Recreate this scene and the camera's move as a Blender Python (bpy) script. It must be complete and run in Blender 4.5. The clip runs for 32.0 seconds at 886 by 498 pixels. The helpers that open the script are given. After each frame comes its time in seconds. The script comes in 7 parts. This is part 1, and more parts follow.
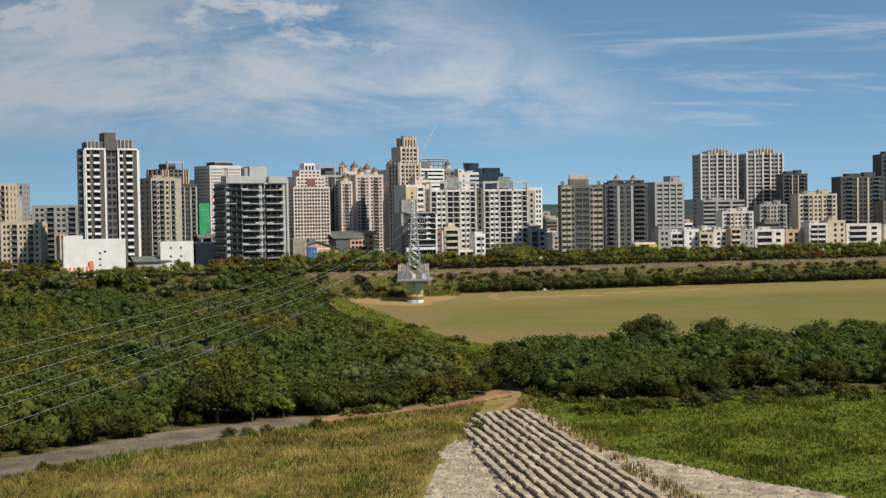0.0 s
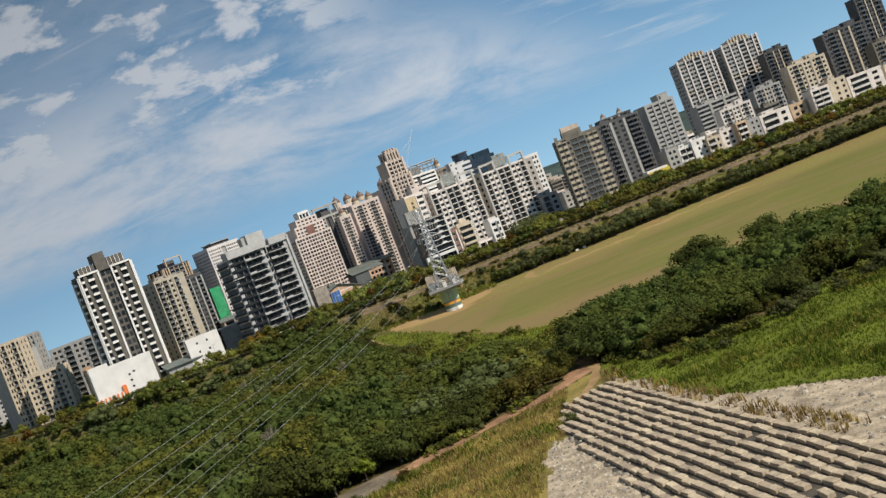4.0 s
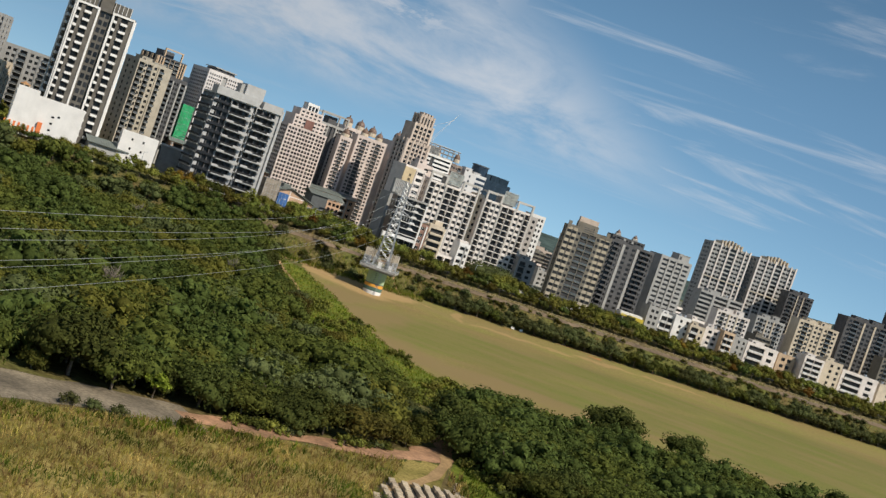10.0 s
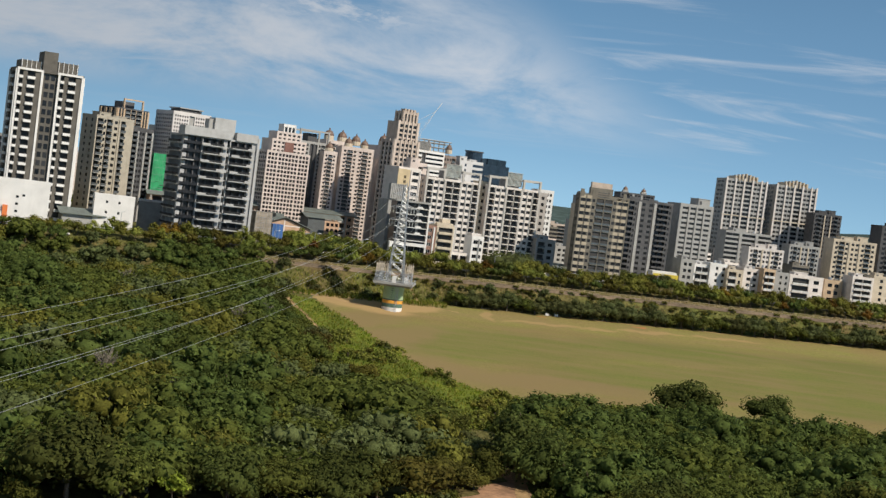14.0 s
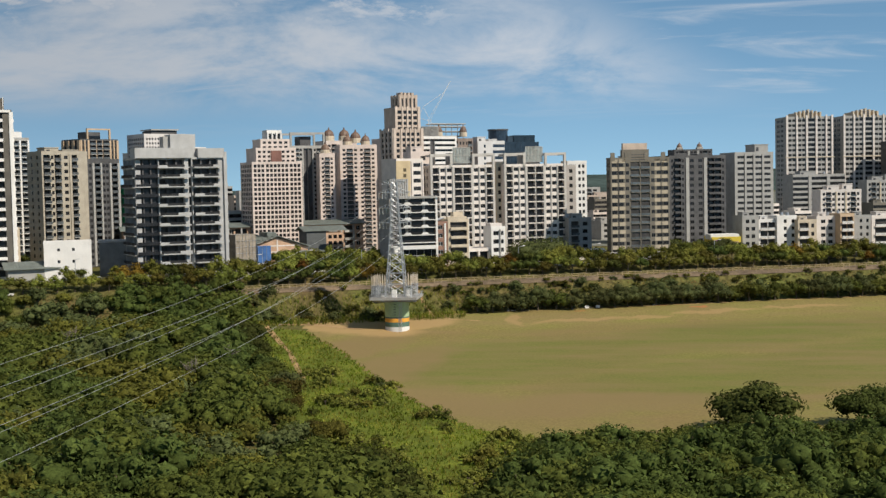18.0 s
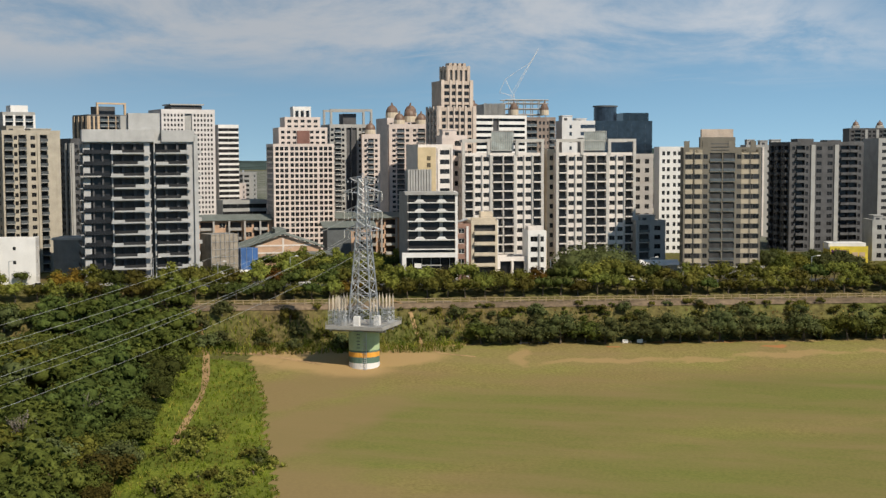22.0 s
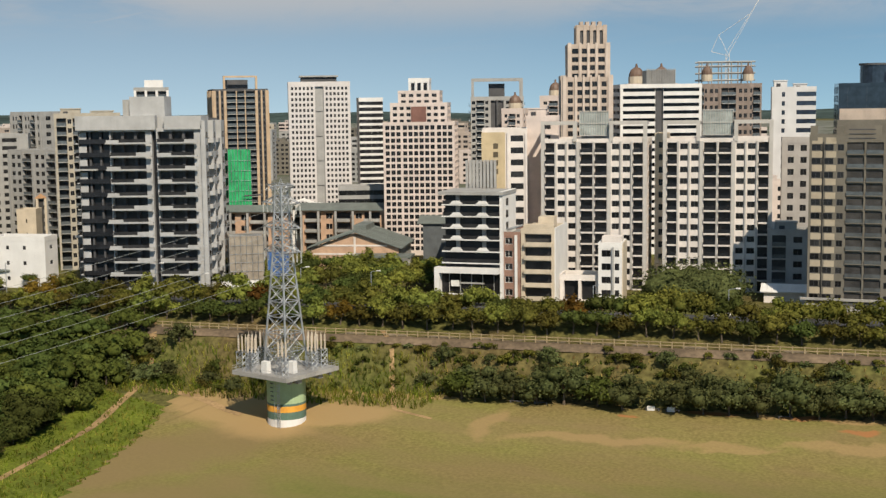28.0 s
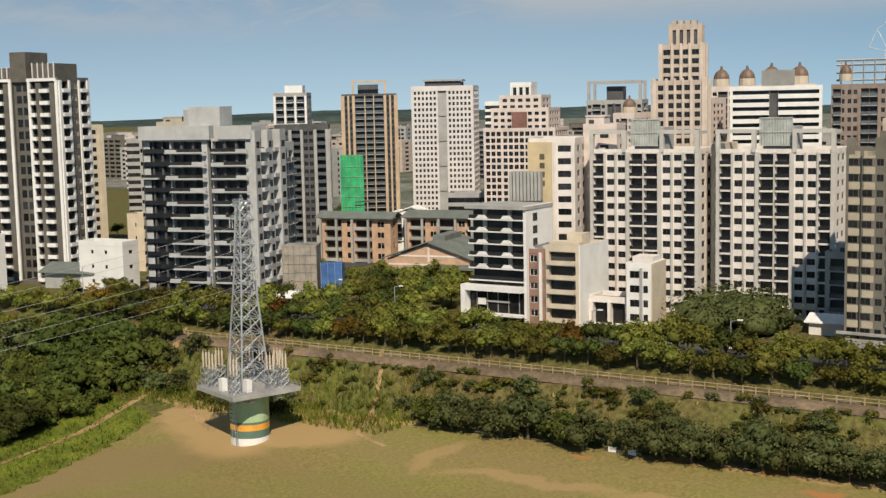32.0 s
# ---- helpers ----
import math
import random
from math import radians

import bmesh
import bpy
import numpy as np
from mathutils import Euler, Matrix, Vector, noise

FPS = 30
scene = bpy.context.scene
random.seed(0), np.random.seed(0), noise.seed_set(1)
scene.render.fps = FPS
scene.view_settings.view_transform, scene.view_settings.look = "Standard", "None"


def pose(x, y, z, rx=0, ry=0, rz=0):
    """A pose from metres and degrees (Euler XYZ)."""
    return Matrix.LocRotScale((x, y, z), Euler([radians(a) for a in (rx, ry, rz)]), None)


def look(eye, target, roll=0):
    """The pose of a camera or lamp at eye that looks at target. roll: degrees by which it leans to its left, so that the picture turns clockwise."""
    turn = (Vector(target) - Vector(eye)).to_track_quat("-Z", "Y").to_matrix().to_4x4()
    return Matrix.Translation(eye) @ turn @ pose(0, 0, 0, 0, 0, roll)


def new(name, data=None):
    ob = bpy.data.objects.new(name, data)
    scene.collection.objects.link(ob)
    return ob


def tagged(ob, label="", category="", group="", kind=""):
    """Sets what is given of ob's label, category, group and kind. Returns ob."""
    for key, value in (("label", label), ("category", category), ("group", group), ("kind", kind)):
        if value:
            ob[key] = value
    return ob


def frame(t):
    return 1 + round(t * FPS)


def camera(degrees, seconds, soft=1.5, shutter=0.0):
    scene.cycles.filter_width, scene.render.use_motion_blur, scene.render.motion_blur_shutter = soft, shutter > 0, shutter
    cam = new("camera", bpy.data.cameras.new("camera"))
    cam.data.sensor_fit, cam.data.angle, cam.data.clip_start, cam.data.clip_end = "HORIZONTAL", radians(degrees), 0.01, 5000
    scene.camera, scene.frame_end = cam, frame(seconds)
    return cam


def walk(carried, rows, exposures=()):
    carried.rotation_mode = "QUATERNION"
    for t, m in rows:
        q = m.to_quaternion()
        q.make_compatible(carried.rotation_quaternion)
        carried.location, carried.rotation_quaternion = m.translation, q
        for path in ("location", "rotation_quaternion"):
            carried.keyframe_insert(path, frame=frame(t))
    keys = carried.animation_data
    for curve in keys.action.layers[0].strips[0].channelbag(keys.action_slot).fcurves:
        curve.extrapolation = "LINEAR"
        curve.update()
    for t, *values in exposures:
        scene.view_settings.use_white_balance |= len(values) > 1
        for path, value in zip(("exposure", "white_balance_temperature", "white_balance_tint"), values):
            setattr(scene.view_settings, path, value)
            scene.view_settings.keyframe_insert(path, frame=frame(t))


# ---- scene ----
# ---------------------------------------------------------------- camera
cam = camera(38.0, 32.0, soft=1.4)
PATH = [
    (0, (52.11, -85.24, 44.56), (43.856, 14.377, 41.841), -0.91),
    (0.5, (51.53, -83.10, 44.24), (42.923, 16.491, 41.542), -6.22),
    (1, (50.86, -80.71, 43.98), (41.943, 18.862, 41.417), -11.13),
    (1.5, (50.07, -77.87, 43.81), (40.916, 21.677, 41.358), -15.43),
    (2, (49.23, -74.62, 43.78), (39.873, 24.917, 41.420), -19.01),
    (2.5, (48.47, -71.02, 43.91), (38.986, 28.502, 41.708), -22.03),
    (4.5, (48.13, -54.07, 45.45), (38.603, 45.438, 42.542), -19.77),
    (5, (47.83, -49.71, 45.78), (38.700, 49.827, 42.688), -14.16),
    (5.5, (47.44, -45.37, 45.97), (38.788, 54.205, 42.793), -9.10),
    (6, (46.99, -41.09, 46.05), (38.749, 58.516, 42.805), -4.52),
    (6.5, (46.51, -36.95, 46.12), (38.668, 62.692, 42.879), -0.33),
    (7, (46.04, -32.98, 46.20), (38.556, 66.685, 42.940), 3.37),
    (7.5, (45.60, -29.13, 46.37), (38.455, 70.560, 43.158), 6.79),
    (8, (45.21, -25.40, 46.66), (38.323, 74.315, 43.472), 9.81),
    (8.5, (44.90, -21.76, 47.02), (38.239, 77.967, 43.836), 12.60),
    (9, (44.60, -18.24, 47.36), (38.186, 81.501, 44.218), 15.39),
    (9.5, (44.21, -14.87, 47.45), (37.847, 84.874, 44.181), 17.25),
    (10, (43.80, -11.33, 47.56), (37.572, 88.421, 44.369), 19.25),
    (10.5, (43.41, -7.38, 47.83), (37.334, 92.384, 44.676), 21.00),
    (11, (42.99, -2.95, 48.24), (37.083, 96.825, 45.089), 22.15),
    (11.5, (42.34, 1.83, 48.66), (36.799, 101.631, 45.626), 24.76),
    (12, (41.22, 6.79, 48.98), (35.522, 106.571, 45.649), 21.73),
    (12.5, (39.86, 11.80, 49.10), (34.060, 111.574, 45.604), 17.79),
    (13, (38.46, 16.80, 49.01), (32.417, 116.547, 45.306), 12.87),
    (13.5, (37.40, 22.15, 48.88), (31.184, 121.882, 45.131), 10.03),
    (14, (36.89, 28.15, 48.79), (30.422, 127.867, 44.892), 7.27),
    (14.5, (37.00, 35.11, 48.79), (30.312, 134.813, 44.840), 6.08),
    (16.5, (43.64, 76.09, 49.19), (34.546, 175.576, 44.736), -0.90),
    (17, (47.14, 88.79, 49.42), (37.090, 188.177, 44.815), -1.52),
    (17.5, (51.32, 102.15, 49.86), (40.158, 201.406, 45.029), -1.27),
    (18, (56.05, 115.81, 50.50), (43.602, 214.904, 45.478), -1.15),
    (18.5, (61.19, 129.47, 51.28), (47.295, 228.361, 46.012), -0.94),
    (19, (66.65, 142.94, 52.13), (51.281, 241.592, 46.569), -0.56),
    (19.5, (72.38, 156.05, 52.95), (55.093, 254.374, 47.237), -0.66),
    (20, (78.50, 169.16, 53.86), (59.240, 267.107, 47.892), -0.61),
    (20.5, (84.93, 182.49, 54.82), (63.490, 279.966, 48.599), -0.63),
    (21, (91.61, 196.25, 55.82), (67.836, 293.158, 49.238), -0.46),
    (21.5, (98.47, 210.55, 56.88), (72.322, 306.821, 49.885), -0.33),
    (22, (105.40, 225.62, 58.08), (76.605, 321.099, 50.738), -0.22),
    (22.5, (112.10, 241.20, 59.34), (80.534, 335.764, 51.535), -0.19),
    (23, (118.29, 256.98, 60.58), (83.906, 350.509, 52.268), -0.27),
    (23.5, (123.80, 272.54, 61.78), (86.655, 364.971, 53.002), -0.29),
    (24, (128.57, 287.45, 62.89), (88.691, 378.675, 53.543), -0.29),
    (24.5, (132.78, 301.39, 63.92), (90.242, 391.354, 54.082), -0.36),
    (25, (136.91, 314.18, 64.90), (91.723, 402.784, 54.529), -0.41),
    (25.5, (141.58, 325.43, 65.81), (93.698, 412.539, 54.905), -0.47),
    (27.5, (170.29, 350.07, 67.88), (112.095, 430.612, 56.668), -0.61),
    (28, (177.30, 356.91, 68.40), (116.537, 435.529, 57.165), -0.72),
    (28.5, (184.03, 363.96, 68.99), (120.796, 440.602, 57.725), -0.82),
    (29, (190.37, 371.23, 69.59), (124.772, 445.856, 58.279), -0.74),
    (29.5, (196.23, 378.80, 70.11), (128.305, 451.309, 58.753), -0.87),
    (30, (201.62, 386.76, 70.48), (131.394, 457.046, 59.111), -0.95),
    (30.5, (206.76, 395.10, 70.65), (134.305, 463.073, 59.269), -1.07),
    (31, (211.83, 403.71, 70.82), (137.164, 469.252, 59.439), -1.14),
    (31.5, (216.93, 412.53, 71.11), (140.129, 475.556, 59.737), -1.29),
    (32, (222.08, 421.39, 71.45), (143.140, 481.713, 60.034), -1.23),
]
walk(cam, [(t, look(eye, target, roll)) for t, eye, target, roll in PATH], [(0, 0, 6420, 10), (4, 0.05, 6420, 10), (15, 0.05, 6420, 10), (20, 0.03, 6520, 10), (25, 0.02, 6650, 10), (32, 0.02, 6780, 10)])

# ---------------------------------------------------------------- light
SUN_DIR = Vector((0.60, -0.40, 0.68)).normalized()
sun = new("sun", bpy.data.lights.new("sun", "SUN"))
sun.data.energy, sun.data.angle, sun.data.color = 5.0, radians(0.5), (1.0, 0.90, 0.75)
sun.matrix_world = look(SUN_DIR * 100, (0, 0, 0))


def make_world():
    w = bpy.data.worlds.new("sky")
    w.use_nodes = True
    scene.world = w
    nt = w.node_tree
    nt.nodes.clear()
    link = nt.links.new
    out = nt.nodes.new("ShaderNodeOutputWorld")
    bg = nt.nodes.new("ShaderNodeBackground")
    bg.inputs["Strength"].default_value = 0.120
    tc = nt.nodes.new("ShaderNodeTexCoord")
    sep = nt.nodes.new("ShaderNodeSeparateXYZ")
    link(tc.outputs["Generated"], sep.inputs[0])

    def calc(op, a, c=0.0, d=0.0):
        n = nt.nodes.new("ShaderNodeMath")
        n.operation = op
        for k, q in enumerate((a, c, d)):
            if isinstance(q, (int, float)):
                n.inputs[k].default_value = q
            else:
                link(q, n.inputs[k])
        return n.outputs[0]

    def ease(q, lo, hi):
        n = nt.nodes.new("ShaderNodeMapRange")
        n.interpolation_type = "SMOOTHSTEP"
        n.inputs["From Min"].default_value, n.inputs["From Max"].default_value = lo, hi
        link(q, n.inputs["Value"])
        return n.outputs["Result"]

    X, Y, Z = sep.outputs
    # the clear sky, deepening quickly above the horizon
    steep = nt.nodes.new("ShaderNodeCombineXYZ")
    link(X, steep.inputs[0])
    link(Y, steep.inputs[1])
    link(calc("MULTIPLY_ADD", Z, 1.6, 0.15), steep.inputs[2])
    unit = nt.nodes.new("ShaderNodeVectorMath")
    unit.operation = "NORMALIZE"
    link(steep.outputs[0], unit.inputs[0])
    sky = nt.nodes.new("ShaderNodeTexSky")
    sky.sky_type, sky.sun_disc = "NISHITA", False
    sky.sun_elevation = math.asin(SUN_DIR.z)
    sky.sun_rotation = math.atan2(SUN_DIR.x, SUN_DIR.y)
    sky.altitude, sky.air_density, sky.dust_density, sky.ozone_density = 50, 1.0, 0.05, 2.2
    link(unit.outputs[0], sky.inputs["Vector"])
    # cloud on a flat layer
    low = calc("MAXIMUM", calc("ADD", Z, 0.16), 0.05)
    flat = nt.nodes.new("ShaderNodeCombineXYZ")
    link(calc("DIVIDE", X, low), flat.inputs[0])
    link(calc("DIVIDE", Y, low), flat.inputs[1])

    def cloud(rot, sx, sy, scale, detail, rough, warp, lo, hi, at, deep=0.0):
        mp = nt.nodes.new("ShaderNodeMapping")
        mp.inputs["Location"].default_value = at
        mp.inputs["Rotation"].default_value = (0, 0, radians(rot))
        mp.inputs["Scale"].default_value = (sx, sy, deep or 1.0)
        link(tc.outputs["Generated"] if deep else flat.outputs[0], mp.inputs[0])
        n = nt.nodes.new("ShaderNodeTexNoise")
        n.inputs["Scale"].default_value, n.inputs["Detail"].default_value = scale, detail
        n.inputs["Roughness"].default_value, n.inputs["Distortion"].default_value = rough, warp
        link(mp.outputs[0], n.inputs["Vector"])
        return ease(n.outputs["Fac"], lo, hi)

    sheet_ = cloud(0, 1.0, 1.0, 6.0, 12.0, 0.62, 0.35, 0.33, 0.61, (3.1, 0.7, 0.4), 3.0)
    wisp = cloud(14, 0.4, 1.2, 3.0, 10.0, 0.62, 0.9, 0.50, 0.80, (0.4, 2.2, 0))
    puff = cloud(0, 1.0, 1.0, 15.0, 11.0, 0.60, 0.2, 0.45, 0.58, (1.3, 5.1, 0.2), 2.2)
    side = calc("SUBTRACT", calc("MULTIPLY_ADD", Z, -1.5, 0.245), X)
    fan = calc("MULTIPLY", ease(side, 0.0, 0.16), calc("SUBTRACT", ease(Z, 0.045, 0.085), calc("MULTIPLY", ease(Z, 0.12, 0.20), 0.72)))
    veil = calc("MULTIPLY", calc("MULTIPLY", sheet_, fan), 0.82)
    veil = calc("MAXIMUM", veil, calc("MULTIPLY", calc("MULTIPLY", wisp, ease(Z, 0.03, 0.08)), 0.62))
    heap = calc("MULTIPLY", calc("MULTIPLY", puff, ease(Z, 0.10, 0.14)), calc("MULTIPLY", ease(calc("MULTIPLY", X, -1.0), 0.02, 0.16), 0.82))
    mix = nt.nodes.new("ShaderNodeMix")
    mix.data_type = "RGBA"
    mix.inputs["B"].default_value = (5.2, 5.4, 5.7, 1)
    link(calc("MAXIMUM", veil, heap), mix.inputs["Factor"])
    tone = nt.nodes.new("ShaderNodeHueSaturation")
    tone.inputs["Saturation"].default_value = 1.05
    tone.inputs["Hue"].default_value = 0.484
    link(sky.outputs[0], tone.inputs["Color"])
    link(tone.outputs[0], mix.inputs["A"])
    # the sky away from the sun is deeper and hazier
    dim = nt.nodes.new("ShaderNodeHueSaturation")
    link(calc("MULTIPLY_ADD", ease(X, -0.80, -0.30), 0.22, 0.78), dim.inputs["Saturation"])
    link(calc("MULTIPLY_ADD", ease(X, -0.45, 0.05), 0.25, 0.75), dim.inputs["Value"])
    high = nt.nodes.new("ShaderNodeHueSaturation")
    link(calc("MULTIPLY_ADD", ease(Z, 0.14, 0.34), -0.22, 1.0), high.inputs["Value"])
    link(mix.outputs["Result"], high.inputs["Color"])
    link(high.outputs[0], dim.inputs["Color"])
    link(dim.outputs[0], bg.inputs["Color"])
    link(bg.outputs[0], out.inputs["Surface"])


make_world()
scene.view_settings.exposure = 0.0


# ---------------------------------------------------------------- materials
def mat(name, col, rough=0.8, var=0.12, scale=0.4, fine=6.0, bump=0.0, metal=0.0, rand=0.0, spec=0.4, second=None, island=0.0, stain=0.0):
    """A surface with two scales of variation; rand varies it from object to object, island from piece to piece, stain adds vertical streaks."""
    m = bpy.data.materials.new(name)
    m.use_nodes = True
    nt = m.node_tree
    bs = nt.nodes["Principled BSDF"]
    bs.inputs["Roughness"].default_value, bs.inputs["Metallic"].default_value = rough, metal
    bs.inputs["Specular IOR Level"].default_value = spec
    geo = nt.nodes.new("ShaderNodeNewGeometry")
    big = nt.nodes.new("ShaderNodeTexNoise")
    big.inputs["Scale"].default_value, big.inputs["Detail"].default_value = scale, 4.0
    small = nt.nodes.new("ShaderNodeTexNoise")
    small.inputs["Scale"].default_value, small.inputs["Detail"].default_value = fine, 3.0
    nt.links.new(geo.outputs["Position"], big.inputs["Vector"])
    nt.links.new(geo.outputs["Position"], small.inputs["Vector"])
    a = nt.nodes.new("ShaderNodeMix")
    a.data_type = "RGBA"
    second = second or tuple(c * (1 - 2.2 * var) for c in col)
    hi = tuple(min(1, c * (1 + var)) for c in col)
    a.inputs["A"].default_value, a.inputs["B"].default_value = (*second, 1), (*hi, 1)
    st = nt.nodes.new("ShaderNodeMapRange")
    st.inputs["From Min"].default_value, st.inputs["From Max"].default_value = 0.3, 0.7
    nt.links.new(big.outputs["Fac"], st.inputs["Value"])
    nt.links.new(st.outputs["Result"], a.inputs["Factor"])
    hsv = nt.nodes.new("ShaderNodeHueSaturation")
    nt.links.new(a.outputs["Result"], hsv.inputs["Color"])
    val = nt.nodes.new("ShaderNodeMapRange")
    val.inputs["To Min"].default_value, val.inputs["To Max"].default_value = 1 - 1.4 * var, 1 + 1.4 * var
    val.inputs["From Min"].default_value, val.inputs["From Max"].default_value = 0.3, 0.7
    nt.links.new(small.outputs["Fac"], val.inputs["Value"])
    last = val.outputs["Result"]
    srcs = []
    if rand:
        oi = nt.nodes.new("ShaderNodeObjectInfo")
        srcs.append((oi.outputs["Random"], rand))
    if island:
        srcs.append((geo.outputs["Random Per Island"], island))
    if stain:
        mp = nt.nodes.new("ShaderNodeMapping")
        mp.inputs["Scale"].default_value = (1.1, 1.1, 0.06)
        nt.links.new(geo.outputs["Position"], mp.inputs[0])
        sn = nt.nodes.new("ShaderNodeTexNoise")
        sn.inputs["Scale"].default_value, sn.inputs["Detail"].default_value = 1.0, 5.0
        nt.links.new(mp.outputs[0], sn.inputs["Vector"])
        srcs.append((sn.outputs["Fac"], stain))
    for src, amount in srcs:
        mr = nt.nodes.new("ShaderNodeMapRange")
        mr.inputs["To Min"].default_value, mr.inputs["To Max"].default_value = 1 - amount, 1 + amount
        nt.links.new(src, mr.inputs["Value"])
        mul = nt.nodes.new("ShaderNodeMath")
        mul.operation = "MULTIPLY"
        nt.links.new(last, mul.inputs[0])
        nt.links.new(mr.outputs["Result"], mul.inputs[1])
        last = mul.outputs[0]
    if rand or island:
        hue = nt.nodes.new("ShaderNodeMapRange")
        k = 0.03 * min(1, rand + island)
        hue.inputs["To Min"].default_value, hue.inputs["To Max"].default_value = 0.5 - k, 0.5 + k
        nt.links.new(srcs[0][0], hue.inputs["Value"])
        nt.links.new(hue.outputs["Result"], hsv.inputs["Hue"])
    nt.links.new(last, hsv.inputs["Value"])
    nt.links.new(hsv.outputs["Color"], bs.inputs["Base Color"])
    if bump:
        b = nt.nodes.new("ShaderNodeBump")
        b.inputs["Strength"].default_value, b.inputs["Distance"].default_value = min(1, bump), 0.3 * bump
        nt.links.new(small.outputs["Fac"], b.inputs["Height"])
        nt.links.new(b.outputs["Normal"], bs.inputs["Normal"])
    return m


GLASS = mat("window_glass", (0.020, 0.020, 0.021), rough=0.2, var=0.3, scale=0.2, spec=0.3, rand=0.6)
GLASS_B = mat("blue_glass", (0.022, 0.033, 0.050), rough=0.12, var=0.2, spec=0.5, rand=0.5)
FRAME_D = mat("dark_frame", (0.05, 0.05, 0.055), rough=0.5)
FRAME_W = mat("white_frame", (0.62, 0.62, 0.6), rough=0.5)
CONC = mat("concrete", (0.36, 0.35, 0.33), var=0.15, scale=0.15, bump=0.1, stain=0.12)
ROOFM = mat("roof_screed", (0.26, 0.26, 0.25), var=0.2, scale=0.2)
RAIL_G = mat("balcony_glass", (0.10, 0.11, 0.115), rough=0.15, var=0.15, spec=0.6)
METAL = mat("galvanised_steel", (0.42, 0.44, 0.46), rough=0.45, metal=0.55, var=0.12)


# ---------------------------------------------------------------- mesh helpers
class MB:
    """Collects faces for one mesh."""

    def __init__(self):
        self.v, self.f, self.m = [], [], []

    def face(self, pts, mi=0):
        n = len(self.v)
        self.v += [tuple(p) for p in pts]
        self.f.append(tuple(range(n, n + len(pts))))
        self.m.append(mi)

    def box(self, x0, y0, z0, x1, y1, z1, mi=0, bottom=True):
        n = len(self.v)
        self.v += [(x0, y0, z0), (x1, y0, z0), (x1, y1, z0), (x0, y1, z0), (x0, y0, z1), (x1, y0, z1), (x1, y1, z1), (x0, y1, z1)]
        fs = [(0, 1, 5, 4), (1, 2, 6, 5), (2, 3, 7, 6), (3, 0, 4, 7), (4, 5, 6, 7)] + ([(3, 2, 1, 0)] if bottom else [])
        self.f += [tuple(n + i for i in q) for q in fs]
        self.m += [mi] * len(fs)

    def prism(self, ring, z0, z1, mi=0, top=None):
        """Walls and a lid over a ring of (x, y), counter-clockwise; top: another ring for the upper end."""
        top = top or ring
        k, n = len(ring), len(self.v)
        self.v += [(x, y, z0) for x, y in ring] + [(x, y, z1) for x, y in top]
        for i in range(k):
            j = (i + 1) % k
            self.f.append((n + i, n + j, n + k + j, n + k + i))
        self.f.append(tuple(n + k + i for i in range(k)))
        self.f.append(tuple(n + k - 1 - i for i in range(k)))
        self.m += [mi] * (k + 2)

    def bar(self, a, b, r, mi=0, sides=4):
        """A straight bar of square or round section from a to b."""
        a, b = Vector(a), Vector(b)
        d = (b - a).normalized()
        s = d.orthogonal().normalized()
        t = d.cross(s)
        n = len(self.v)
        for p in (a, b):
            for i in range(sides):
                c, q = math.cos(2 * math.pi * i / sides + 0.785), math.sin(2 * math.pi * i / sides + 0.785)
                self.v.append(tuple(p + r * (c * s + q * t)))
        for i in range(sides):
            j = (i + 1) % sides
            self.f.append((n + i, n + j, n + sides + j, n + sides + i))
        self.f += [tuple(n + sides - 1 - i for i in range(sides)), tuple(n + sides + i for i in range(sides))]
        self.m += [mi] * (sides + 2)

    def tube(self, pts, r, mi=0, sides=4):
        """One unbroken bar through all the points."""
        n = len(self.v)
        pts = [Vector(p) for p in pts]
        for i, p in enumerate(pts):
            d = (pts[min(i + 1, len(pts) - 1)] - pts[max(i - 1, 0)]).normalized()
            s = d.cross(Vector((0.3, 0.9, 0.2))).normalized()
            t = d.cross(s)
            for k in range(sides):
                a = 2 * math.pi * k / sides + 0.785
                self.v.append(tuple(p + r * (math.cos(a) * s + math.sin(a) * t)))
        for i in range(len(pts) - 1):
            for k in range(sides):
                q, w = n + i * sides, (k + 1) % sides
                self.f.append((q + k, q + w, q + sides + w, q + sides + k))
                self.m.append(mi)
        self.f += [tuple(n + sides - 1 - k for k in range(sides)), tuple(n + (len(pts) - 1) * sides + k for k in range(sides))]
        self.m += [mi, mi]

    def mesh(self, name, *mats):
        me = bpy.data.meshes.new(name)
        me.from_pydata(self.v, [], self.f)
        for m in mats:
            me.materials.append(m)
        me.polygons.foreach_set("material_index", self.m)
        me.update()
        return me


def part(name, me, parent, label="", m=None, kind=""):
    ob = new(name, me)
    ob.parent = parent
    if m is not None:
        ob.matrix_basis = m
    return tagged(ob, label=label, kind=kind)


def root(name, m, label, category, group="", kind=""):
    ob = new(name)
    ob.matrix_basis = m
    ob.empty_display_size = 1
    return tagged(ob, label=label, category=category, group=group, kind=kind)


# ---------------------------------------------------------------- ground
def smooth(v):
    v = min(1.0, max(0.0, v))
    return v * v * (3 - 2 * v)


def crest(x):
    """Where the levee's crest runs."""
    return 592 + 0.38 * x


FIELD_NEAR = [(-60, 566), (-50, 552), (-38, 533), (-27, 514), (-14, 486), (0, 459), (13, 433), (25, 412), (36, 398), (48, 395), (60, 400), (80, 408), (120, 414), (160, 428), (230, 470), (330, 530), (500, 640)]


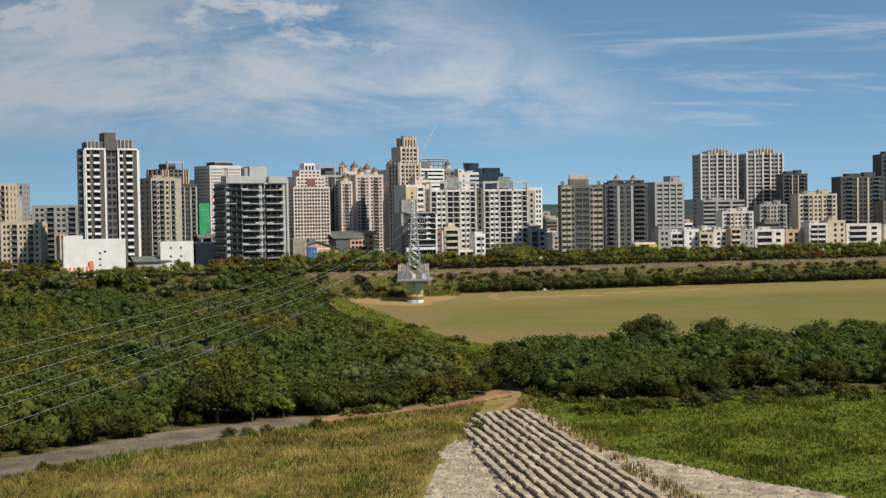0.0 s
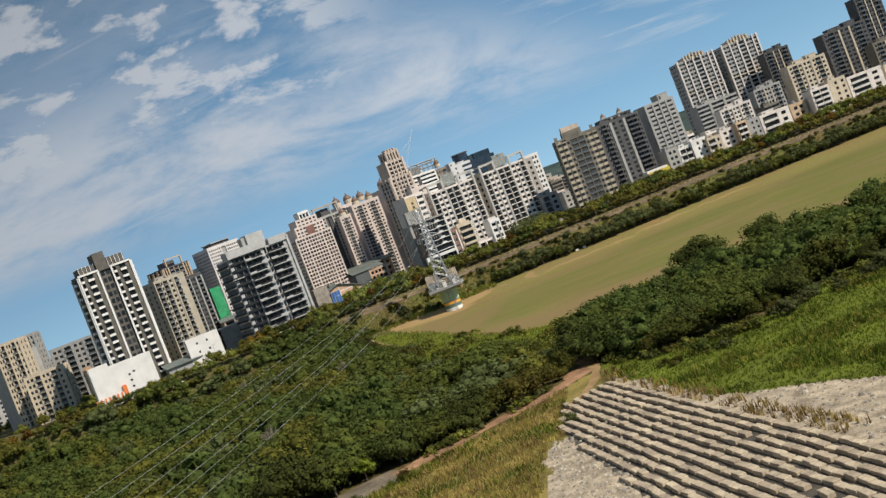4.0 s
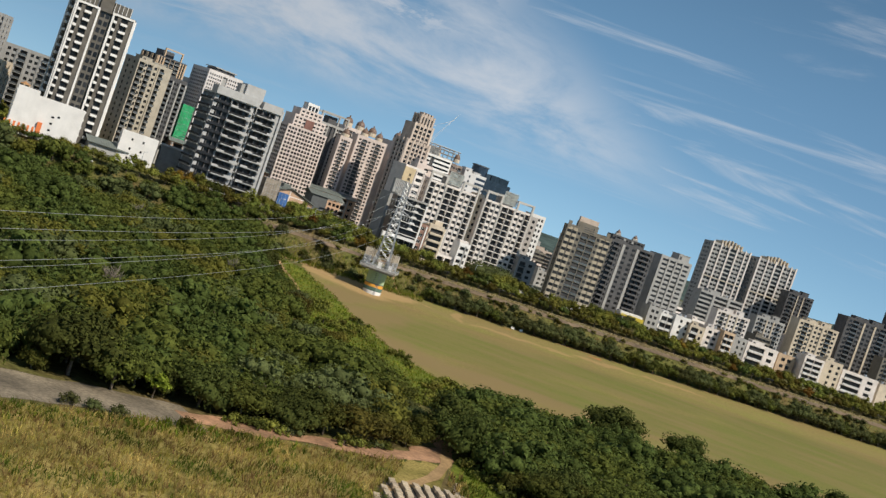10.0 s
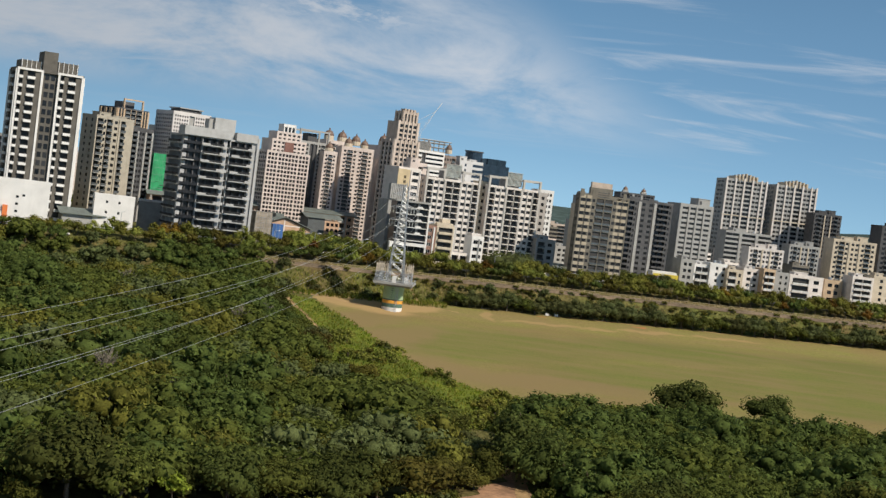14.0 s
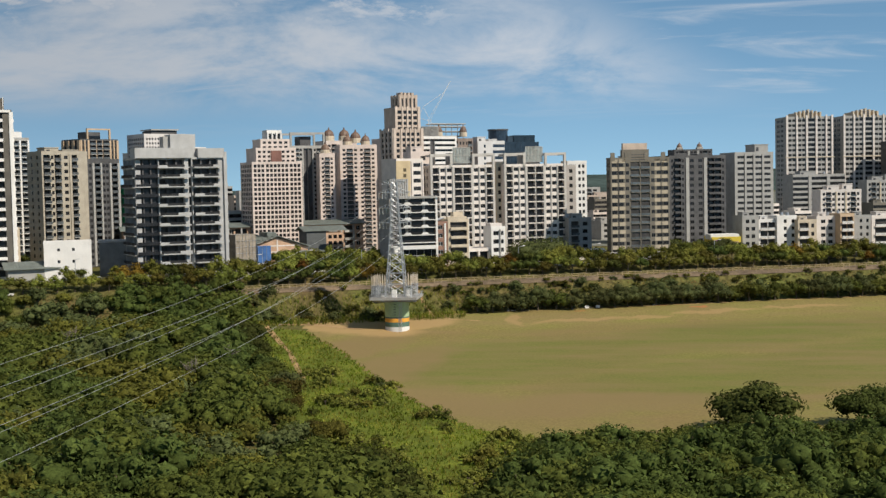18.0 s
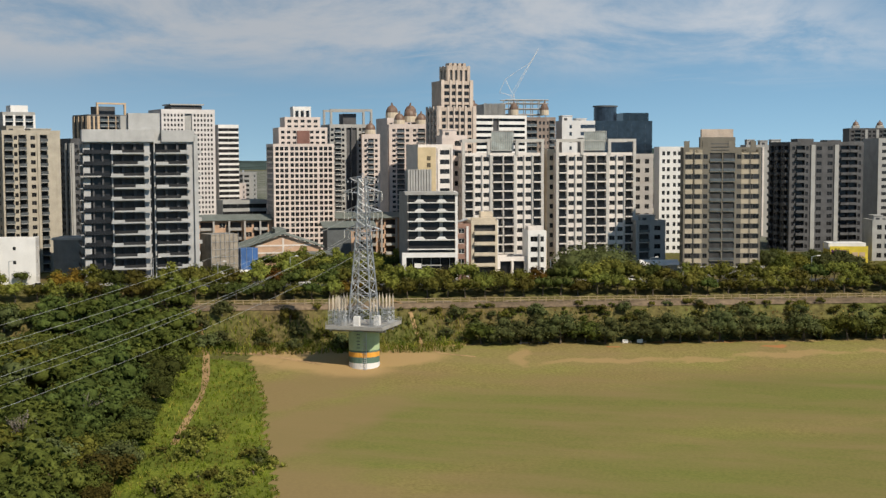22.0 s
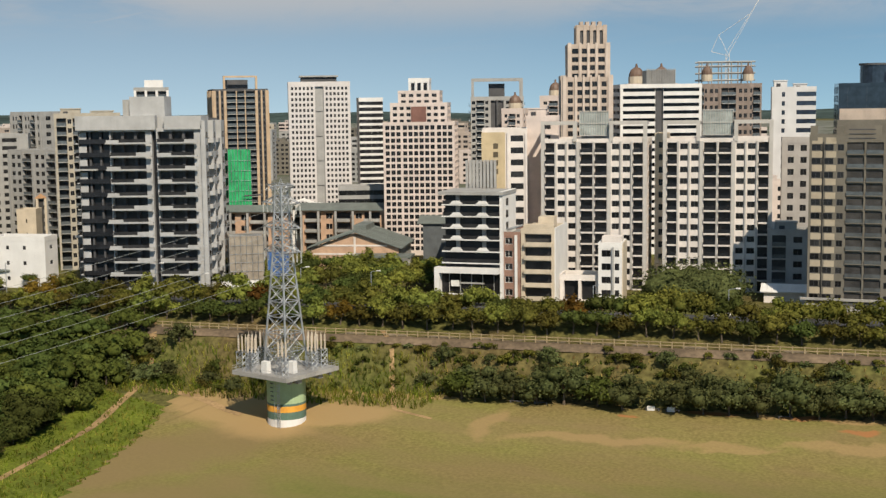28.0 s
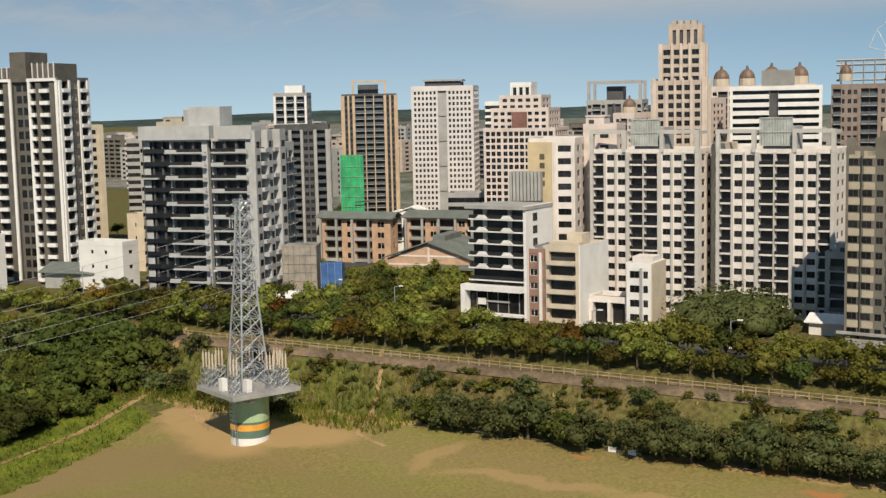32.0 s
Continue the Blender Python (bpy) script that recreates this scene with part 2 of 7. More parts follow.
def near_edge(x):
    for (x0, y0), (x1, y1) in zip(FIELD_NEAR, FIELD_NEAR[1:]):
        if x < x1:
            return y0 + (y1 - y0) * (x - x0) / (x1 - x0)
    return 640


def ground_z(x, y):
    s = (y - crest(x)) * 0.944
    if s > 0:
        return 14 + 3.6 * smooth(s / 14)
    if s > -14:
        return 3.5 + 10.5 * smooth((s + 14) / 13)
    return 3.5 * smooth((s + 48) / 34) - 6 * smooth((555 - y + 0.15 * x) / 130)


# ---------------------------------------------------------------- setting
SCRUB = mat("scrub_ground", (0.075, 0.082, 0.022), var=0.3, scale=0.05, fine=0.8, second=(0.12, 0.088, 0.040), bump=0.3, spec=0.05)
LAWN = mat("dry_lawn", (0.118, 0.108, 0.036), var=0.13, scale=0.03, fine=0.35, second=(0.20, 0.135, 0.063), bump=0.05)
SAND = mat("bare_sandy_soil", (0.33, 0.22, 0.11), var=0.14, scale=0.2, fine=1.5, bump=0.1, spec=0.1)
ASPH = mat("asphalt", (0.055, 0.055, 0.057), var=0.15, scale=0.1, fine=3.0)
PAVE = mat("concrete_paving", (0.27, 0.25, 0.22), var=0.15, scale=0.1, fine=2.0)
BANKM = mat("levee_bank_soil", (0.17, 0.135, 0.085), var=0.25, scale=0.1, fine=0.9, second=(0.10, 0.09, 0.04), bump=0.3)


def sheet(name, xs, ys, fn, m, lift=0.0, keep=None, label="", category="ground"):
    b = MB()
    idx = {}
    for j, y in enumerate(ys):
        for i, x in enumerate(xs):
            idx[i, j] = len(b.v)
            b.v.append((x, y, fn(x, y) + lift))
    for j in range(len(ys) - 1):
        for i in range(len(xs) - 1):
            if keep is None or keep((xs[i] + xs[i + 1]) / 2, (ys[j] + ys[j + 1]) / 2):
                b.f.append((idx[i, j], idx[i + 1, j], idx[i + 1, j + 1], idx[i, j + 1]))
                b.m.append(0)
    me = b.mesh(name, m)
    me.polygons.foreach_set("use_smooth", [True] * len(me.polygons))
    return tagged(new(name, me), label=label, category=category, kind="structure")


def steps(a, b, n):
    return [a + (b - a) * i / n for i in range(n + 1)]


XS = steps(-4500, -900, 6) + steps(-800, -320, 8) + steps(-300, 400, 140) + steps(440, 900, 8) + steps(1200, 4500, 6)
YS = steps(-600, 20, 8) + steps(40, 780, 185) + steps(820, 1400, 10) + steps(1700, 4800, 6)
sheet("ground", XS, YS, ground_z, SCRUB, label="scrubby earth of the river plain and city ground")


CITYG = mat("city_ground", (0.17, 0.165, 0.15), var=0.3, scale=0.02, fine=0.2, second=(0.07, 0.085, 0.045), spec=0.1)
sheet("city_ground", steps(-2600, 2600, 26), steps(770, 3300, 22), ground_z, CITYG, 0.15, None, "grey built up city ground")


def strip(name, pts, width, m, lift, label, category="path", wob=0.0):
    """A band of even width laid on the ground along a line of points."""
    b = MB()
    line = []
    for (x0, y0), (x1, y1) in zip(pts, pts[1:]):
        n = max(2, int(math.hypot(x1 - x0, y1 - y0) / 4))
        line += [(x0 + (x1 - x0) * i / n, y0 + (y1 - y0) * i / n) for i in range(n)]
    line.append(pts[-1])
    for i, (x, y) in enumerate(line):
        a, c = line[max(0, i - 1)], line[min(len(line) - 1, i + 1)]
        dx, dy = c[0] - a[0], c[1] - a[1]
        k = math.hypot(dx, dy)
        w = width / 2 * (1 + wob * noise.noise((x * 0.1, y * 0.1, 3)))
        nx, ny = -dy / k * w, dx / k * w
        for q in (-1, 0, 1):
            b.v.append((x + q * nx, y + q * ny, ground_z(x + q * nx, y + q * ny) + lift))
    for i in range(len(line) - 1):
        for q in (0, 1):
            n = 3 * i + q
            b.f.append((n, n + 1, n + 4, n + 3)[::-1])
            b.m.append(0)
    return tagged(new(name, b.mesh(name, m)), label=label, category=category, kind="structure")


# ---------------------------------------------------------------- buildings
def side_matrix(k, w, d):
    """Local frames of a block's four sides: x along the side, y inwards, z up."""
    if k == 0:
        return Matrix.Identity(4)
    if k == 1:
        return pose(w, 0, 0, 0, 0, 90)
    if k == 2:
        return pose(w, d, 0, 0, 0, 180)
    return pose(0, d, 0, 0, 0, -90)


WIN = {}


def window_mesh(ww, wh, frame, glass, bars):
    key = (round(ww, 2), round(wh, 2), frame.name, glass.name, bars)
    if key not in WIN:
        b = MB()
        t = min(0.1, ww * 0.08)
        if bars < 0:
            b.face([(0, 0.02, 0), (ww, 0.02, 0), (ww, 0.02, wh), (0, 0.02, wh)], 1)
            b.box(ww / 2 - t / 2, -0.02, 0, ww / 2 + t / 2, 0.015, wh, 0)
            WIN[key] = b.mesh("window", frame, glass)
            return WIN[key]
        b.face([(0, 0.06, 0), (ww, 0.06, 0), (ww, 0.06, wh), (0, 0.06, wh)], 1)
        b.box(0, 0, 0, ww, 0.05, t, 0)
        b.box(0, 0, wh - t, ww, 0.05, wh, 0)
        b.box(0, 0, t, t, 0.05, wh - t, 0)
        b.box(ww - t, 0, t, ww, 0.05, wh - t, 0)
        for i in range(1, bars + 1):
            x = ww * i / (bars + 1)
            b.box(x - t / 2, 0, t, x + t / 2, 0.05, wh - t, 0)
        WIN[key] = b.mesh("window", frame, glass)
    return WIN[key]


BAL = {}


def balcony_mesh(w, deep, slab, rail, style, rail_h=1.0):
    """The slab and the railing of a balcony."""
    key = (round(w, 2), deep, slab.name, rail.name, style, rail_h)
    if key not in BAL:
        b, c = MB(), MB()
        b.box(0, -deep, -0.34 if style == "bars" else -0.12, w, 0, 0.1, 0)
        if style == "solid":
            c.prism([(0, 0), (0, -deep), (w, -deep), (w, 0), (w - 0.12, 0), (w - 0.12, -deep + 0.12), (0.12, -deep + 0.12), (0.12, 0)], 0.1, rail_h)
        elif style == "glass":
            c.box(0.02, -deep + 0.02, 0.1, w - 0.02, -deep + 0.07, rail_h, 0)
            c.box(0, -deep, rail_h, w, -deep + 0.1, rail_h + 0.08, 0)
        else:
            c.box(0, -deep, 0.16, w, -deep + 0.06, rail_h, 0)
        BAL[key] = (b.mesh("balcony", slab), c.mesh("railing", slab if style == "solid" else rail))
    return BAL[key]


def facade(wall, ob, sm, length, pattern, floors, fh, z0, st, tally):
    """Lays bays out along one side. pattern: letter and relative width, such as 'p1 w2 b3'."""
    items = [(q[0], float(q[1:] or 1)) for q in pattern.split()]
    k = length / sum(q for _, q in items)
    u = 0.0
    r = st.get("reveal", 0.25)

    def quad(a0, z_0, a1, z_1, y=0.0, mi=0):
        wall.face([sm @ Vector(p) for p in ((a0, y, z_0), (a1, y, z_0), (a1, y, z_1), (a0, y, z_1))], mi)

    def hole(a0, b0, a1, b1, y):
        for p, q in (((a0, b0), (a1, b0)), ((a1, b0), (a1, b1)), ((a1, b1), (a0, b1)), ((a0, b1), (a0, b0))):
            wall.face([sm @ Vector(v) for v in ((p[0], 0, p[1]), (p[0], y, p[1]), (q[0], y, q[1]), (q[0], 0, q[1]))], 0)

    def put(name, me, x, y, z, label=""):
        tally[name] = tally.get(name, 0) + 1
        me, child = me if isinstance(me, tuple) else (me, None)
        if st.get("each", True) and tally[name] <= 300:
            p = part(name, me, ob, label, sm @ pose(x, y, z))
            if child:
                part("railing", child, p)
        else:
            st["rest"] += [(q, sm @ pose(x, y, z)) for q in (me, child) if q]

    for ch, rel in items:
        w = rel * k
        top = z0 + floors * fh
        if ch == "p":
            quad(u, z0, u + w, top, 0, st.get("plain_mat", 0))
        elif ch == "c":
            quad(u, z0, u + w, top)
            pr = MB()
            pr.box(0, -st.get("proud", 0.45), 0, w - 0.04, -0.003, floors * fh + st.get("rise", 0.0), 0)
            part("pilaster", pr.mesh("pilaster", st.get("col", st["mats"][0])), ob, "", sm @ pose(u + 0.02, 0, z0))
        elif ch == "s":
            y = st.get("slot", 0.9)
            hole(u, z0, u + w, top, y)
            quad(u, z0, u + w, top, y, 2)
        else:
            for n in range(floors):
                zb = z0 + n * fh
                if ch == "w":
                    ww, wh, sill = w * st.get("ww", 0.62), fh * st.get("wh", 0.5), fh * st.get("sill", 0.28)
                elif ch == "r":
                    ww, wh, sill = w * 0.995, fh * st.get("rh", 0.55), fh * st.get("rsill", 0.3)
                else:
                    ww, wh, sill = w * st.get("bw", 0.96), fh * 0.86, 0.06
                a0, a1 = u + (w - ww) / 2, u + (w + ww) / 2
                b0, b1 = zb + sill, zb + sill + wh
                quad(u, zb, u + w, b0)
                quad(u, b1, u + w, zb + fh)
                quad(u, b0, a0, b1)
                quad(a1, b0, u + w, b1)
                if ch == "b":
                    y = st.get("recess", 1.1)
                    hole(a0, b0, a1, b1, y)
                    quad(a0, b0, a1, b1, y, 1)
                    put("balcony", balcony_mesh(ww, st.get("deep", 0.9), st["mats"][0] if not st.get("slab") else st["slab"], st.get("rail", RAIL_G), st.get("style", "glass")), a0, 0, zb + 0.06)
                else:
                    hole(a0, b0, a1, b1, r)
                    put("window", window_mesh(ww, wh, st.get("frame", FRAME_D), st.get("glass", GLASS), st.get("bars", 1) if st.get("each", True) else -1), a0, r - 0.08, b0)
        u += w


def roof_parts(ob, ox, oy, w, d, h, m, para=1.2, heads=(), tanks=0, seed=0):
    b = MB()
    b.box(0, 0, -0.3, w, d, 0, 1)
    t = 0.3
    for q in ((-0.05, -0.05, w + 0.05, t), (-0.05, d - t, w + 0.05, d + 0.05), (-0.05, t, t, d - t), (w - t, t, w + 0.05, d - t)):
        b.box(q[0], q[1], -0.3, q[2], q[3], para, 0)
    part("roof", b.mesh("roof", m, ROOFM), ob, m=pose(ox, oy, h))
    for x0, y0, x1, y1, hh in heads:
        c = MB()
        c.box(x0 * w, y0 * d, 0, x1 * w, y1 * d, hh, 0)
        c.box(x0 * w - 0.2, y0 * d - 0.2, hh, x1 * w + 0.2, y1 * d + 0.2, hh + 0.35, 0)
        c.box(x0 * w + 0.8, y0 * d - 0.06, hh * 0.35, x0 * w + 2.2, y0 * d, hh * 0.75, 1)
        part("penthouse", c.mesh("penthouse", m, FRAME_D), ob, m=pose(ox, oy, h))
    rng = random.Random(seed)
    for i in range(tanks):
        c = MB()
        x, y, r = rng.uniform(0.15, 0.85) * w, rng.uniform(0.3, 0.85) * d, rng.uniform(0.7, 1.0)
        ring = [(r * math.cos(a * 0.628), r * math.sin(a * 0.628)) for a in range(10)]
        c.prism(ring, 0.6, 2.6, 0, [(p * 0.9, q * 0.9) for p, q in ring])
        for a in range(4):
            c.bar((0.6 * r * math.cos(1.57 * a), 0.6 * r * math.sin(1.57 * a), 0), (0.6 * r * math.cos(1.57 * a), 0.6 * r * math.sin(1.57 * a), 0.6), 0.06)
        part("water_tank", c.mesh("water_tank", METAL), ob, "steel rooftop water tank", pose(ox + x, oy + y, h))


def tier(ob, x0, y0, w, d, z0, floors, fh, sides, mats, base=0.0, base_mat=None, para=1.2, heads=(), tanks=0, tally=None, **st):
    """One rectangular storey stack of a building, in the building's own frame. Returns its top."""
    st = dict(st, mats=mats, rest=[])
    tally = {} if tally is None else tally
    at = pose(x0, y0, z0)
    wall = MB()
    h = base + floors * fh
    for k in range(4):
        sm = at @ side_matrix(k, w, d)
        ln = w if k in (0, 2) else d
        pat = sides[k] if k < len(sides) and sides[k] else "p1"
        low = -2.0 if z0 == 0 else 0.0
        if base or low:
            wall.face([sm @ Vector(p) for p in ((0, 0, low), (ln, 0, low), (ln, 0, base), (0, 0, base))], 3)
        facade(wall, ob, sm, ln, pat, floors, fh, base, st, tally)
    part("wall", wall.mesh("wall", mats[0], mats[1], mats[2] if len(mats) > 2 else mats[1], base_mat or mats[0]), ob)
    if st["rest"]:
        b, ms = MB(), []
        for me, m in st["rest"]:
            n = len(b.v)
            for q in me.materials:
                if q not in ms:
                    ms.append(q)
            b.v += [tuple(m @ v.co) for v in me.vertices]
            for p in me.polygons:
                b.f.append(tuple(n + i for i in p.vertices))
                b.m.append(ms.index(me.materials[p.material_index]))
        part("window_set", b.mesh("window_set", *ms), ob, kind="stuff")
    roof_parts(ob, x0, y0, w, d, z0 + h, mats[0], para, heads, tanks, seed=int(w * 10 + d))
    return z0 + h


def block(name, label, x, y, z0, yaw, w, d, floors, fh, sides, mats, group="", category="building", scale=(1, 1, 1), **kw):
    """A building on a rectangular plan. sides: patterns of the front, right, back and left sides; mats: wall, recess, slot."""
    ob = root(name, pose(x, y, z0, 0, 0, yaw), label, category, group)
    ob.scale = scale
    return ob, tier(ob, 0, 0, w, d, 0, floors, fh, sides, mats, **kw)


TILE_W = mat("white_tile", (0.68, 0.625, 0.58), var=0.06, scale=0.3, stain=0.08)
TILE_P = mat("pale_pinkish_tile", (0.62, 0.53, 0.48), var=0.07, scale=0.3, stain=0.1)
TILE_C = mat("cream_tile", (0.55, 0.47, 0.36), var=0.07, scale=0.3, stain=0.1)
TILE_B = mat("brown_grey_tile", (0.165, 0.150, 0.122), var=0.08, scale=0.3, stain=0.1)
TILE_T = mat("tan_stone", (0.47, 0.385, 0.32), var=0.08, scale=0.3, stain=0.1)
TILE_G = mat("grey_tile", (0.34, 0.335, 0.32), var=0.07, scale=0.3, stain=0.1)
TILE_D = mat("dark_grey_tile", (0.085, 0.085, 0.088), var=0.15, scale=0.3)
PAINT_W = mat("white_paint", (0.70, 0.685, 0.66), var=0.05, scale=0.2, stain=0.06)
PANEL_G = mat("grey_fair_concrete", (0.40, 0.40, 0.395), var=0.07, scale=0.25, stain=0.08)
# Balcony back walls, glass doors included; the recess shade is painted into the colour.
RECESS = mat("recess_painted_shade", (0.05, 0.047, 0.044), rough=0.5, var=0.2)
# Black cladding; in slots and recesses its black is painted-in shade.
BLACKP = mat("black_panel_recess_shade", (0.018, 0.018, 0.02), rough=0.35, var=0.2)
STONE_G = mat("grey_stone_pilaster", (0.37, 0.345, 0.32), var=0.07, scale=0.3, stain=0.1)
BRICK_O = mat("orange_brick", (0.50, 0.33, 0.225), var=0.1, scale=0.4)
ROOF_M = mat("grey_green_metal_roof", (0.15, 0.17, 0.155), rough=0.55, var=0.1, scale=0.3)
NET_G = mat("green_netting", (0.02, 0.36, 0.13), rough=0.8, var=0.15, scale=0.4, stain=0.25)
NET_T = mat("tan_netting", (0.30, 0.26, 0.21), rough=0.9, var=0.15, scale=0.4, stain=0.2)
BLUE = mat("blue_tarpaulin", (0.05, 0.13, 0.33), rough=0.6, var=0.15)
YELL = mat("yellow_sign", (0.62, 0.48, 0.05), rough=0.6, var=0.08)
ORNG = mat("orange_sign", (0.72, 0.2, 0.06), rough=0.6, var=0.06)
DOME = mat("brown_dome_copper", (0.17, 0.11, 0.08), rough=0.5, var=0.15)
TANB = mat("tan_band", (0.50, 0.37, 0.25), var=0.08, scale=0.3)


# ---------------------------------------------------------------- buildings along the street
def add_box(ob, name, m, x0, y0, z0, x1, y1, z1, label=""):
    b = MB()
    b.box(0, 0, 0, x1 - x0, y1 - y0, z1 - z0)
    return part(name, b.mesh(name, m), ob, label, pose(x0, y0, z0))


def frame_bars(ob, name, m, bars, r, label=""):
    b = MB()
    for p, q in bars:
        b.bar(p, q, r)
    return part(name, b.mesh(name, m), ob, label)


def dome(ob, x, y, z, r, h, lantern=True):
    b = MB()
    rows, seg = 6, 12
    for i in range(rows):
        a0, a1 = i / rows * 1.45, (i + 1) / rows * 1.45
        for j in range(seg):
            p0, p1 = j / seg * 6.2832, (j + 1) / seg * 6.2832
            b.face([(r * math.cos(a) * math.cos(p), r * math.cos(a) * math.sin(p), h * math.sin(a)) for a, p in ((a0, p0), (a0, p1), (a1, p1), (a1, p0))])
    part("dome", b.mesh("dome", DOME), ob, "brown ribbed roof dome", pose(x, y, z))
    if lantern:
        b = MB()
        ring = [(r * 0.22 * math.cos(a * 0.785), r * 0.22 * math.sin(a * 0.785)) for a in range(8)]
        b.prism(ring, h * 0.9, h * 1.35, 0, [(p * 0.5, q * 0.5) for p, q in ring])
        part("lantern", b.mesh("lantern", DOME), ob, m=pose(x, y, z))
    b = MB()
    ring = [(r * 1.05 * math.cos(a * 0.524), r * 1.05 * math.sin(a * 0.524)) for a in range(12)]
    b.prism(ring, -r * 0.9, 0)
    part("drum", b.mesh("drum", TILE_C), ob, m=pose(x, y, z))


# dark tower with white frames
WARM_D = mat("dark_brown_grey_tile", (0.115, 0.105, 0.09), var=0.12, scale=0.3)
lt, h = block("apartment_tower", "tall dark apartment tower with white framed bays and white balcony fronts", -183, 553, 18.2, 33, 24, 14, 17, 3.5,
              ["c.65 b1.3 p1.3 b2.5 p1.7 c.75 s4.6 c.75 b1.3 p1.3 b2.5 p1.7 c.75", "c.8 b2.4 c.5 w1.4 w1.4 c.5 b2.4 c.8", "p1", "c1 w3 b3 w3 c1"],
              (WARM_D, RECESS, WARM_D), col=PAINT_W, base=0.4, slab=PAINT_W, rail=PAINT_W, style="solid", deep=0.8, para=0.8, frame=FRAME_W, scale=(1.15, 1.1, 1.036))
for x0, x1, y0, hh in ((1.5, 8.5, 2, 4.0), (9.0, 14.0, 0.2, 8.5), (14.5, 22, 2, 5.0)):
    add_box(lt, "penthouse", WARM_D, x0, y0, h, x1, y0 + 10, h + hh)
for n in range(17):
    for x0 in (10.2, 12.3):
        add_box(lt, "slot_window", GLASS, x0, 0.82, 0.9 + n * 3.5, x0 + 1.5, 0.896, 3.1 + n * 3.5)
for i in range(5):
    add_box(lt, "crown_post", PAINT_W, 1.6 + i * 1.7, 1.6, h, 1.8 + i * 1.7, 1.9, h + 4.3)
    add_box(lt, "crown_post", PAINT_W, 14.8 + i * 1.7, 1.6, h, 15.0 + i * 1.7, 1.9, h + 5.3)
for x0, x1 in ((0, 9.2), (14.4, 23.6)):
    add_box(lt, "frame_beam", PAINT_W, x0, -0.5, h - 0.2, x1, 0.3, h + 0.7, "white crowning frame beam")

# grey concrete block with long balconies
RAIL_D = mat("smoked_railing_glass", (0.030, 0.031, 0.033), rough=0.6, var=0.15, spec=0.1)
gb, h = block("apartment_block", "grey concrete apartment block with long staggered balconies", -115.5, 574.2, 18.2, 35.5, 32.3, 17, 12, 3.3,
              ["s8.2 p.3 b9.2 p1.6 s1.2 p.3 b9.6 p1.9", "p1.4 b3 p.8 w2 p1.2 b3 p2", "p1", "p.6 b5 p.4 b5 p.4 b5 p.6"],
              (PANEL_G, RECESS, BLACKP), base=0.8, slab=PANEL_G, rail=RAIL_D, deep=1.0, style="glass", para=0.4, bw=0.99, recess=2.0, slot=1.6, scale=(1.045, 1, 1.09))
g = random.Random(3)
for n in range(12):
    z = 0.8 + n * 3.3
    # Slabs and piers of the glass bay coloured dark to paint its shade.
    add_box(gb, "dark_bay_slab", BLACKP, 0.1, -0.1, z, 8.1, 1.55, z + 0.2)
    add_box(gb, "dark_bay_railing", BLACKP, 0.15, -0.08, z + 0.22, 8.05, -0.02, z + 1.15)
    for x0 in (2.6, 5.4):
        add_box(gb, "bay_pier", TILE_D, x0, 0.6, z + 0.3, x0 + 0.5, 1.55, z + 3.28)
    add_box(gb, "balcony_edge", PANEL_G, 7.6 + 1.2 * ((n + 1) % 2), -2.1, z - 0.06, 19.4, -1.004, z + 0.30, "pale concrete balcony edge")
    if n % 2:
        add_box(gb, "balcony_front", PANEL_G, 7.8, -2.1, z + 0.305, 11.6 - g.random(), -1.75, z + 0.95, "pale concrete balcony front")
    else:
        add_box(gb, "balcony_front", PANEL_G, 14.6 + g.random(), -2.1, z + 0.305, 19.4, -1.75, z + 1.15, "pale concrete balcony front")
    add_box(gb, "balcony_edge", PANEL_G, 21.0, -1.7, z - 0.06, 31.4, -1.004, z + 0.30, "pale concrete balcony edge")
    if n % 2 == 0:
        add_box(gb, "balcony_front", PANEL_G, 21.0, -1.7, z + 0.305, 24.6, -1.4, z + 0.95, "pale concrete balcony front")
    else:
        add_box(gb, "balcony_front", PANEL_G, 28.2, -1.7, z + 0.305, 31.4, -1.4, z + 1.0, "pale concrete balcony front")
    # Piers take the dark tile, so balcony shade sits in their colour.
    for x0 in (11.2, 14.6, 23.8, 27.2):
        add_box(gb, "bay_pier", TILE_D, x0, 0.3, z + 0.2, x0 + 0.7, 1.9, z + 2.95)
add_box(gb, "dark_slab", TILE_G, -1.0, -1.2, 0.8 + 9 * 3.3, 5.0, -0.3, 1.2 + 9 * 3.3)
add_box(gb, "parapet_band", PANEL_G, -0.3, -1.3, h + 0.1, 20.6, 6, h + 3.6, "tall pale concrete parapet")
add_box(gb, "parapet_band", PANEL_G, 22.8, -0.9, h + 0.1, 32.6, 8, h + 3.4, "tall pale concrete parapet")
add_box(gb, "penthouse", PANEL_G, 13.4, 1.5, h, 22.6, 9, h + 8.3)
add_box(gb, "penthouse", TILE_G, 11.2, 3.0, h, 13.3, 8, h + 7.6)
tier(gb, 24.5, 17.1, 8.5, 9, 0, 11, 3.3, ["", "p.6 b4 p.6 b3 p.6", "", ""], (PANEL_G, RECESS, BLACKP), base=0.8, slab=PANEL_G, deep=1.0, para=2.0)

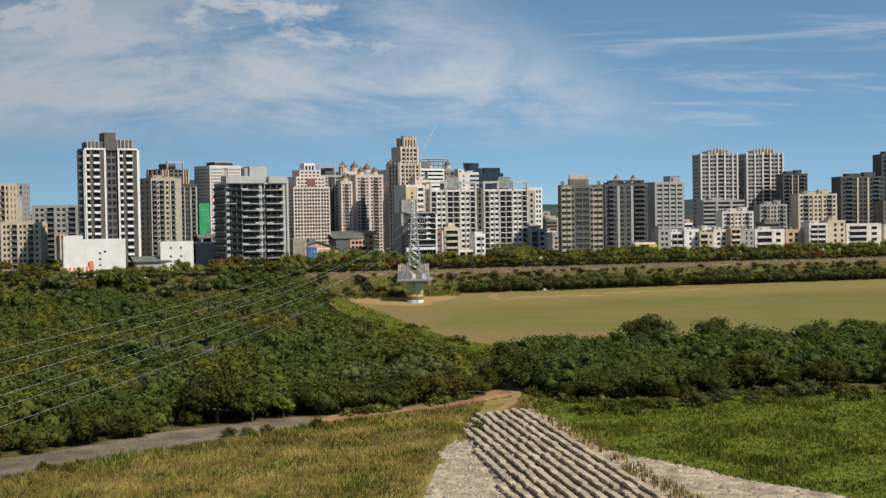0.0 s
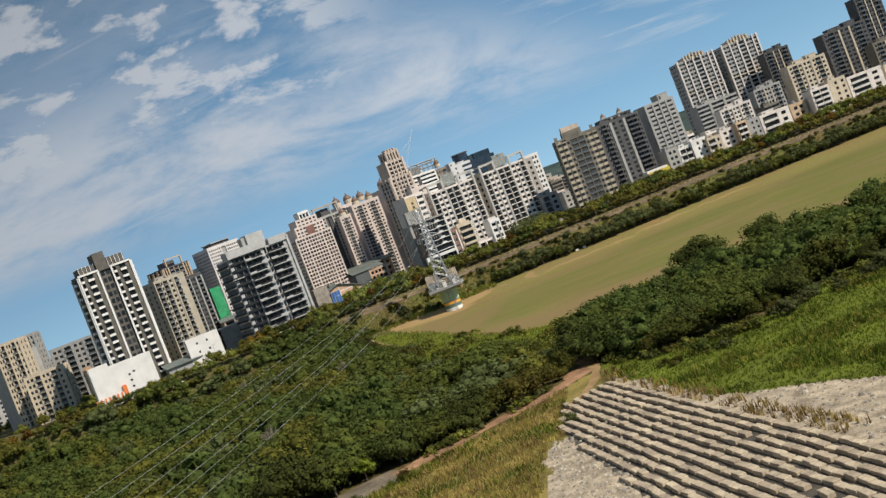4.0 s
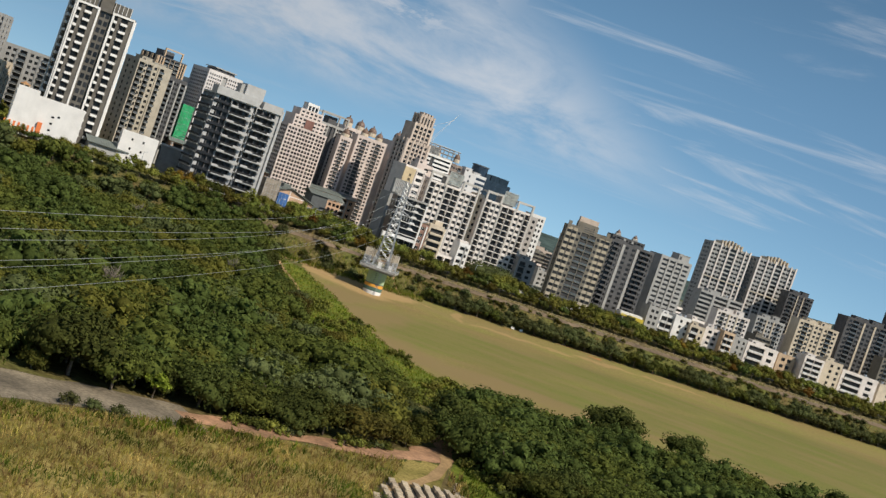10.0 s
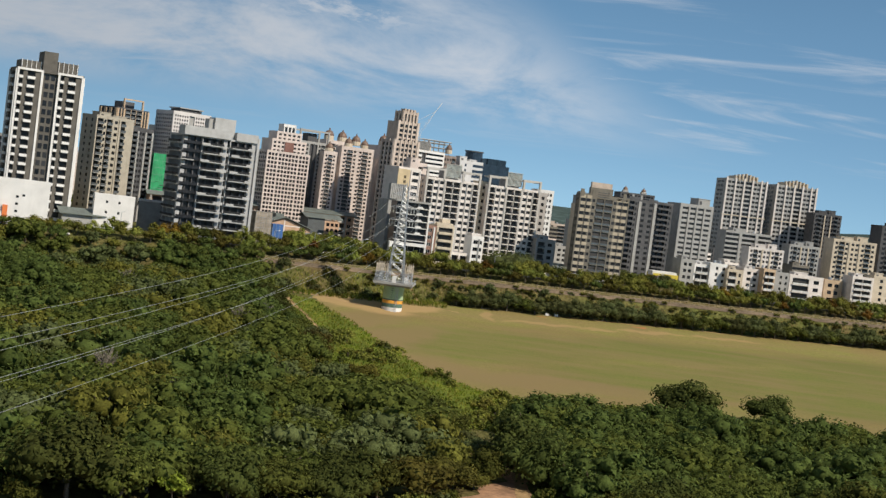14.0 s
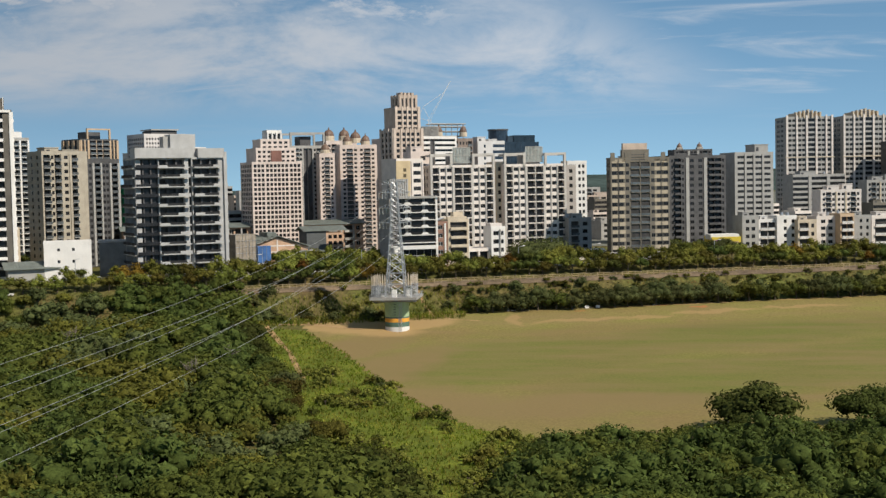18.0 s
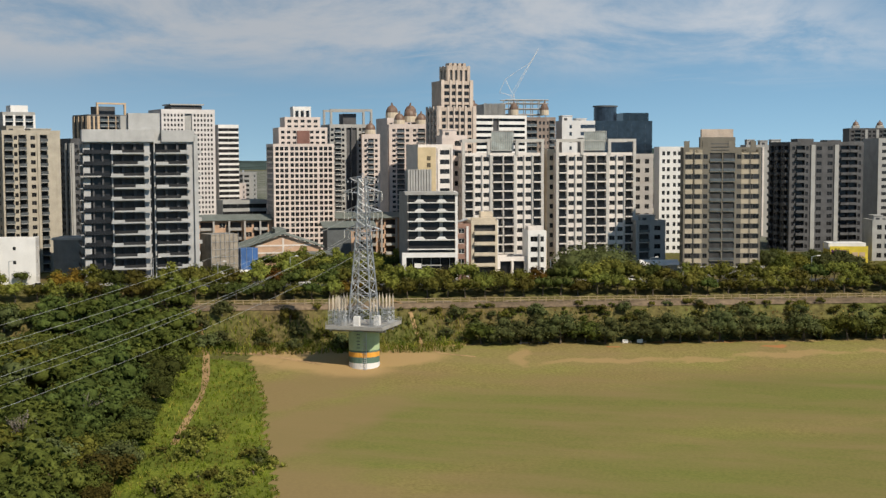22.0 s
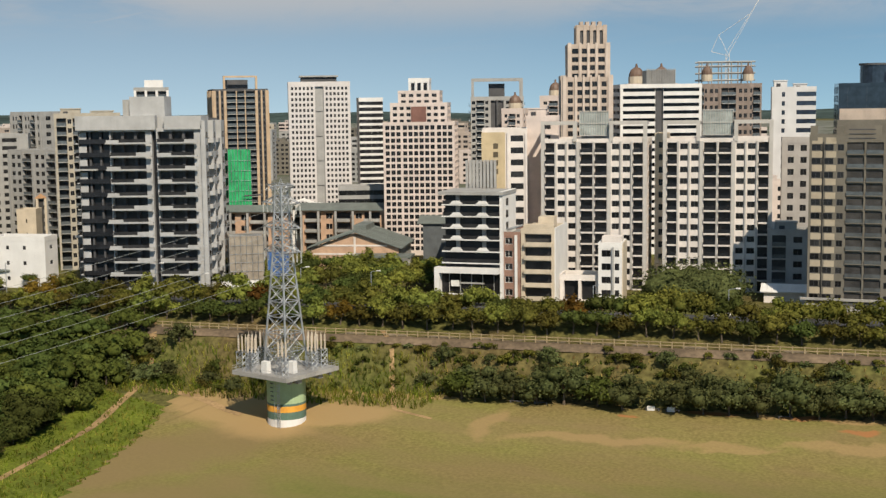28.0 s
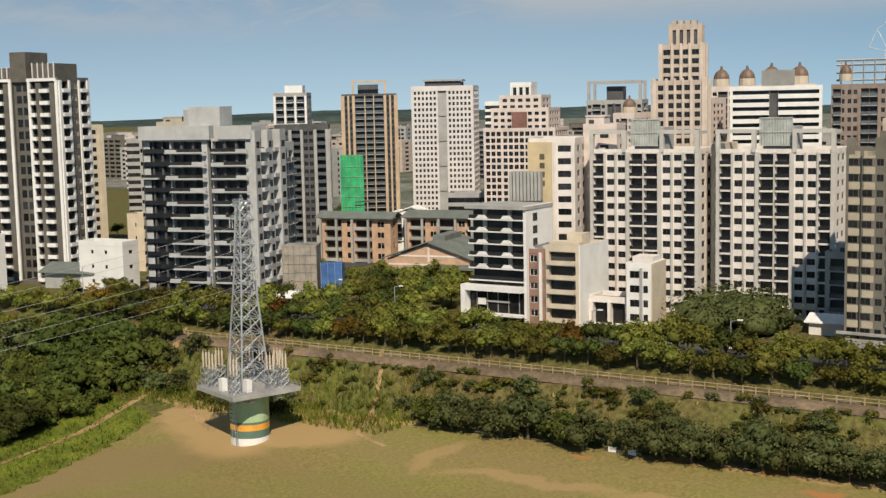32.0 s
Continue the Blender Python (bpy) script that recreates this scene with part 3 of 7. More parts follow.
# stepped side bays of the grey block
for y0, y1, x1 in ((-0.9, 2.6, 33.5), (5.4, 8.6, 34.3), (11.6, 15.4, 35.2)):
    add_box(gb, "side_bay", PANEL_G, 32.31, y0, 0.2, x1, y1, h + 2.2, "pale concrete side bay")
    for n in range(12):
        add_box(gb, "side_bay_window", GLASS, x1 + 0.004, y0 + 0.9, 1.9 + n * 3.3, x1 + 0.05, y1 - 0.7, 3.5 + n * 3.3)
for n in range(12):
    for y0, y1 in ((2.7, 5.3), (8.7, 11.5)):
        add_box(gb, "side_balcony", PANEL_G, 32.31, y0, 0.74 + n * 3.3, 34.9 if n % 2 else 34.3, y1, 1.75 + n * 3.3, "pale concrete side balcony")

OFFW_B = mat("pale_white_panel", (0.62, 0.61, 0.60), var=0.05, scale=0.2, stain=0.06)
# twin white blocks
FRAMEC = mat("pale_grey_frame", (0.47, 0.45, 0.42), var=0.06, scale=0.3, stain=0.1)
for n, (bx, by, bw) in enumerate(((-16, 651.2, 28.6), (14, 664.5, 28.4))):
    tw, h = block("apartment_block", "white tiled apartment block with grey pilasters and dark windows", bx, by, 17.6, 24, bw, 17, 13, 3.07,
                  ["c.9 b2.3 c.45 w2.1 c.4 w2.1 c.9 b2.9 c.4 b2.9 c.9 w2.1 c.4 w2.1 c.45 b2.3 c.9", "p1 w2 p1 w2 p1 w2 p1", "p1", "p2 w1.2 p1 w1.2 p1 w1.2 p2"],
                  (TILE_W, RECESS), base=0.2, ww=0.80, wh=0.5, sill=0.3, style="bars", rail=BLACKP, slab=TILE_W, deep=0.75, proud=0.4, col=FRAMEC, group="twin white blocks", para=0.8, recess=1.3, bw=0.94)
    k = bw / 24.0
    for x0, x1 in ((0, 8.2 * k), (15.6 * k, 24 * k)):
        for xa in (x0, x1 - 1.0):
            add_box(tw, "roof_frame_post", FRAMEC, xa, -0.45, h, xa + 1.0, 0.7, h + 4.6)
        add_box(tw, "roof_frame_beam", FRAMEC, x0, -0.45, h + 4.6, x1, 0.7, h + 5.5, "pale roof frame beam")
        add_box(tw, "roof_frame_beam", FRAMEC, x0, 6.0, h + 4.4, x1, 7.0, h + 5.2)
        for xa in (x0, x1 - 1.0):
            add_box(tw, "roof_frame_tie", FRAMEC, xa, 0.7, h + 4.4, xa + 1.0, 6.0, h + 5.2)
    add_box(tw, "lift_house", TILE_G, 8.8 * k, 4.0, h, 15.2 * k, 12, h + 6.0)
    for i in range(13):
        x = 8.7 * k + 6.6 * k * i / 12
        add_box(tw, "screen_slat", FRAMEC, x - 0.07, 1.0, h + 1.5, x + 0.07, 1.2, h + 8.2)
    for z in (1.5, 4.8, 8.1):
        add_box(tw, "screen_rail", FRAMEC, 8.7 * k, 0.92, h + z, 15.3 * k, 0.99, h + z + 0.16)
    b = MB()
    b.box(8.8 * k, 1.3, 1.6, 15.2 * k, 1.36, 8.0)
    part("screen_glass", b.mesh("screen_glass", mat("pale_screen_glass", (0.40, 0.45, 0.43), rough=0.3, var=0.15)), tw, "pale glass screen", pose(0, 0, h))
# white block with pale blue glass bands
wb, h = block("office_block", "white block with a plain side and pale blue glass bands", -9, 788, 18, 25, 15, 12, 17, 3.15,
              ["p1.2 w.7 p1.4 r2.6", "p1 w1 p1"], (OFFW_B, RECESS), each=False, glass=GLASS_B, rh=0.5, heads=((0.05, 0.2, 0.35, 0.8, 3.2), (0.5, 0.3, 0.8, 0.8, 2.0)))
# narrow stair bay between the twins
block("apartment_block", "narrow beige stair bay between the white blocks", 10.3, 667.0, 17.6, 24, 3.2, 12, 12, 3.37, ["p.6 w2 p.6"], (TILE_C, RECESS), base=0.2, para=1.5)

# brown grey block
bb, h = block("apartment_block", "brown grey tiled apartment block with central balconies", 59, 653, 18.0, 16, 34, 22, 12, 3.5,
              ["p.5 w2.6 s.7 w2.6 p.9 w1.8 p.6 b4.6 c.4 b4.6 p.6 w1.8 p.9 w2.6 s.7 w2.6 p.5", "p1 w2 p1 w2 p1 w2 p1", "p1", "p2 w1.5 p2 w1.5 p2 w1.5 p2"],
              (TILE_B, RECESS), base=1.6, base_mat=CONC, ww=0.94, wh=0.46, style="glass", slab=TILE_B, deep=1.0, para=1.6, scale=(0.744, 0.28, 0.93))
PALE_T = mat("pale_cream_spandrel", (0.42, 0.36, 0.27), var=0.06, scale=0.3)
for n in range(12):
    for x0 in (0.8, 5.05, 25.4, 29.6):
        add_box(bb, "spandrel", PALE_T, x0, -0.05, 1.6 + n * 3.5 + 2.7, x0 + 3.2, -0.004, 1.6 + n * 3.5 + 4.3)
add_box(bb, "penthouse", TILE_B, 8, 11, h, 23.5, 20, h + 5.2)
add_box(bb, "penthouse", TILE_T, 8.6, 12, h + 5.2, 22.6, 19.4, h + 8.0)
for x0 in (0.2, 8.2, 19.5, 29.4):
    add_box(bb, "roof_pier", TILE_B, x0, -0.2, h, x0 + 2.3, 2.4, h + 3.8)
frame_bars(bb, "roof_arch", TILE_D, [((12, -0.3, h + a), (20, -0.3, h + a)) for a in (0.6, 1.7, 2.8)], 0.16)
add_box(bb, "ground_canopy", CONC, -2, -2.5, 2.6, 36, 0, 3.2, "concrete canopy over the ground floor")

# pair of tall towers
for bx, by in ((181, 1026), (220.5, 1033)):
    rt, h = block("apartment_tower", "tall beige residential tower with a blue glass stripe", bx, by, 18, 10, 27, 24, 21, 3.62,
                  ["c.8 w1.7 w1.7 c.7 w1.7 w1.7 c.8 r3.2 c.8 w1.7 w1.7 c.7 w1.7 c.8", "p1 w2 p1 w2 p1", "p1", "p2 w1.5 w1.5 p1 w1.5 w1.5 p3"],
                  (TILE_G, RECESS), base=2.0, each=False, group="pair of tall towers", rise=2.2, proud=0.7, ww=0.82, rh=0.62, col=TILE_W, scale=(1.22, 1, 0.935))
    add_box(rt, "crown_block", TILE_C, 6, 3, h, 20, 18, h + 4.0)
    for i in range(7):
        add_box(rt, "crown_fin", TILE_C, 5.5 + i * 2.3, -0.5, h, 6.4 + i * 2.3, 3.5, h + 4.5 + 1.8 * (1 - abs(i - 3) / 3))
    add_box(rt, "crown_panel", TILE_D, 11.2, -0.2, h, 15.2, 3.0, h + 4.5)
    for z in (24.0, 49.0):
        add_box(rt, "string_course", TILE_C, -0.7, -0.85, z, 27.7, -0.003, z + 0.6)

# white office tower with small square windows
OFFW = mat("off_white_panel", (0.60, 0.565, 0.545), var=0.05, scale=0.2, stain=0.06)
ww, h = block("office_tower", "white gridded office tower with many small square windows", -157, 698, 18, 45, 26, 22, 28, 2.12,
              ["p.5 w1 w1 w1 w1 w1 w1 p.3 s2.2 p.3 w1 w1 w1 w1 w1 w1 p.5", "p.5 w1 w1 w1 w1 w1 w1 w1 w1 p.5", "p1", "p.5 w1 w1 w1 w1 w1 w1 w1 w1 p.5"],
              (OFFW, RECESS, TILE_G), base=1.5, each=False, ww=0.56, wh=0.54, sill=0.25, bars=0, para=1.6, scale=(0.87, 0.87, 0.944))
add_box(ww, "penthouse", TILE_D, 5.5, 2.5, h, 20.5, 14, h + 3.2)
add_box(ww, "roof_canopy", TILE_G, 4.8, 1.5, h + 3.4, 21.2, 15, h + 4.0, "projecting dark roof canopy")
for i in range(6):
    add_box(ww, "slot_panel", TILE_G, 11.3, 0.5, 3 + i * 9.6, 14.4, 0.8, 5 + i * 9.6)
ws, h2 = block("apartment_tower", "slim tower with wavy white balcony bands", -167, 712, 18, 45, 9, 14, 22, 2.25, ["r1 r1"], (PAINT_W, RECESS), each=False, rh=0.6)
ws, h2 = block("apartment_tower", "slim tower with wavy white balcony bands", -143, 721, 18, 45, 9, 14, 23, 2.25, ["r1 r1"], (PAINT_W, RECESS), each=False, rh=0.6)

# tan striped tower
td, h = block("apartment_tower", "tan and black striped apartment tower with roof frame", -183, 685, 18, 55, 24, 18, 25, 2.3,
              ["c.9 w1 c.6 w1 c.9 b3.2 c.35 b2.6 c.35 b3.2 c.9 w1 c.6 w1 c.9", "c.8 w1 c.8 w1 c.8 w1 c.8", "p1", "c.8 w1 c.8 w1 c.8 w1 c.8"],
              (TILE_D, BLACKP), base=1.0, each=False, col=TANB, slab=TILE_G, ww=0.6, wh=0.7, sill=0.15, para=0.6, scale=(0.85, 0.85, 0.96))
add_box(td, "penthouse", TILE_D, 7, 5, h, 16, 13, h + 4.2)
for x0 in (4.5, 18.6):
    add_box(td, "roof_frame_post", TANB, x0, 0, h, x0 + 0.9, 1, h + 5.0)
add_box(td, "roof_frame_beam", TANB, 4.5, 0, h + 5.0, 19.5, 1, h + 5.7)
# darker grey pair before it
dg, h = block("apartment_block", "dark grey apartment block with white framed bays", -166, 646, 18, 55, 18.5, 12, 17, 2.63,
              ["c.6 w1 w1 c.6 b1.6 c.5 w1 w1 c.6 b1.6 c.6", "c.6 w1 w1 c.6 w1 c.6", "p1", "c.6 w1 w1 c.6 w1 c.6"], (TILE_D, RECESS), each=False, col=TILE_G, ww=0.7, para=1.8)
mt, h = block("apartment_tower", "grey and white apartment tower with roof terraces", -216, 675, 18, 50, 13, 12, 21, 2.7,
              ["c.6 b2 c.6 b2 c.6 b2 c.6", "p1 w1 p1 w1 p1"], (TILE_G, RECESS, TILE_D), each=False, col=PAINT_W, slab=PAINT_W)
add_box(mt, "penthouse", PAINT_W, 4, 3, h, 11, 10, h + 4)

# cream stepped tower
cs, h = block("apartment_tower", "cream stepped apartment tower with square windows and a white crown", -102.5, 686.9, 18, 33, 24, 18, 20, 2.33,
              ["p.3 w1 w1 w1 p.2 w1 w1 w1 w1 w1 w1 p.2 w1 w1 w1 p.3", "p.4 w1 w1 w1 w1 w1 w1 p.4", "p1", "p.4 w1 w1 w1 w1 w1 w1 p.4"],
              (TILE_P, RECESS), base=1.0, each=False, ww=0.74, wh=0.66, sill=0.18, para=0.9, scale=(1, 1, 0.915))
h2 = tier(cs, 2.4, 1.0, 19.2, 15, h, 3, 2.33, ["p.2 w1 w1 w1 w1 w1 w1 w1 w1 p.2", "p.4 w1 w1 w1 w1 p.4"], (TILE_P, RECESS), each=False, ww=0.6, para=0.9)
h3 = tier(cs, 5.0, 2.0, 14, 12, h2, 2, 2.33, ["p.2 w1 w1 w1 w1 w1 p.2", "p.4 w1 w1 p.4"], (TILE_P, RECESS), each=False, ww=0.6, para=0.7)
cr = tier(cs, 8.5, 3.0, 7, 7, h3, 1, 4.0, ["c.5 w1 c.5 w1 c.5 w1 c.5"], (PAINT_W, RECESS), each=False, ww=0.8, wh=0.8, sill=0.05, col=PAINT_W)
add_box(cs, "red_brown_panel", mat("red_brown_tile", (0.20, 0.10, 0.08), var=0.1), 9.5, 0.55, h + 0.5, 14.5, 0.98, h + 6.5, "red brown tiled panel")

# grey tower with open frame
ft, h = block("apartment_tower", "grey apartment tower with an open roof frame", -94, 725, 18, 36, 23.3, 18, 23, 2.35,
              ["w1.4 b2 w1.2 p.4 s1.4 c.4 s1.4 p.4 w1.2 b2 w1.4", "p.5 w1 b2 w1 p.5", "p1", "p.5 w1 b2 w1 p.5"],
              (TILE_G, RECESS, TILE_D), base=1.0, each=False, slab=PAINT_W, style="glass", col=TILE_D, scale=(0.8, 0.85, 0.936))
for x0 in (0.3, 21.9):
    for y0 in (0, 14):
        add_box(ft, "roof_frame_post", TILE_G, x0, y0, h, x0 + 1.1, y0 + 1.1, h + 7.0)
for y0 in (0, 14):
    add_box(ft, "roof_frame_beam", TILE_G, 0.3, y0, h + 7.0, 23, y0 + 1.1, h + 8.0)
add_box(ft, "penthouse", TILE_D, 8, 3, h, 15, 11, h + 6)

# domed cream group
for bx, by, bw, hh in ((-79, 722.5, 7.4, 22), (-71.5, 735, 18.4, 24), (-50.5, 746, 10, 22)):
    dc, h = block("apartment_tower", "cream apartment tower with small brown domes", bx, by, 18, 22, bw, 15, hh, 2.13,
                  ["p.3 w1 b1.3 w1 p.2 w1 b1.3 w1 p.3" if bw > 12 else "p.3 w1 b1.3 w1 p.3", "p.5 w1 w1 w1 p.5"], (TILE_P, RECESS), each=False, group="domed towers", slab=TILE_P, para=1.6, ww=0.55)
    for i in range(2 if bw > 12 else 1):
        dome(dc, bw * (0.25 + 0.5 * i) if bw > 12 else bw / 2, 5, h + 3.4, 2.2, 2.8)
    if bw > 12:
        dome(dc, bw / 2, 7, h + 5.0, 2.6, 3.2)
for bx, by in ((-53.4, 764.4), (-88, 780)):
    dc, h = block("apartment_tower", "cream apartment tower with a domed roof", bx, by, 18, 38, 18, 16, 22, 2.5, ["p.3 w1 b1.5 w1 p.3 w1 b1.5 w1 p.3", "p.5 w1 w1 w1 p.5"], (TILE_P, RECESS), each=False, group="domed towers", slab=TILE_P, para=1.6)
    for dx in (4, 13):
        dome(dc, dx, 5, h + 4.2, 2.8, 3.4)

CREAM_T = mat("pale_cream_stone", (0.56, 0.47, 0.40), var=0.08, scale=0.3, stain=0.1)
# slender stone tower with stepped crown
ct, h = block("apartment_tower", "slender stone clad tower with a stepped fluted crown", -39, 698.5, 18, 36, 18.4, 16, 22, 2.72,
              ["c1 p.3 w1.6 p.3 c.7 w1.5 c.5 w1.5 c.5 w1.5 c.7 p.3 w1.6 p.3 c1", "c1 w1.5 c.8 w1.5 c.8 w1.5 c1", "p1", "c1 w1.5 c.8 w1.5 c.8 w1.5 c1"],
              (TILE_T, RECESS), base=1.0, each=False, rise=1.8, proud=0.5, ww=0.85, wh=0.6, col=CREAM_T, scale=(0.83, 0.85, 0.935))
h2 = tier(ct, 2.0, 1.5, 15.5, 13, h, 4, 2.72, ["c.8 w1.6 c.5 w1.2 c.5 w1.2 c.5 w1.6 c.8", "c.8 w1.4 c.5 w1.4 c.8"], (TILE_T, RECESS), each=False, rise=1.6, ww=0.85, wh=0.6, col=CREAM_T)
h3 = tier(ct, 5.5, 2.5, 11, 10, h2, 2, 3.0, ["c.8 s.8 c.8 s.8 c.8 s.8 c.8 s.8 c.8", "c.8 s.8 c.8 s.8 c.8 s.8 c.8", "p1", "c.8 s.8 c.8 s.8 c.8"], (TILE_T, RECESS, TILE_D), each=False, rise=1.5, slot=0.5, proud=0.3)
for i in range(4):
    add_box(ct, "crown_fin", TILE_T, 6.6 + i * 2.3, 3.0, h3, 8.0 + i * 2.3, 8, h3 + 2.6)

# curved ribbon office
wc, h = block("office_block", "white office block with ribbon windows in rounded bands", -36, 729, 18, 40, 27, 20, 22, 2.45,
              ["r4 s.9 r4.4", "r3 r3", "p1", "r3 r3"], (PAINT_W, RECESS, TILE_D), base=1.0, each=False, rh=0.46, rsill=0.4, bars=3, reveal=0.9, para=1.0)
for i in range(18):
    add_box(wc, "screen_slat", TILE_G, 9.5 + i * 0.55, 4, h, 9.75 + i * 0.55, 4.3, h + 6.0)
add_box(wc, "lift_house", TILE_G, 9.6, 4.5, h, 19.2, 12, h + 5.6)

# unfinished tower with crane
co, h = block("apartment_tower", "unfinished tower with roof scaffold and brick bays", -30, 771, 18, 35, 32, 20, 19, 2.95,
              ["p.4 b2 w1 p.3 w1.4 w1.4 c.6 b2 b2 c.6 w1.4 w1.4 p.3 w1 b2 p.4", "p1 w1 p1 w1 p1"], (mat("brown_grey_render", (0.24, 0.19, 0.16), var=0.1, stain=0.15), RECESS), each=False, slab=TILE_G, scale=(0.72, 0.8, 0.98))
dome(co, 6, 3, h + 4.5, 2.6, 3.0)
dome(co, 26, 3, h + 4.5, 2.6, 3.0)
bars = []
for i in range(6):
    x = 4 + i * 4.8
    bars += [((x, 6, h), (x, 6, h + 9)), ((x, 14, h), (x, 14, h + 9))]
for z in (2.5, 5.0, 7.5, 9.0):
    for y in (6, 14):
        bars.append(((2, y, h + z), (30, y, h + z)))
frame_bars(co, "scaffold", CONC, bars, 0.3, "grey roof scaffold frame")
crane = root("tower_crane", pose(-38, 812, 18) @ Matrix.Scale(0.87, 4), "white luffing tower crane above the unfinished tower", "crane")
cb = [((0, 0, 0), (0, 0, 78)), ((1.6, 0, 0), (1.6, 0, 78))] + [((0, 0, 50 + 2.5 * i), (1.6, 0, 52.5 + 2.5 * i)) for i in range(11)]
frame_bars(crane, "mast", PAINT_W, cb, 0.14)
jb = [((0.8, 0, 77), (14, 4, 102)), ((0.8, 0, 79.5), (14, 4, 102)), ((0.8, 0, 77), (-6, -2, 79)), ((-6, -2, 79), (-3, -1, 86)), ((-3, -1, 86), (0.8, 0, 78)), ((-3, -1, 86), (10, 3, 95))]
frame_bars(crane, "jib", PAINT_W, jb, 0.1)

# blue glass tower
bg, h = block("office_tower", "dark blue glass office tower with a cylinder top", -14.8, 867, 18, 25, 46.7, 30, 16, 3.75,
              ["r1.4 p.05 r1.4 p.05 r1.4 p.05 r1.4 p.05 r1.4", "r1 r1 r1", "p1", "r1 r1 r1"], (GLASS_B, GLASS_B), each=False, glass=GLASS_B, rh=0.8, rsill=0.1, bars=4, scale=(0.78, 0.78, 0.924))
ring = [(7.5 * math.cos(a * 0.2618), 7.5 * math.sin(a * 0.2618)) for a in range(24)]
b = MB()
b.prism(ring, 0, 9)
part("cylinder_top", b.mesh("cylinder_top", GLASS_B), bg, "blue glass cylinder", pose(19, 14, h))
b = MB()
b.prism([(p * 1.08, q * 1.08) for p, q in ring], 0, 0.8)
part("cylinder_cap", b.mesh("cylinder_cap", TILE_D), bg, m=pose(19, 14, h + 9))
tier(bg, 29, 6, 17, 20, h, 1, 4.5, ["r1 r1"], (GLASS_B, GLASS_B), each=False, glass=GLASS_B, rh=0.9, rsill=0.05)

# dark block with ragged balconies, grey banded block
dk, h = block("apartment_block", "dark grey apartment block with ragged dark balconies", 89, 773, 18, 25, 32, 22, 14, 3.1,
              ["p.3 w.8 b1.8 w.8 p.3 c.8 w1.6 p.5 w1.6 c.8 p.3 b1.7 b1.7 w.8 p.3", "p1 w1 b1.5 w1 p1", "p1", "p.5 b1.5 w1 b1.5 w1 b1.5 p.5"],
              (TILE_D, BLACKP), each=False, slab=TILE_D, style="solid", col=TILE_G, deep=1.2)
add_box(dk, "penthouse", TILE_D, 5, 4, h, 12, 11, h + 2.5)
add_box(dk, "penthouse", TILE_D, 18, 4, h, 24, 11, h + 2.0)
# far tower with two turrets
tt, h = block("apartment_tower", "dark grey far tower with two pointed turrets", 118, 1262, 18, 12, 34, 22, 18, 3.2,
              ["p.3 w1 b1.4 w1 c.6 w1 w1 c.6 w1 b1.4 w1 p.3", "p1 w1 p1"], (TILE_D, RECESS), each=False, col=TILE_G, slab=TILE_D)
for x0 in (6, 24):
    add_box(tt, "turret", TILE_G, x0 - 2.6, 3, h, x0 + 2.6, 8.2, h + 3.0)
    dome(tt, x0, 5.6, h + 3.4, 2.4, 3.0)
block("apartment_block", "grey block with horizontal bands", 124.5, 806, 18, 20, 22, 18, 15, 3.0, ["p.4 r1 c.3 r1 c.3 r1 c.3 r1 p.4", "p1 w1 p1"], (TILE_G, RECESS), each=False, rh=0.45, col=TILE_G, heads=((0.6, 0.2, 0.95, 0.8, 5),))

# beige block with blank side
be, h = block("apartment_block", "beige apartment block with a blank side wall", -164.0, 601.5, 18, 52, 20, 12, 17, 2.8,
              ["p.3 b1.5 w.9 b1.3 c.5 w1.3 c.5 b1.3 p2.2", "p.8 w.7 p.4 b1 p.8 b1 p.8", "p1", "p1 w1 p1 w1 p1"], (mat("beige_tile", (0.40, 0.36, 0.29), var=0.07, stain=0.1), RECESS), each=False, slab=TILE_G, heads=((0.1, 0.1, 0.4, 0.6, 2.4), (0.55, 0.3, 0.9, 0.8, 1.6)))

# cream block with vertical sign
sg, h = block("apartment_block", "cream apartment block with a vertical sign and white bays", -28.7, 641.5, 18, 34, 12.2, 15, 13, 3.25,
              ["p3.4 c.3 w2.2 c.3", "p.4 w.7 p.4 w.7 p.4", "p1", "p1"], (TILE_W, RECESS), ww=0.8, wh=0.5)
add_box(sg, "sign_wall", mat("yellow_cream_wall", (0.50, 0.40, 0.25), var=0.06, stain=0.1), -0.2, -0.3, 15, 6.2, -0.004, h + 0.2, "plain yellow cream wall panel")
for i in range(4):
    add_box(sg, "sign_mark", mat("dark_letters", (0.10, 0.08, 0.05)), 3.0, -0.42, h - 4.2 - i * 2.3, 4.3, -0.304, h - 2.8 - i * 2.3, "dark sign character, unreadable")
b = MB()
for i in range(9):
    b.box(i * 0.95, 0, 0, i * 0.95 + 0.72, 2.5, 7.5)
part("louvre_screen", b.mesh("louvre_screen", TILE_G), sg, "grey louvred plant screen", pose(-4.5, -3.0, 27.5))
add_box(sg, "annex", TILE_G, -4.6, -2.4, 0, -0.3, 8, 27.4)
sb, h = block("apartment_block", "narrow pale block behind the sign block", -25, 657.5, 18, 30, 9, 9, 13, 3.5, ["p1 w1 p.4", "p1 w1 p1"], (TILE_P, RECESS), each=False, heads=((0.05, 0.1, 0.6, 0.7, 3.0),))

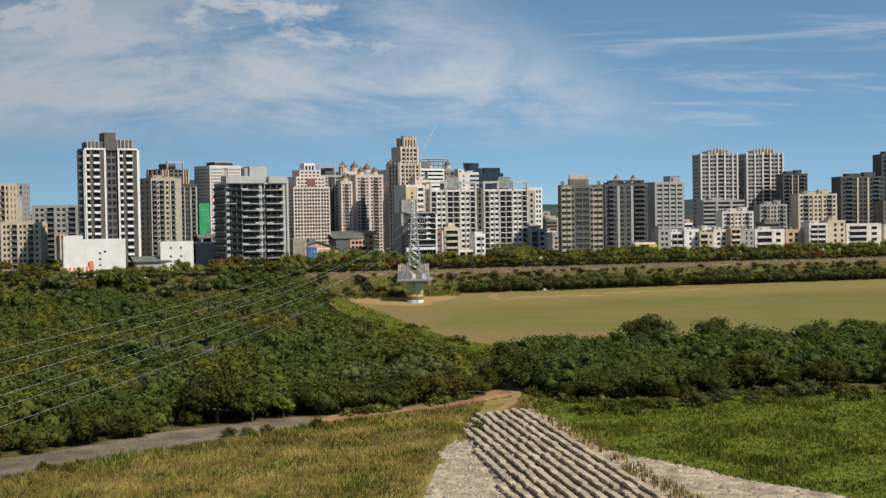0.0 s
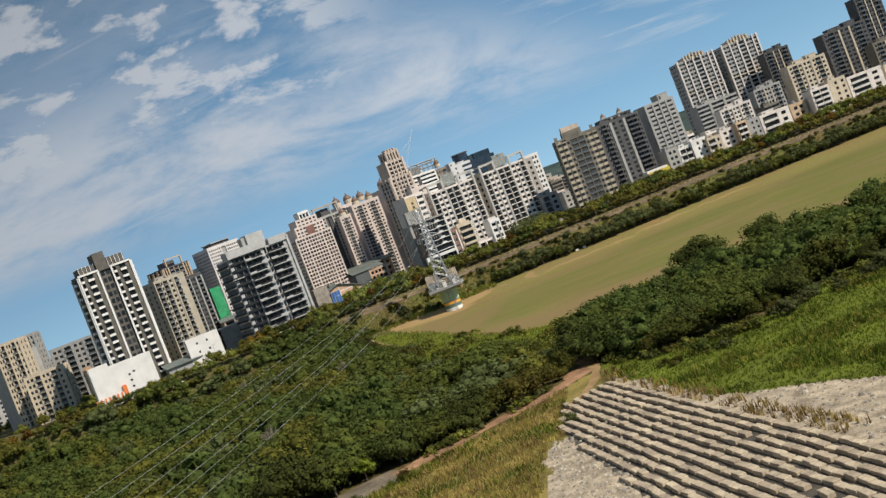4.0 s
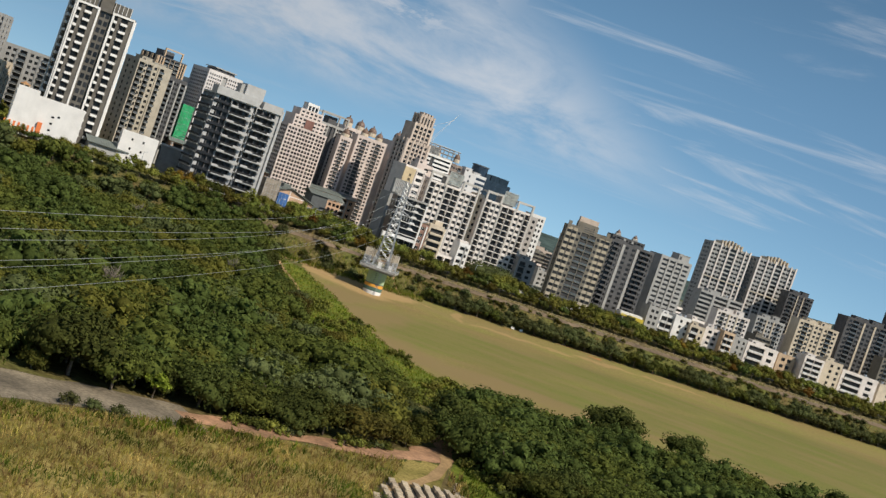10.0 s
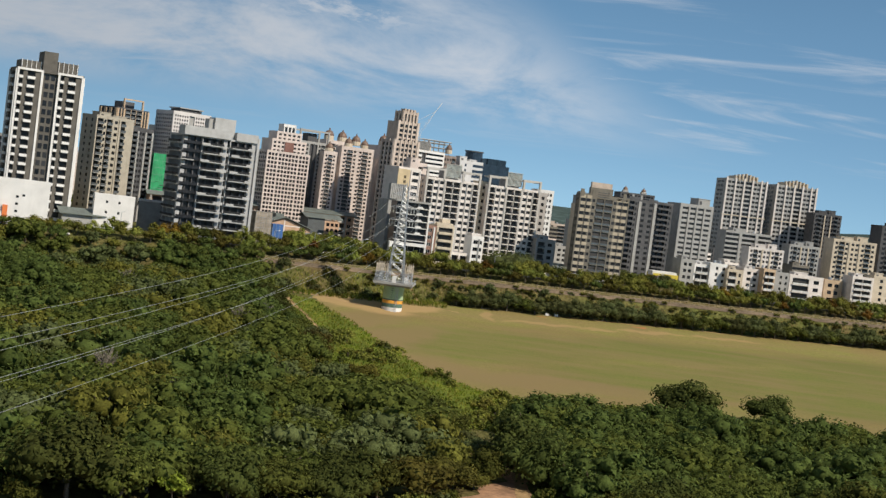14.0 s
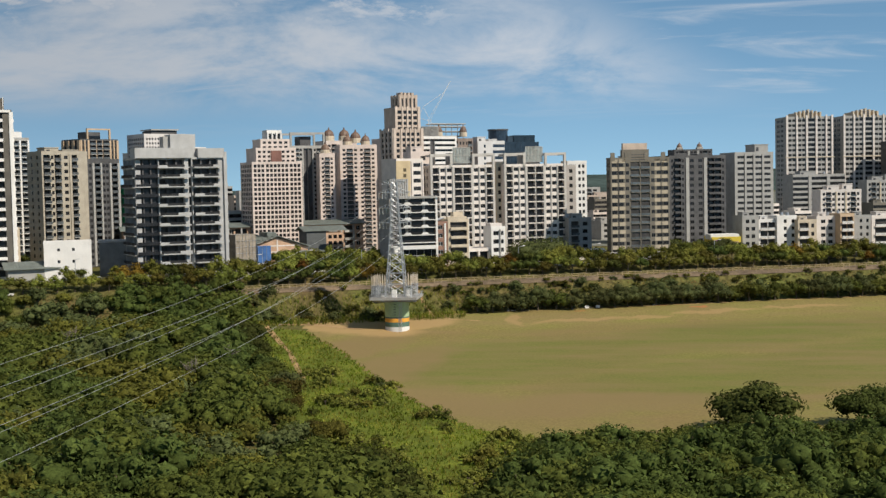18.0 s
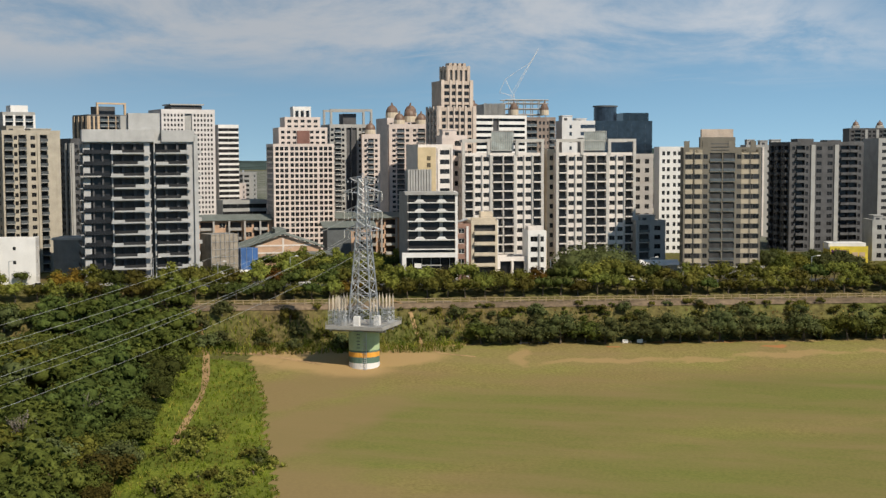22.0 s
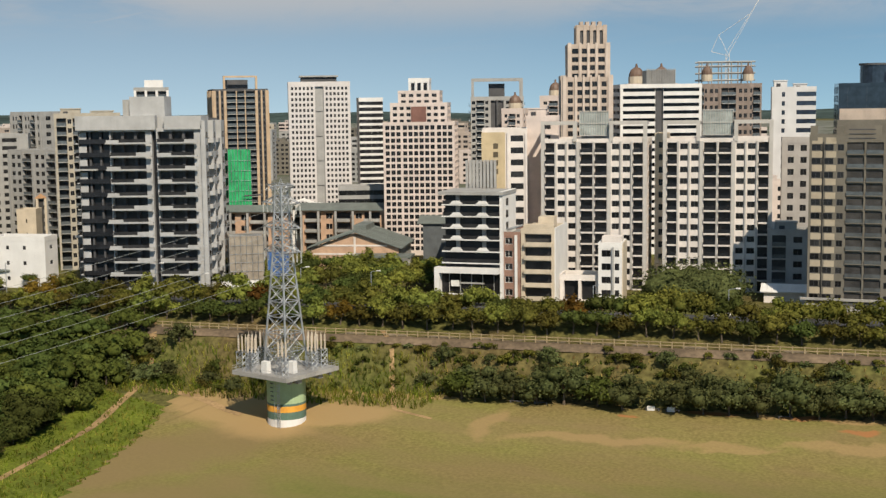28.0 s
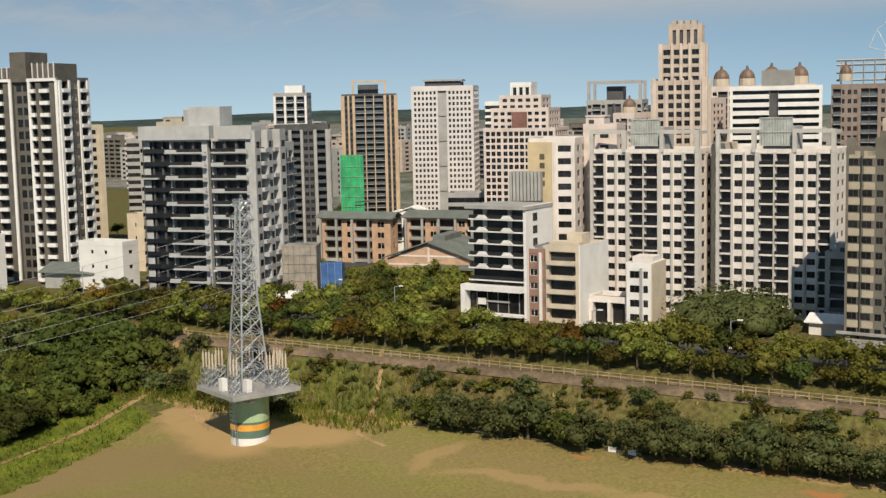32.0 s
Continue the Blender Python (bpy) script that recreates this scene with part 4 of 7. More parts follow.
# black fronted building
bk = root("office_building", pose(-25, 618.5, 17.8, 0, 0, 20), "black fronted building with white scalloped balcony bands", "building")
add_box(bk, "core", BLACKP, 0.4, 1.4, -1, 15.4, 13, 27.2)
add_box(bk, "side_wall", PAINT_W, 15.4, -0.4, -1, 16.2, 13.2, 28.2, "white side wall")
add_box(bk, "roof", TILE_G, -0.8, -0.9, 27.3, 16.4, 13.2, 28.1, "pale flat roof slab")
for n in range(6):
    z = 9.6 + n * 3.0
    add_box(bk, "floor_band", PAINT_W, 0, -0.7, z, 15.35, 1.35, z + 0.32)
    add_box(bk, "balcony_glass", RAIL_D, 0.3, -0.62, z + 0.33, 15.3, -0.55, z + 1.25)
    if n:
        for x0 in (2.2, 9.2):
            b = MB()
            b.prism([(0, 0), (3.6, 0), (3.6, 0.5), (0, 0.5)], 0, 0.9, 0, [(0.9, 0), (2.7, 0), (2.7, 0.5), (0.9, 0.5)])
            part("scallop", b.mesh("scallop", PAINT_W), bk, "white flared balcony upstand", pose(x0, -0.78, z + 0.33))
            add_box(bk, "pier", TILE_G, x0 + 1.2, 0.9, z + 0.33, x0 + 2.2, 1.38, z + 3.0)
for z in (1.2, 7.2):
    add_box(bk, "podium_band", PAINT_W, -1.8, -1.8, z, 15.35, 1.35, z + (0.5 if z < 2 else 1.4))
add_box(bk, "podium_pier", PAINT_W, -1.8, -1.8, -1, -0.5, 1.3, 7.2)
add_box(bk, "podium_glass", GLASS, -0.4, 0.6, -1, 15.3, 1.35, 7.2)
add_box(bk, "sign_panel", PAINT_W, 2.2, -0.1, 3.6, 4.4, 0.2, 5.2, "blank white sign panel")
add_box(bk, "sign_bar", TILE_G, 4.5, 0.1, 4.3, 11, 0.4, 4.7)
for i in range(5):
    add_box(bk, "mullion", TILE_G, 1.5 + i * 3, 0.45, 1.8, 1.65 + i * 3, 0.58, 7.1)
for z in range(3, 9):
    add_box(bk, "window", GLASS, 16.2, 3.0, z * 3.05, 16.26, 5.2, z * 3.05 + 1.9)

# cream row house with blank white side, brick neighbour
cr, h = block("row_house", "cream five storey house with balconies and a blank white side", -5.9, 626.4, 17.8, 22, 8.6, 17, 5, 3.45,
              ["p.4 b3.6 p.3", "p3 w.4 p6 w.3 p6 w.3 p4"], (TILE_C, RECESS), base=0.6, slab=TILE_C, style="solid", deep=1.1, para=0.9)
add_box(cr, "side_wall", PAINT_W, 8.6, 0.2, -1, 8.9, 17.2, h + 1.2, "blank sunlit white side wall")
add_box(cr, "stair_tower", TILE_C, 3.6, 4.5, h, 7.6, 9.0, h + 3.6)
add_box(cr, "roof_room", TILE_C, 0.3, 1.6, h, 8.2, 4.2, h + 1.8)
br, h = block("row_house", "narrow red brown and white row house", -10.9, 624.4, 17.8, 22, 5.2, 17, 5, 3.3, ["p.4 w2.2 c.5 p.5"], (mat("red_brown_brick", (0.27, 0.16, 0.12), var=0.12), RECESS), base=0.6, col=PAINT_W, para=0.8, frame=FRAME_W)
frame_bars(br, "roof_solar_rack", METAL, [((0.5, 3 + i, h + 0.9), (4.6, 3 + i, h + 2.0)) for i in range(4)], 0.25)
# small white house, podium
sm, h = block("row_house", "small white four storey house with grey bays", 10.5, 637, 17.8, 24, 6.0, 10, 4, 3.4, ["p.3 w1.6 c.3 w.8 p.3", "p1"], (PAINT_W, RECESS), base=0.4, col=TILE_G, ww=0.8)
add_box(sm, "roof_room", TILE_W, 0.6, 2.6, h, 5.6, 8, h + 2.4)
add_box(sm, "side_wall", TILE_C, 6.0, 0.2, -1, 6.25, 10.2, h + 1.0, "plain sunlit beige side wall")
po, h = block("shop_podium", "low white podium between the row houses", 0.6, 634.4, 17.8, 24, 10.4, 9, 1, 5.4, ["c.6 s2 c.4 s2 c.6"], (TILE_W, RECESS, BLACKP), slot=1.5)

# green netted building
gn, h = block("scaffolded_building", "building under works wrapped in green netting", -155.2, 665.5, 18, 55, 8.0, 8, 10, 3.5, ["p1"], (NET_G, RECESS), base=0.0, para=0.2)
for i in range(8):
    frame_bars(gn, "scaffold_tube", METAL, [((8.0 * i / 7, -0.35, 0), (8.0 * i / 7, -0.35, h + 0.6))], 0.07)
for i in range(10):
    frame_bars(gn, "scaffold_ledger", METAL, [((0, -0.3, i * 3.5), (8.0, -0.3, i * 3.5))], 0.07)
frame_bars(gn, "hoist_boom", TILE_D, [((5, -1.5, h * 0.55), (11.5, -1.8, h * 0.56))], 0.25)


# ---------------------------------------------------------------- school
def gable(ob, name, x0, y0, w, d, z0, z1, m, over=0.8, along="x", label=""):
    """A pitched sheet roof with ribs over a rectangle; the ridge runs along the given axis."""
    b, ribs = MB(), []
    if along == "x":
        c = y0 + d / 2
        for s in (-1, 1):
            e = c + s * (d / 2 + over)
            b.face([(x0 - over, e, z0), (x0 + w + over, e, z0), (x0 + w + over, c, z1), (x0 - over, c, z1)][:: (1 if s < 0 else -1)])
            b.face([(x0 - over, e, z0 - 0.25), (x0 + w + over, e, z0 - 0.25), (x0 + w + over, c, z1 - 0.25), (x0 - over, c, z1 - 0.25)][:: (-1 if s < 0 else 1)])
            b.face([(x0 - over, e, z0 - 0.25), (x0 + w + over, e, z0 - 0.25), (x0 + w + over, e, z0), (x0 - over, e, z0)])
            for i in range(int(w / 1.2)):
                x = x0 + i * 1.2
                ribs.append(((x, e, z0 + 0.06), (x, c, z1 + 0.06)))
    else:
        c = x0 + w / 2
        for s in (-1, 1):
            e = c + s * (w / 2 + over)
            b.face([(e, y0 - over, z0), (e, y0 + d + over, z0), (c, y0 + d + over, z1), (c, y0 - over, z1)][:: (-1 if s < 0 else 1)])
            b.face([(e, y0 - over, z0 - 0.25), (e, y0 + d + over, z0 - 0.25), (c, y0 + d + over, z1 - 0.25), (c, y0 - over, z1 - 0.25)][:: (1 if s < 0 else -1)])
            b.face([(e, y0 - over, z0 - 0.25), (c, y0 - over, z1 - 0.25), (c, y0 - over, z1), (e, y0 - over, z0)])
            for i in range(int(d / 1.2)):
                y = y0 + i * 1.2
                ribs.append(((e, y, z0 + 0.06), (c, y, z1 + 0.06)))
    roof = part(name, b.mesh(name, m), ob, label)
    for q in ribs:
        frame_bars(roof, "roof_rib", m, [q], 0.07)
    return roof


hall = root("school_hall", pose(-93.3, 641.3, 18, 0, 0, 30), "school hall with a grey green gable roof and orange brick end", "school")
add_box(hall, "body", TILE_G, 0, 0.6, -1, 27, 24, 6.6)
b = MB()
b.face([(0, 0, 0), (27, 0, 0), (27, 0, 7), (13.5, 0, 11.6), (0, 0, 7)])
b.face([(0, 0.55, 7), (0, 0.55, 0), (27, 0.55, 0), (27, 0.55, 7), (13.5, 0.55, 11.6)][::-1])
part("gable_wall", b.mesh("gable_wall", BRICK_O), hall, "orange brick gable wall")
for z in (5.0, 7.6):
    add_box(hall, "gable_band", TILE_W, 3.5 if z > 6 else 0.5, -0.12, z, 23.5 if z > 6 else 26.5, -0.004, z + 0.5)
add_box(hall, "gable_post", TILE_W, 13.2, -0.15, 0, 13.8, -0.004, 10.5)
gable(hall, "roof", 0, 0, 27, 24, 7.2, 12.2, ROOF_M, 1.2, "y", "ribbed grey green sheet roof")
add_box(hall, "roof_vent", ROOF_M, 11.5, 8, 11.6, 15.5, 22, 13.2)
add_box(hall, "canopy", ROOF_M, 14, -8, 5.0, 32, -0.3, 5.6, "flat grey canopy")
for x0 in (15, 22, 31):
    add_box(hall, "canopy_post", CONC, x0, -7.6, -1, x0 + 0.6, -7.0, 5.0)
for sx, sy, sw, yw, fl, sd in ((-130, 675, 44, 30, 4, 12), (-89, 701, 36, 30, 4, 12), (-152, 655, 26, 30, 4, 6)):
    sc, h = block("school_building", "school wing with orange brick panels and a grey roof", sx, sy, 18, yw, sw, sd, fl, 3.6,
                  ["p.4 " + " ".join(["b1.6 p.3 w1"] * int(sw / 9)) + " p.4", "p1 w1 p1"], (BRICK_O, RECESS), slab=CONC, style="solid", deep=1.0, each=False, para=0.2, frame=FRAME_W)
    gable(sc, "sheet_roof", 0, 0, sw, sd, h + 0.5, h + 2.4, ROOF_M, 1.6, "x", "ribbed grey green sheet roof")
    for k in range(int(sw / 6)):
        add_box(sc, "column", CONC, k * 6 + 0.2, -2.0, -1, k * 6 + 0.9, -1.3, h)
bl = root("school_stair_block", pose(-74.5, 672.5, 18, 0, 0, 30), "dark grey school corner block with brick side", "school")
add_box(bl, "body", mat("dark_grey_cladding", (0.10, 0.11, 0.115), var=0.1), 0, 0, -1, 9, 12, 13)
add_box(bl, "brick_side", BRICK_O, 9.004, 0, -1, 17, 12, 12)
gable(bl, "roof", -1, 0, 19, 12, 13.1, 15, ROOF_M, 0.8, "x")
for k in range(3):
    for r in range(4):
        add_box(bl, "window", GLASS, 10 + k * 2.4, -0.06, 1 + r * 2.8, 11.6 + k * 2.4, -0.004, 2.6 + r * 2.8)
tp, h = block("villa", "white villa with pillars and a pediment", -139, 676, 18, 40, 13, 8, 3, 3.0, ["c.3 b1 c.3 b1 c.3 b1 c.3 b1 c.3"], (PAINT_W, RECESS), slab=PAINT_W, col=PAINT_W, base=6.0)
gable(tp, "pediment_roof", 0, 0, 13, 8, h + 0.2, h + 2.8, PAINT_W, 0.5, "y")
block("office_building", "low grey office building with terraces", -126, 690, 18, 40, 18, 10, 7, 3.0, ["r1 r1 r1", "r1"], (TILE_G, RECESS), each=False)
ob, h = block("clinic", "low peach arcaded building with an orange roof", -231, 640, 18, 45, 10, 6, 5, 3.5, ["c.4 s1 c.4 s1 c.4 s1 c.4"], (TILE_C, RECESS, RECESS), col=TILE_C, para=0.3)
b = MB()
b.prism([(-0.5, -0.5), (10.5, -0.5), (10.5, 6.5), (-0.5, 6.5)], 0, 2.0, 0, [(2, 2), (8, 2), (8, 4), (2, 4)])
part("hipped_roof", b.mesh("hipped_roof", mat("orange_roof_tiles", (0.42, 0.24, 0.12), var=0.12)), ob, "orange hipped roof", pose(0, 0, h))

# scaffold and sheds by the grey block
sc, h = block("scaffolded_building", "small building behind tan scaffold netting", -86, 600.8, 18, 50, 9.5, 9, 4, 3.6, ["p1"], (NET_T, RECESS), para=0.1)
for i in range(7):
    frame_bars(sc, "scaffold_tube", METAL, [((9.5 * i / 6, -0.3, 0), (9.5 * i / 6, -0.3, h + 0.5))], 0.06)
for i in range(6):
    frame_bars(sc, "scaffold_ledger", METAL, [((0, -0.25, i * 2.4), (9.5, -0.25, i * 2.4))], 0.06)
bt = root("tarpaulin_wall", pose(-79.5, 609, 18, 0, 0, 45), "blue tarpaulin hung over a scaffold bay", "tarpaulin")
add_box(bt, "tarpaulin", BLUE, 0, 0, 2.5, 6, 4, 9.5)
for x0 in (0, 2, 4, 5.9):
    add_box(bt, "scaffold_tube", METAL, x0, -0.1, -1, x0 + 0.1, -0.004, 9.8)
tent = root("marquee", pose(-80, 592, 17.6, 0, 0, 25), "white marquee with a shallow pitched roof", "tent")
gable(tent, "tent_roof", 0, 0, 12, 6, 2.6, 4.0, PAINT_W, 0.2, "x")
for x0 in (0, 4, 8, 11.8):
    add_box(tent, "tent_post", METAL, x0, 0.1, -0.5, x0 + 0.15, 0.25, 2.6)

# ---------------------------------------------------------------- left of the grey block
w0, h = block("warehouse_shop", "plain white walled shop with an orange striped front", -186, 529, 17.8, 26, 30, 9, 2, 7.9, ["p1"], (PAINT_W, RECESS), para=1.2)
add_box(w0, "raised_wall", PAINT_W, 0.2, -0.2, 0, 9.5, 4, h + 3.2, "taller plain white wall")
for x0, z in ((17, 9.5), (17, 6.6), (17, 3.6), (19.4, 10.2)):
    add_box(w0, "window", GLASS, x0, -0.08, z, x0 + 1.1, -0.004, z + 0.9)
for i in range(14):
    add_box(w0, "sign_strip", ORNG if i % 2 == 0 else PAINT_W, -1.5 + i * 1.0, -0.9, 0.4, -0.5 + i * 1.0, -0.3, 3.4, "orange and white striped sign board" if i == 0 else "")
add_box(w0, "sign_tower", ORNG, 12.2, -1.2, 0.2, 14.2, -0.3, 6.2, "orange sign tower")
w1, h = block("row_house", "plain white house with small windows", -149, 567.5, 18, 25, 17, 7, 3, 4.4, ["p4 w.8 p3.6 w.8 p5", "p1 w.6 p1"], (PAINT_W, RECESS), ww=1, wh=0.25, sill=0.4)
w2, h = block("row_house", "cream and white house beside the tower", -178, 596, 18, 40, 6, 7, 4, 4.4, ["p3 w.8 p3", "p1"], (TILE_C, RECESS), wh=0.3)
gh = root("market_hall", pose(-160, 560, 17.8, 0, 0, 33), "low hall with a grey sheet roof", "hall")
add_box(gh, "body", TILE_G, 0.5, 0.5, -1, 17.5, 12, 4.6)
gable(gh, "roof", 0, 0, 18, 12.5, 4.8, 7.2, ROOF_M, 1.0, "x", "grey sheet roof")
g2 = root("storage_hall", pose(-136, 588, 18, 0, 0, 15), "grey walled storage hall with a pale flat roof", "hall")
add_box(g2, "body", mat("grey_cladding", (0.17, 0.175, 0.17), var=0.1, stain=0.1), 0, 0, -1, 17, 12, 12.8)
add_box(g2, "roof_sheet", TILE_G, -0.6, -0.6, 12.8, 17.6, 12.6, 13.5)
for bx, by, bw, bd, fl, fh, m, lb in ((-258, 600, 14, 16, 14, 3.3, TILE_C, "beige apartment block with ribbed front"), (-247, 640, 30, 16, 11, 3.1, TILE_G, "grey gridded apartment block"),
                                     (-242, 585, 21, 14, 8, 3.1, TILE_C, "low beige block with vertical ribs"), (-280, 664, 17, 14, 15, 3.2, TILE_G, "grey apartment block with balconies")):
    block("apartment_block", lb, bx, by, 18, 8, bw, bd, fl, fh, ["c.4 w1 w1 c.4 b1.4 c.4 w1 w1 c.4 b1.4 c.4 w1 c.4", "c.4 w1 c.4 w1 c.4"], (m, RECESS), each=False, col=m, slab=m, ww=0.6)

block("office_block", "grey office block with horizontal bands", -276, 640, 18, 50, 24, 16, 13, 3.05, ["r1 c.3 r1 c.3 r1 p.8", "p1"], (TILE_G, RECESS), each=False, rh=0.5, col=TILE_G, heads=((0.1, 0.2, 0.5, 0.8, 3.0),))
block("apartment_block", "pale slab block beyond the brown block", 64, 800, 18, 20, 9, 12, 11, 3.35, ["p.6 w1 p.5 w1 p.6", "p1 w1 p1"], (TILE_C, RECESS), each=False)
block("apartment_block", "grey block with white pilasters and roof rooms", 66, 862, 18, 15, 18, 14, 13, 3.3, ["c.3 w1 c.3 w1 c.3 p1.6 c.3 w1 c.3", "p1"], (TILE_G, RECESS), each=False, col=TILE_W, heads=((0.05, 0.2, 0.25, 0.6, 3.4), (0.4, 0.2, 0.6, 0.6, 3.0), (0.7, 0.2, 0.95, 0.6, 3.4)))
# ---------------------------------------------------------------- low houses at the right end of the street
HOUSES = ((107, 704, 15, 4.6, 2, YELL, "shop with a big yellow hoarding"), (123, 716, 9, 14, 4, TILE_G, "grey row house with white balconies"), (132, 724, 10, 12, 3, PAINT_W, "white row house with ribbon balconies"),
          (141, 724, 11, 13.5, 4, PAINT_W, "white row house"), (151, 722, 10, 11.5, 3, TILE_C, "beige house with a blank side"), (161, 727, 11, 13, 4, TILE_W, "pale row house with balconies"),
          (172, 724, 8, 14, 4, TANB, "tan walled row house"), (180, 730, 9, 13, 4, TILE_G, "grey row house with a glass bay"), (190, 737, 22, 12.5, 3, TILE_W, "pale terrace of balconies"),
          (212, 744, 12, 12, 3, TANB, "brick row house with a green roof"), (227, 740, 14, 16, 5, TILE_W, "white corner block"), (242, 750, 13, 17.5, 5, TILE_C, "beige five storey block"), (256, 757, 26, 15, 4, TILE_W, "long pale terrace"),
          (285, 770, 30, 14, 4, TILE_C, "long beige terrace"))
hr = random.Random(8)
for i, (bx, by, bw, hh, fl, m, lb) in enumerate(HOUSES):
    bx, by, bw = 105.5 + (bx - 107) * 0.94, by + 17, bw * 0.94
    fh = hh / fl
    pt = ["p.3 b2 p.3 w1 p.3", "p.4 w1 w1 p.4", "p.3 b1.4 b1.4 p.3", "p1.2 w1 p.6 w1 p.3"][i % 4]
    hs, h = block("row_house", lb + " beyond the street trees", bx, by, 17.8, 14 + hr.uniform(-3, 3), bw - 0.4, 12, fl, fh, [pt if i else "p1", "p1 w.6 p1"], (m, RECESS), group="low houses", slab=TILE_W, style="solid" if i % 2 else "bars", rail=FRAME_W, tanks=1 + i % 2, heads=((0.2, 0.3, 0.6, 0.8, 2.4),) if i % 3 else ())
    if i == 0:
        for k, (x0, z0, x1, z1, mm) in enumerate(((0.5, 3.2, 6, 4.4, mat("violet_sign", (0.25, 0.06, 0.3))), (8, 2.0, 10, 3.6, TANB), (10.6, 2.0, 12.6, 3.6, TANB), (8, 0.4, 10, 1.6, TANB), (10.6, 0.4, 12.6, 1.6, TANB), (1.5, 0.2, 5, 2.4, TILE_D))):
            add_box(hs, "sign_panel", mm, x0, -0.12, z0, x1, -0.004, z1)
        add_box(hs, "roof_shed", PAINT_W, -0.5, 0.5, h, 13, 9, h + 2.4)
for bx, by, bw, bd, fl, fh, m, lb in ((247, 1010, 21, 18, 17, 3.2, TILE_D, "dark residential tower with beige front"), (241, 912, 30, 18, 11, 3.3, TILE_C, "beige mid rise block with a stepped roof"), (277, 932, 35, 20, 15, 3.3, TILE_D, "dark grey residential block"),
                                     (310, 940, 20, 18, 19, 3.5, TILE_D, "dark tall residential tower"), (177, 860, 23, 16, 8, 3.0, TILE_W, "cream mid rise block"), (211, 905, 21, 16, 9, 3.2, TILE_G, "grey mid rise block"), (301, 900, 25, 16, 9, 3.3, TILE_B, "brown mid rise block")):
    block("apartment_block", lb, bx, by, 18, 8, bw, bd, fl, fh, ["p.3 w1 b1.4 w1 c.4 w1 w1 c.4 w1 b1.4 w1 p.3", "p1 w1 p1 w1 p1"], (m, RECESS), each=False, col=TILE_C, slab=m, heads=((0.2, 0.2, 0.5, 0.7, 3), (0.6, 0.3, 0.85, 0.7, 4)))
ob, h = block("apartment_block", "white slab block behind the white twins", 38.5, 752, 18, 20, 10, 10, 13, 3.2, ["p.4 w1 w1 p.3 w1 w1 p.4"], (PAINT_W, RECESS), each=False)
ob, h = block("apartment_block", "grey side block beside the white twins", 36.5, 690, 17.8, 24, 8.0, 10, 12, 3.25, ["p.4 w1 p.3 w1 p.4", "p1 w1 p1"], (STONE_G, RECESS), each=False)
ob, h = block("row_house", "stepped grey house with roof rooms", 41, 671, 17.8, 24, 10.5, 8, 5, 3.2, ["p.3 b1 p.3 w1 p.3"], (TILE_G, RECESS), slab=TILE_G, heads=((0.2, 0.3, 0.7, 0.9, 2.6),), tanks=2)
sh = root("shed", pose(45, 659, 17.8, 0, 0, 20), "low shed with a white sheet roof", "shed")
add_box(sh, "body", TILE_W, 0.4, 0.4, -1, 12, 8, 2.6)
gable(sh, "roof", 0, 0, 12.4, 8.4, 2.8, 4.2, PAINT_W, 0.5, "x", "white sheet roof")

# ---------------------------------------------------------------- city behind, and the hills
cr_ = random.Random(21)
for i in range(70):
    x, y = cr_.uniform(-260, 250), cr_.uniform(690, 1150)
    if y < 640 + 0.45 * x + 85 or (x > 45 and y < 830):
        continue
    fl = cr_.choice((2, 3, 4, 4, 5, 6, 7))
    m = cr_.choice((TILE_W, TILE_C, TILE_G, TILE_P, PAINT_W, TILE_B))
    w, d = cr_.uniform(9, 22), cr_.uniform(9, 14)
    block("house", "low city house among the towers", x, y, 18, cr_.choice((25, 30, 35)), w, d, fl, 3.1, [cr_.choice(("p.3 w1 w1 p.3", "p.3 b1.4 w1 p.3", "r1 r1")), "p.4 w1 p.4"], (m, RECESS), each=False, group="city houses", slab=m, heads=((0.2, 0.3, 0.6, 0.8, 2.4),), tanks=1)
for i in range(104):
    y = cr_.uniform(930, 1350) if i < 62 else cr_.uniform(720, 1200)
    x = (cr_.uniform(-0.62, 0.42) if i < 62 else cr_.uniform(-1.0, -0.36)) * y
    fl = cr_.choice((5, 6, 7, 8, 9, 10))
    m = cr_.choice((TILE_C, TILE_G, TILE_P, TILE_G, TILE_B, TILE_T))
    block("apartment_block", "distant mid rise city block", x, y, 18, cr_.choice((15, 25, 35)), cr_.uniform(18, 40), 16, fl, 3.3, [cr_.choice(("p.3 w1 w1 p.3 w1 w1 p.3 w1 w1 p.3", "p.3 b1.4 w1 p.3 b1.4 w1 p.3", "r1 c.2 r1 c.2 r1")), "p.4 w1 p.4"], (m, RECESS), each=False, group="distant blocks", slab=m, heads=((0.2, 0.3, 0.5, 0.8, 3.0),), tanks=1)
# Wooded hill green shifted to blue: distance haze painted into the colour.
HILLM = mat("wooded_hill_painted_haze", (0.060, 0.085, 0.080), rough=1.0, var=0.2, scale=0.004, fine=0.03, spec=0.0)
b = MB()
NA = 90
for j in range(7):
    for i in range(NA + 1):
        az = radians(-35 + 120 * i / NA)
        left = smooth((math.degrees(az) + 5) / 30)
        top = (100 * (1 - left) + 42 * left) * (0.72 + 0.5 * noise.noise((math.degrees(az) * 0.09, 3.1, 0)) + 0.12 * noise.noise((math.degrees(az) * 0.5, 9, 0)))
        rr = 3600 + 130 * j
        b.v.append((-rr * math.sin(az), rr * math.cos(az), 10 + top * math.sin(j / 6 * 1.57)))
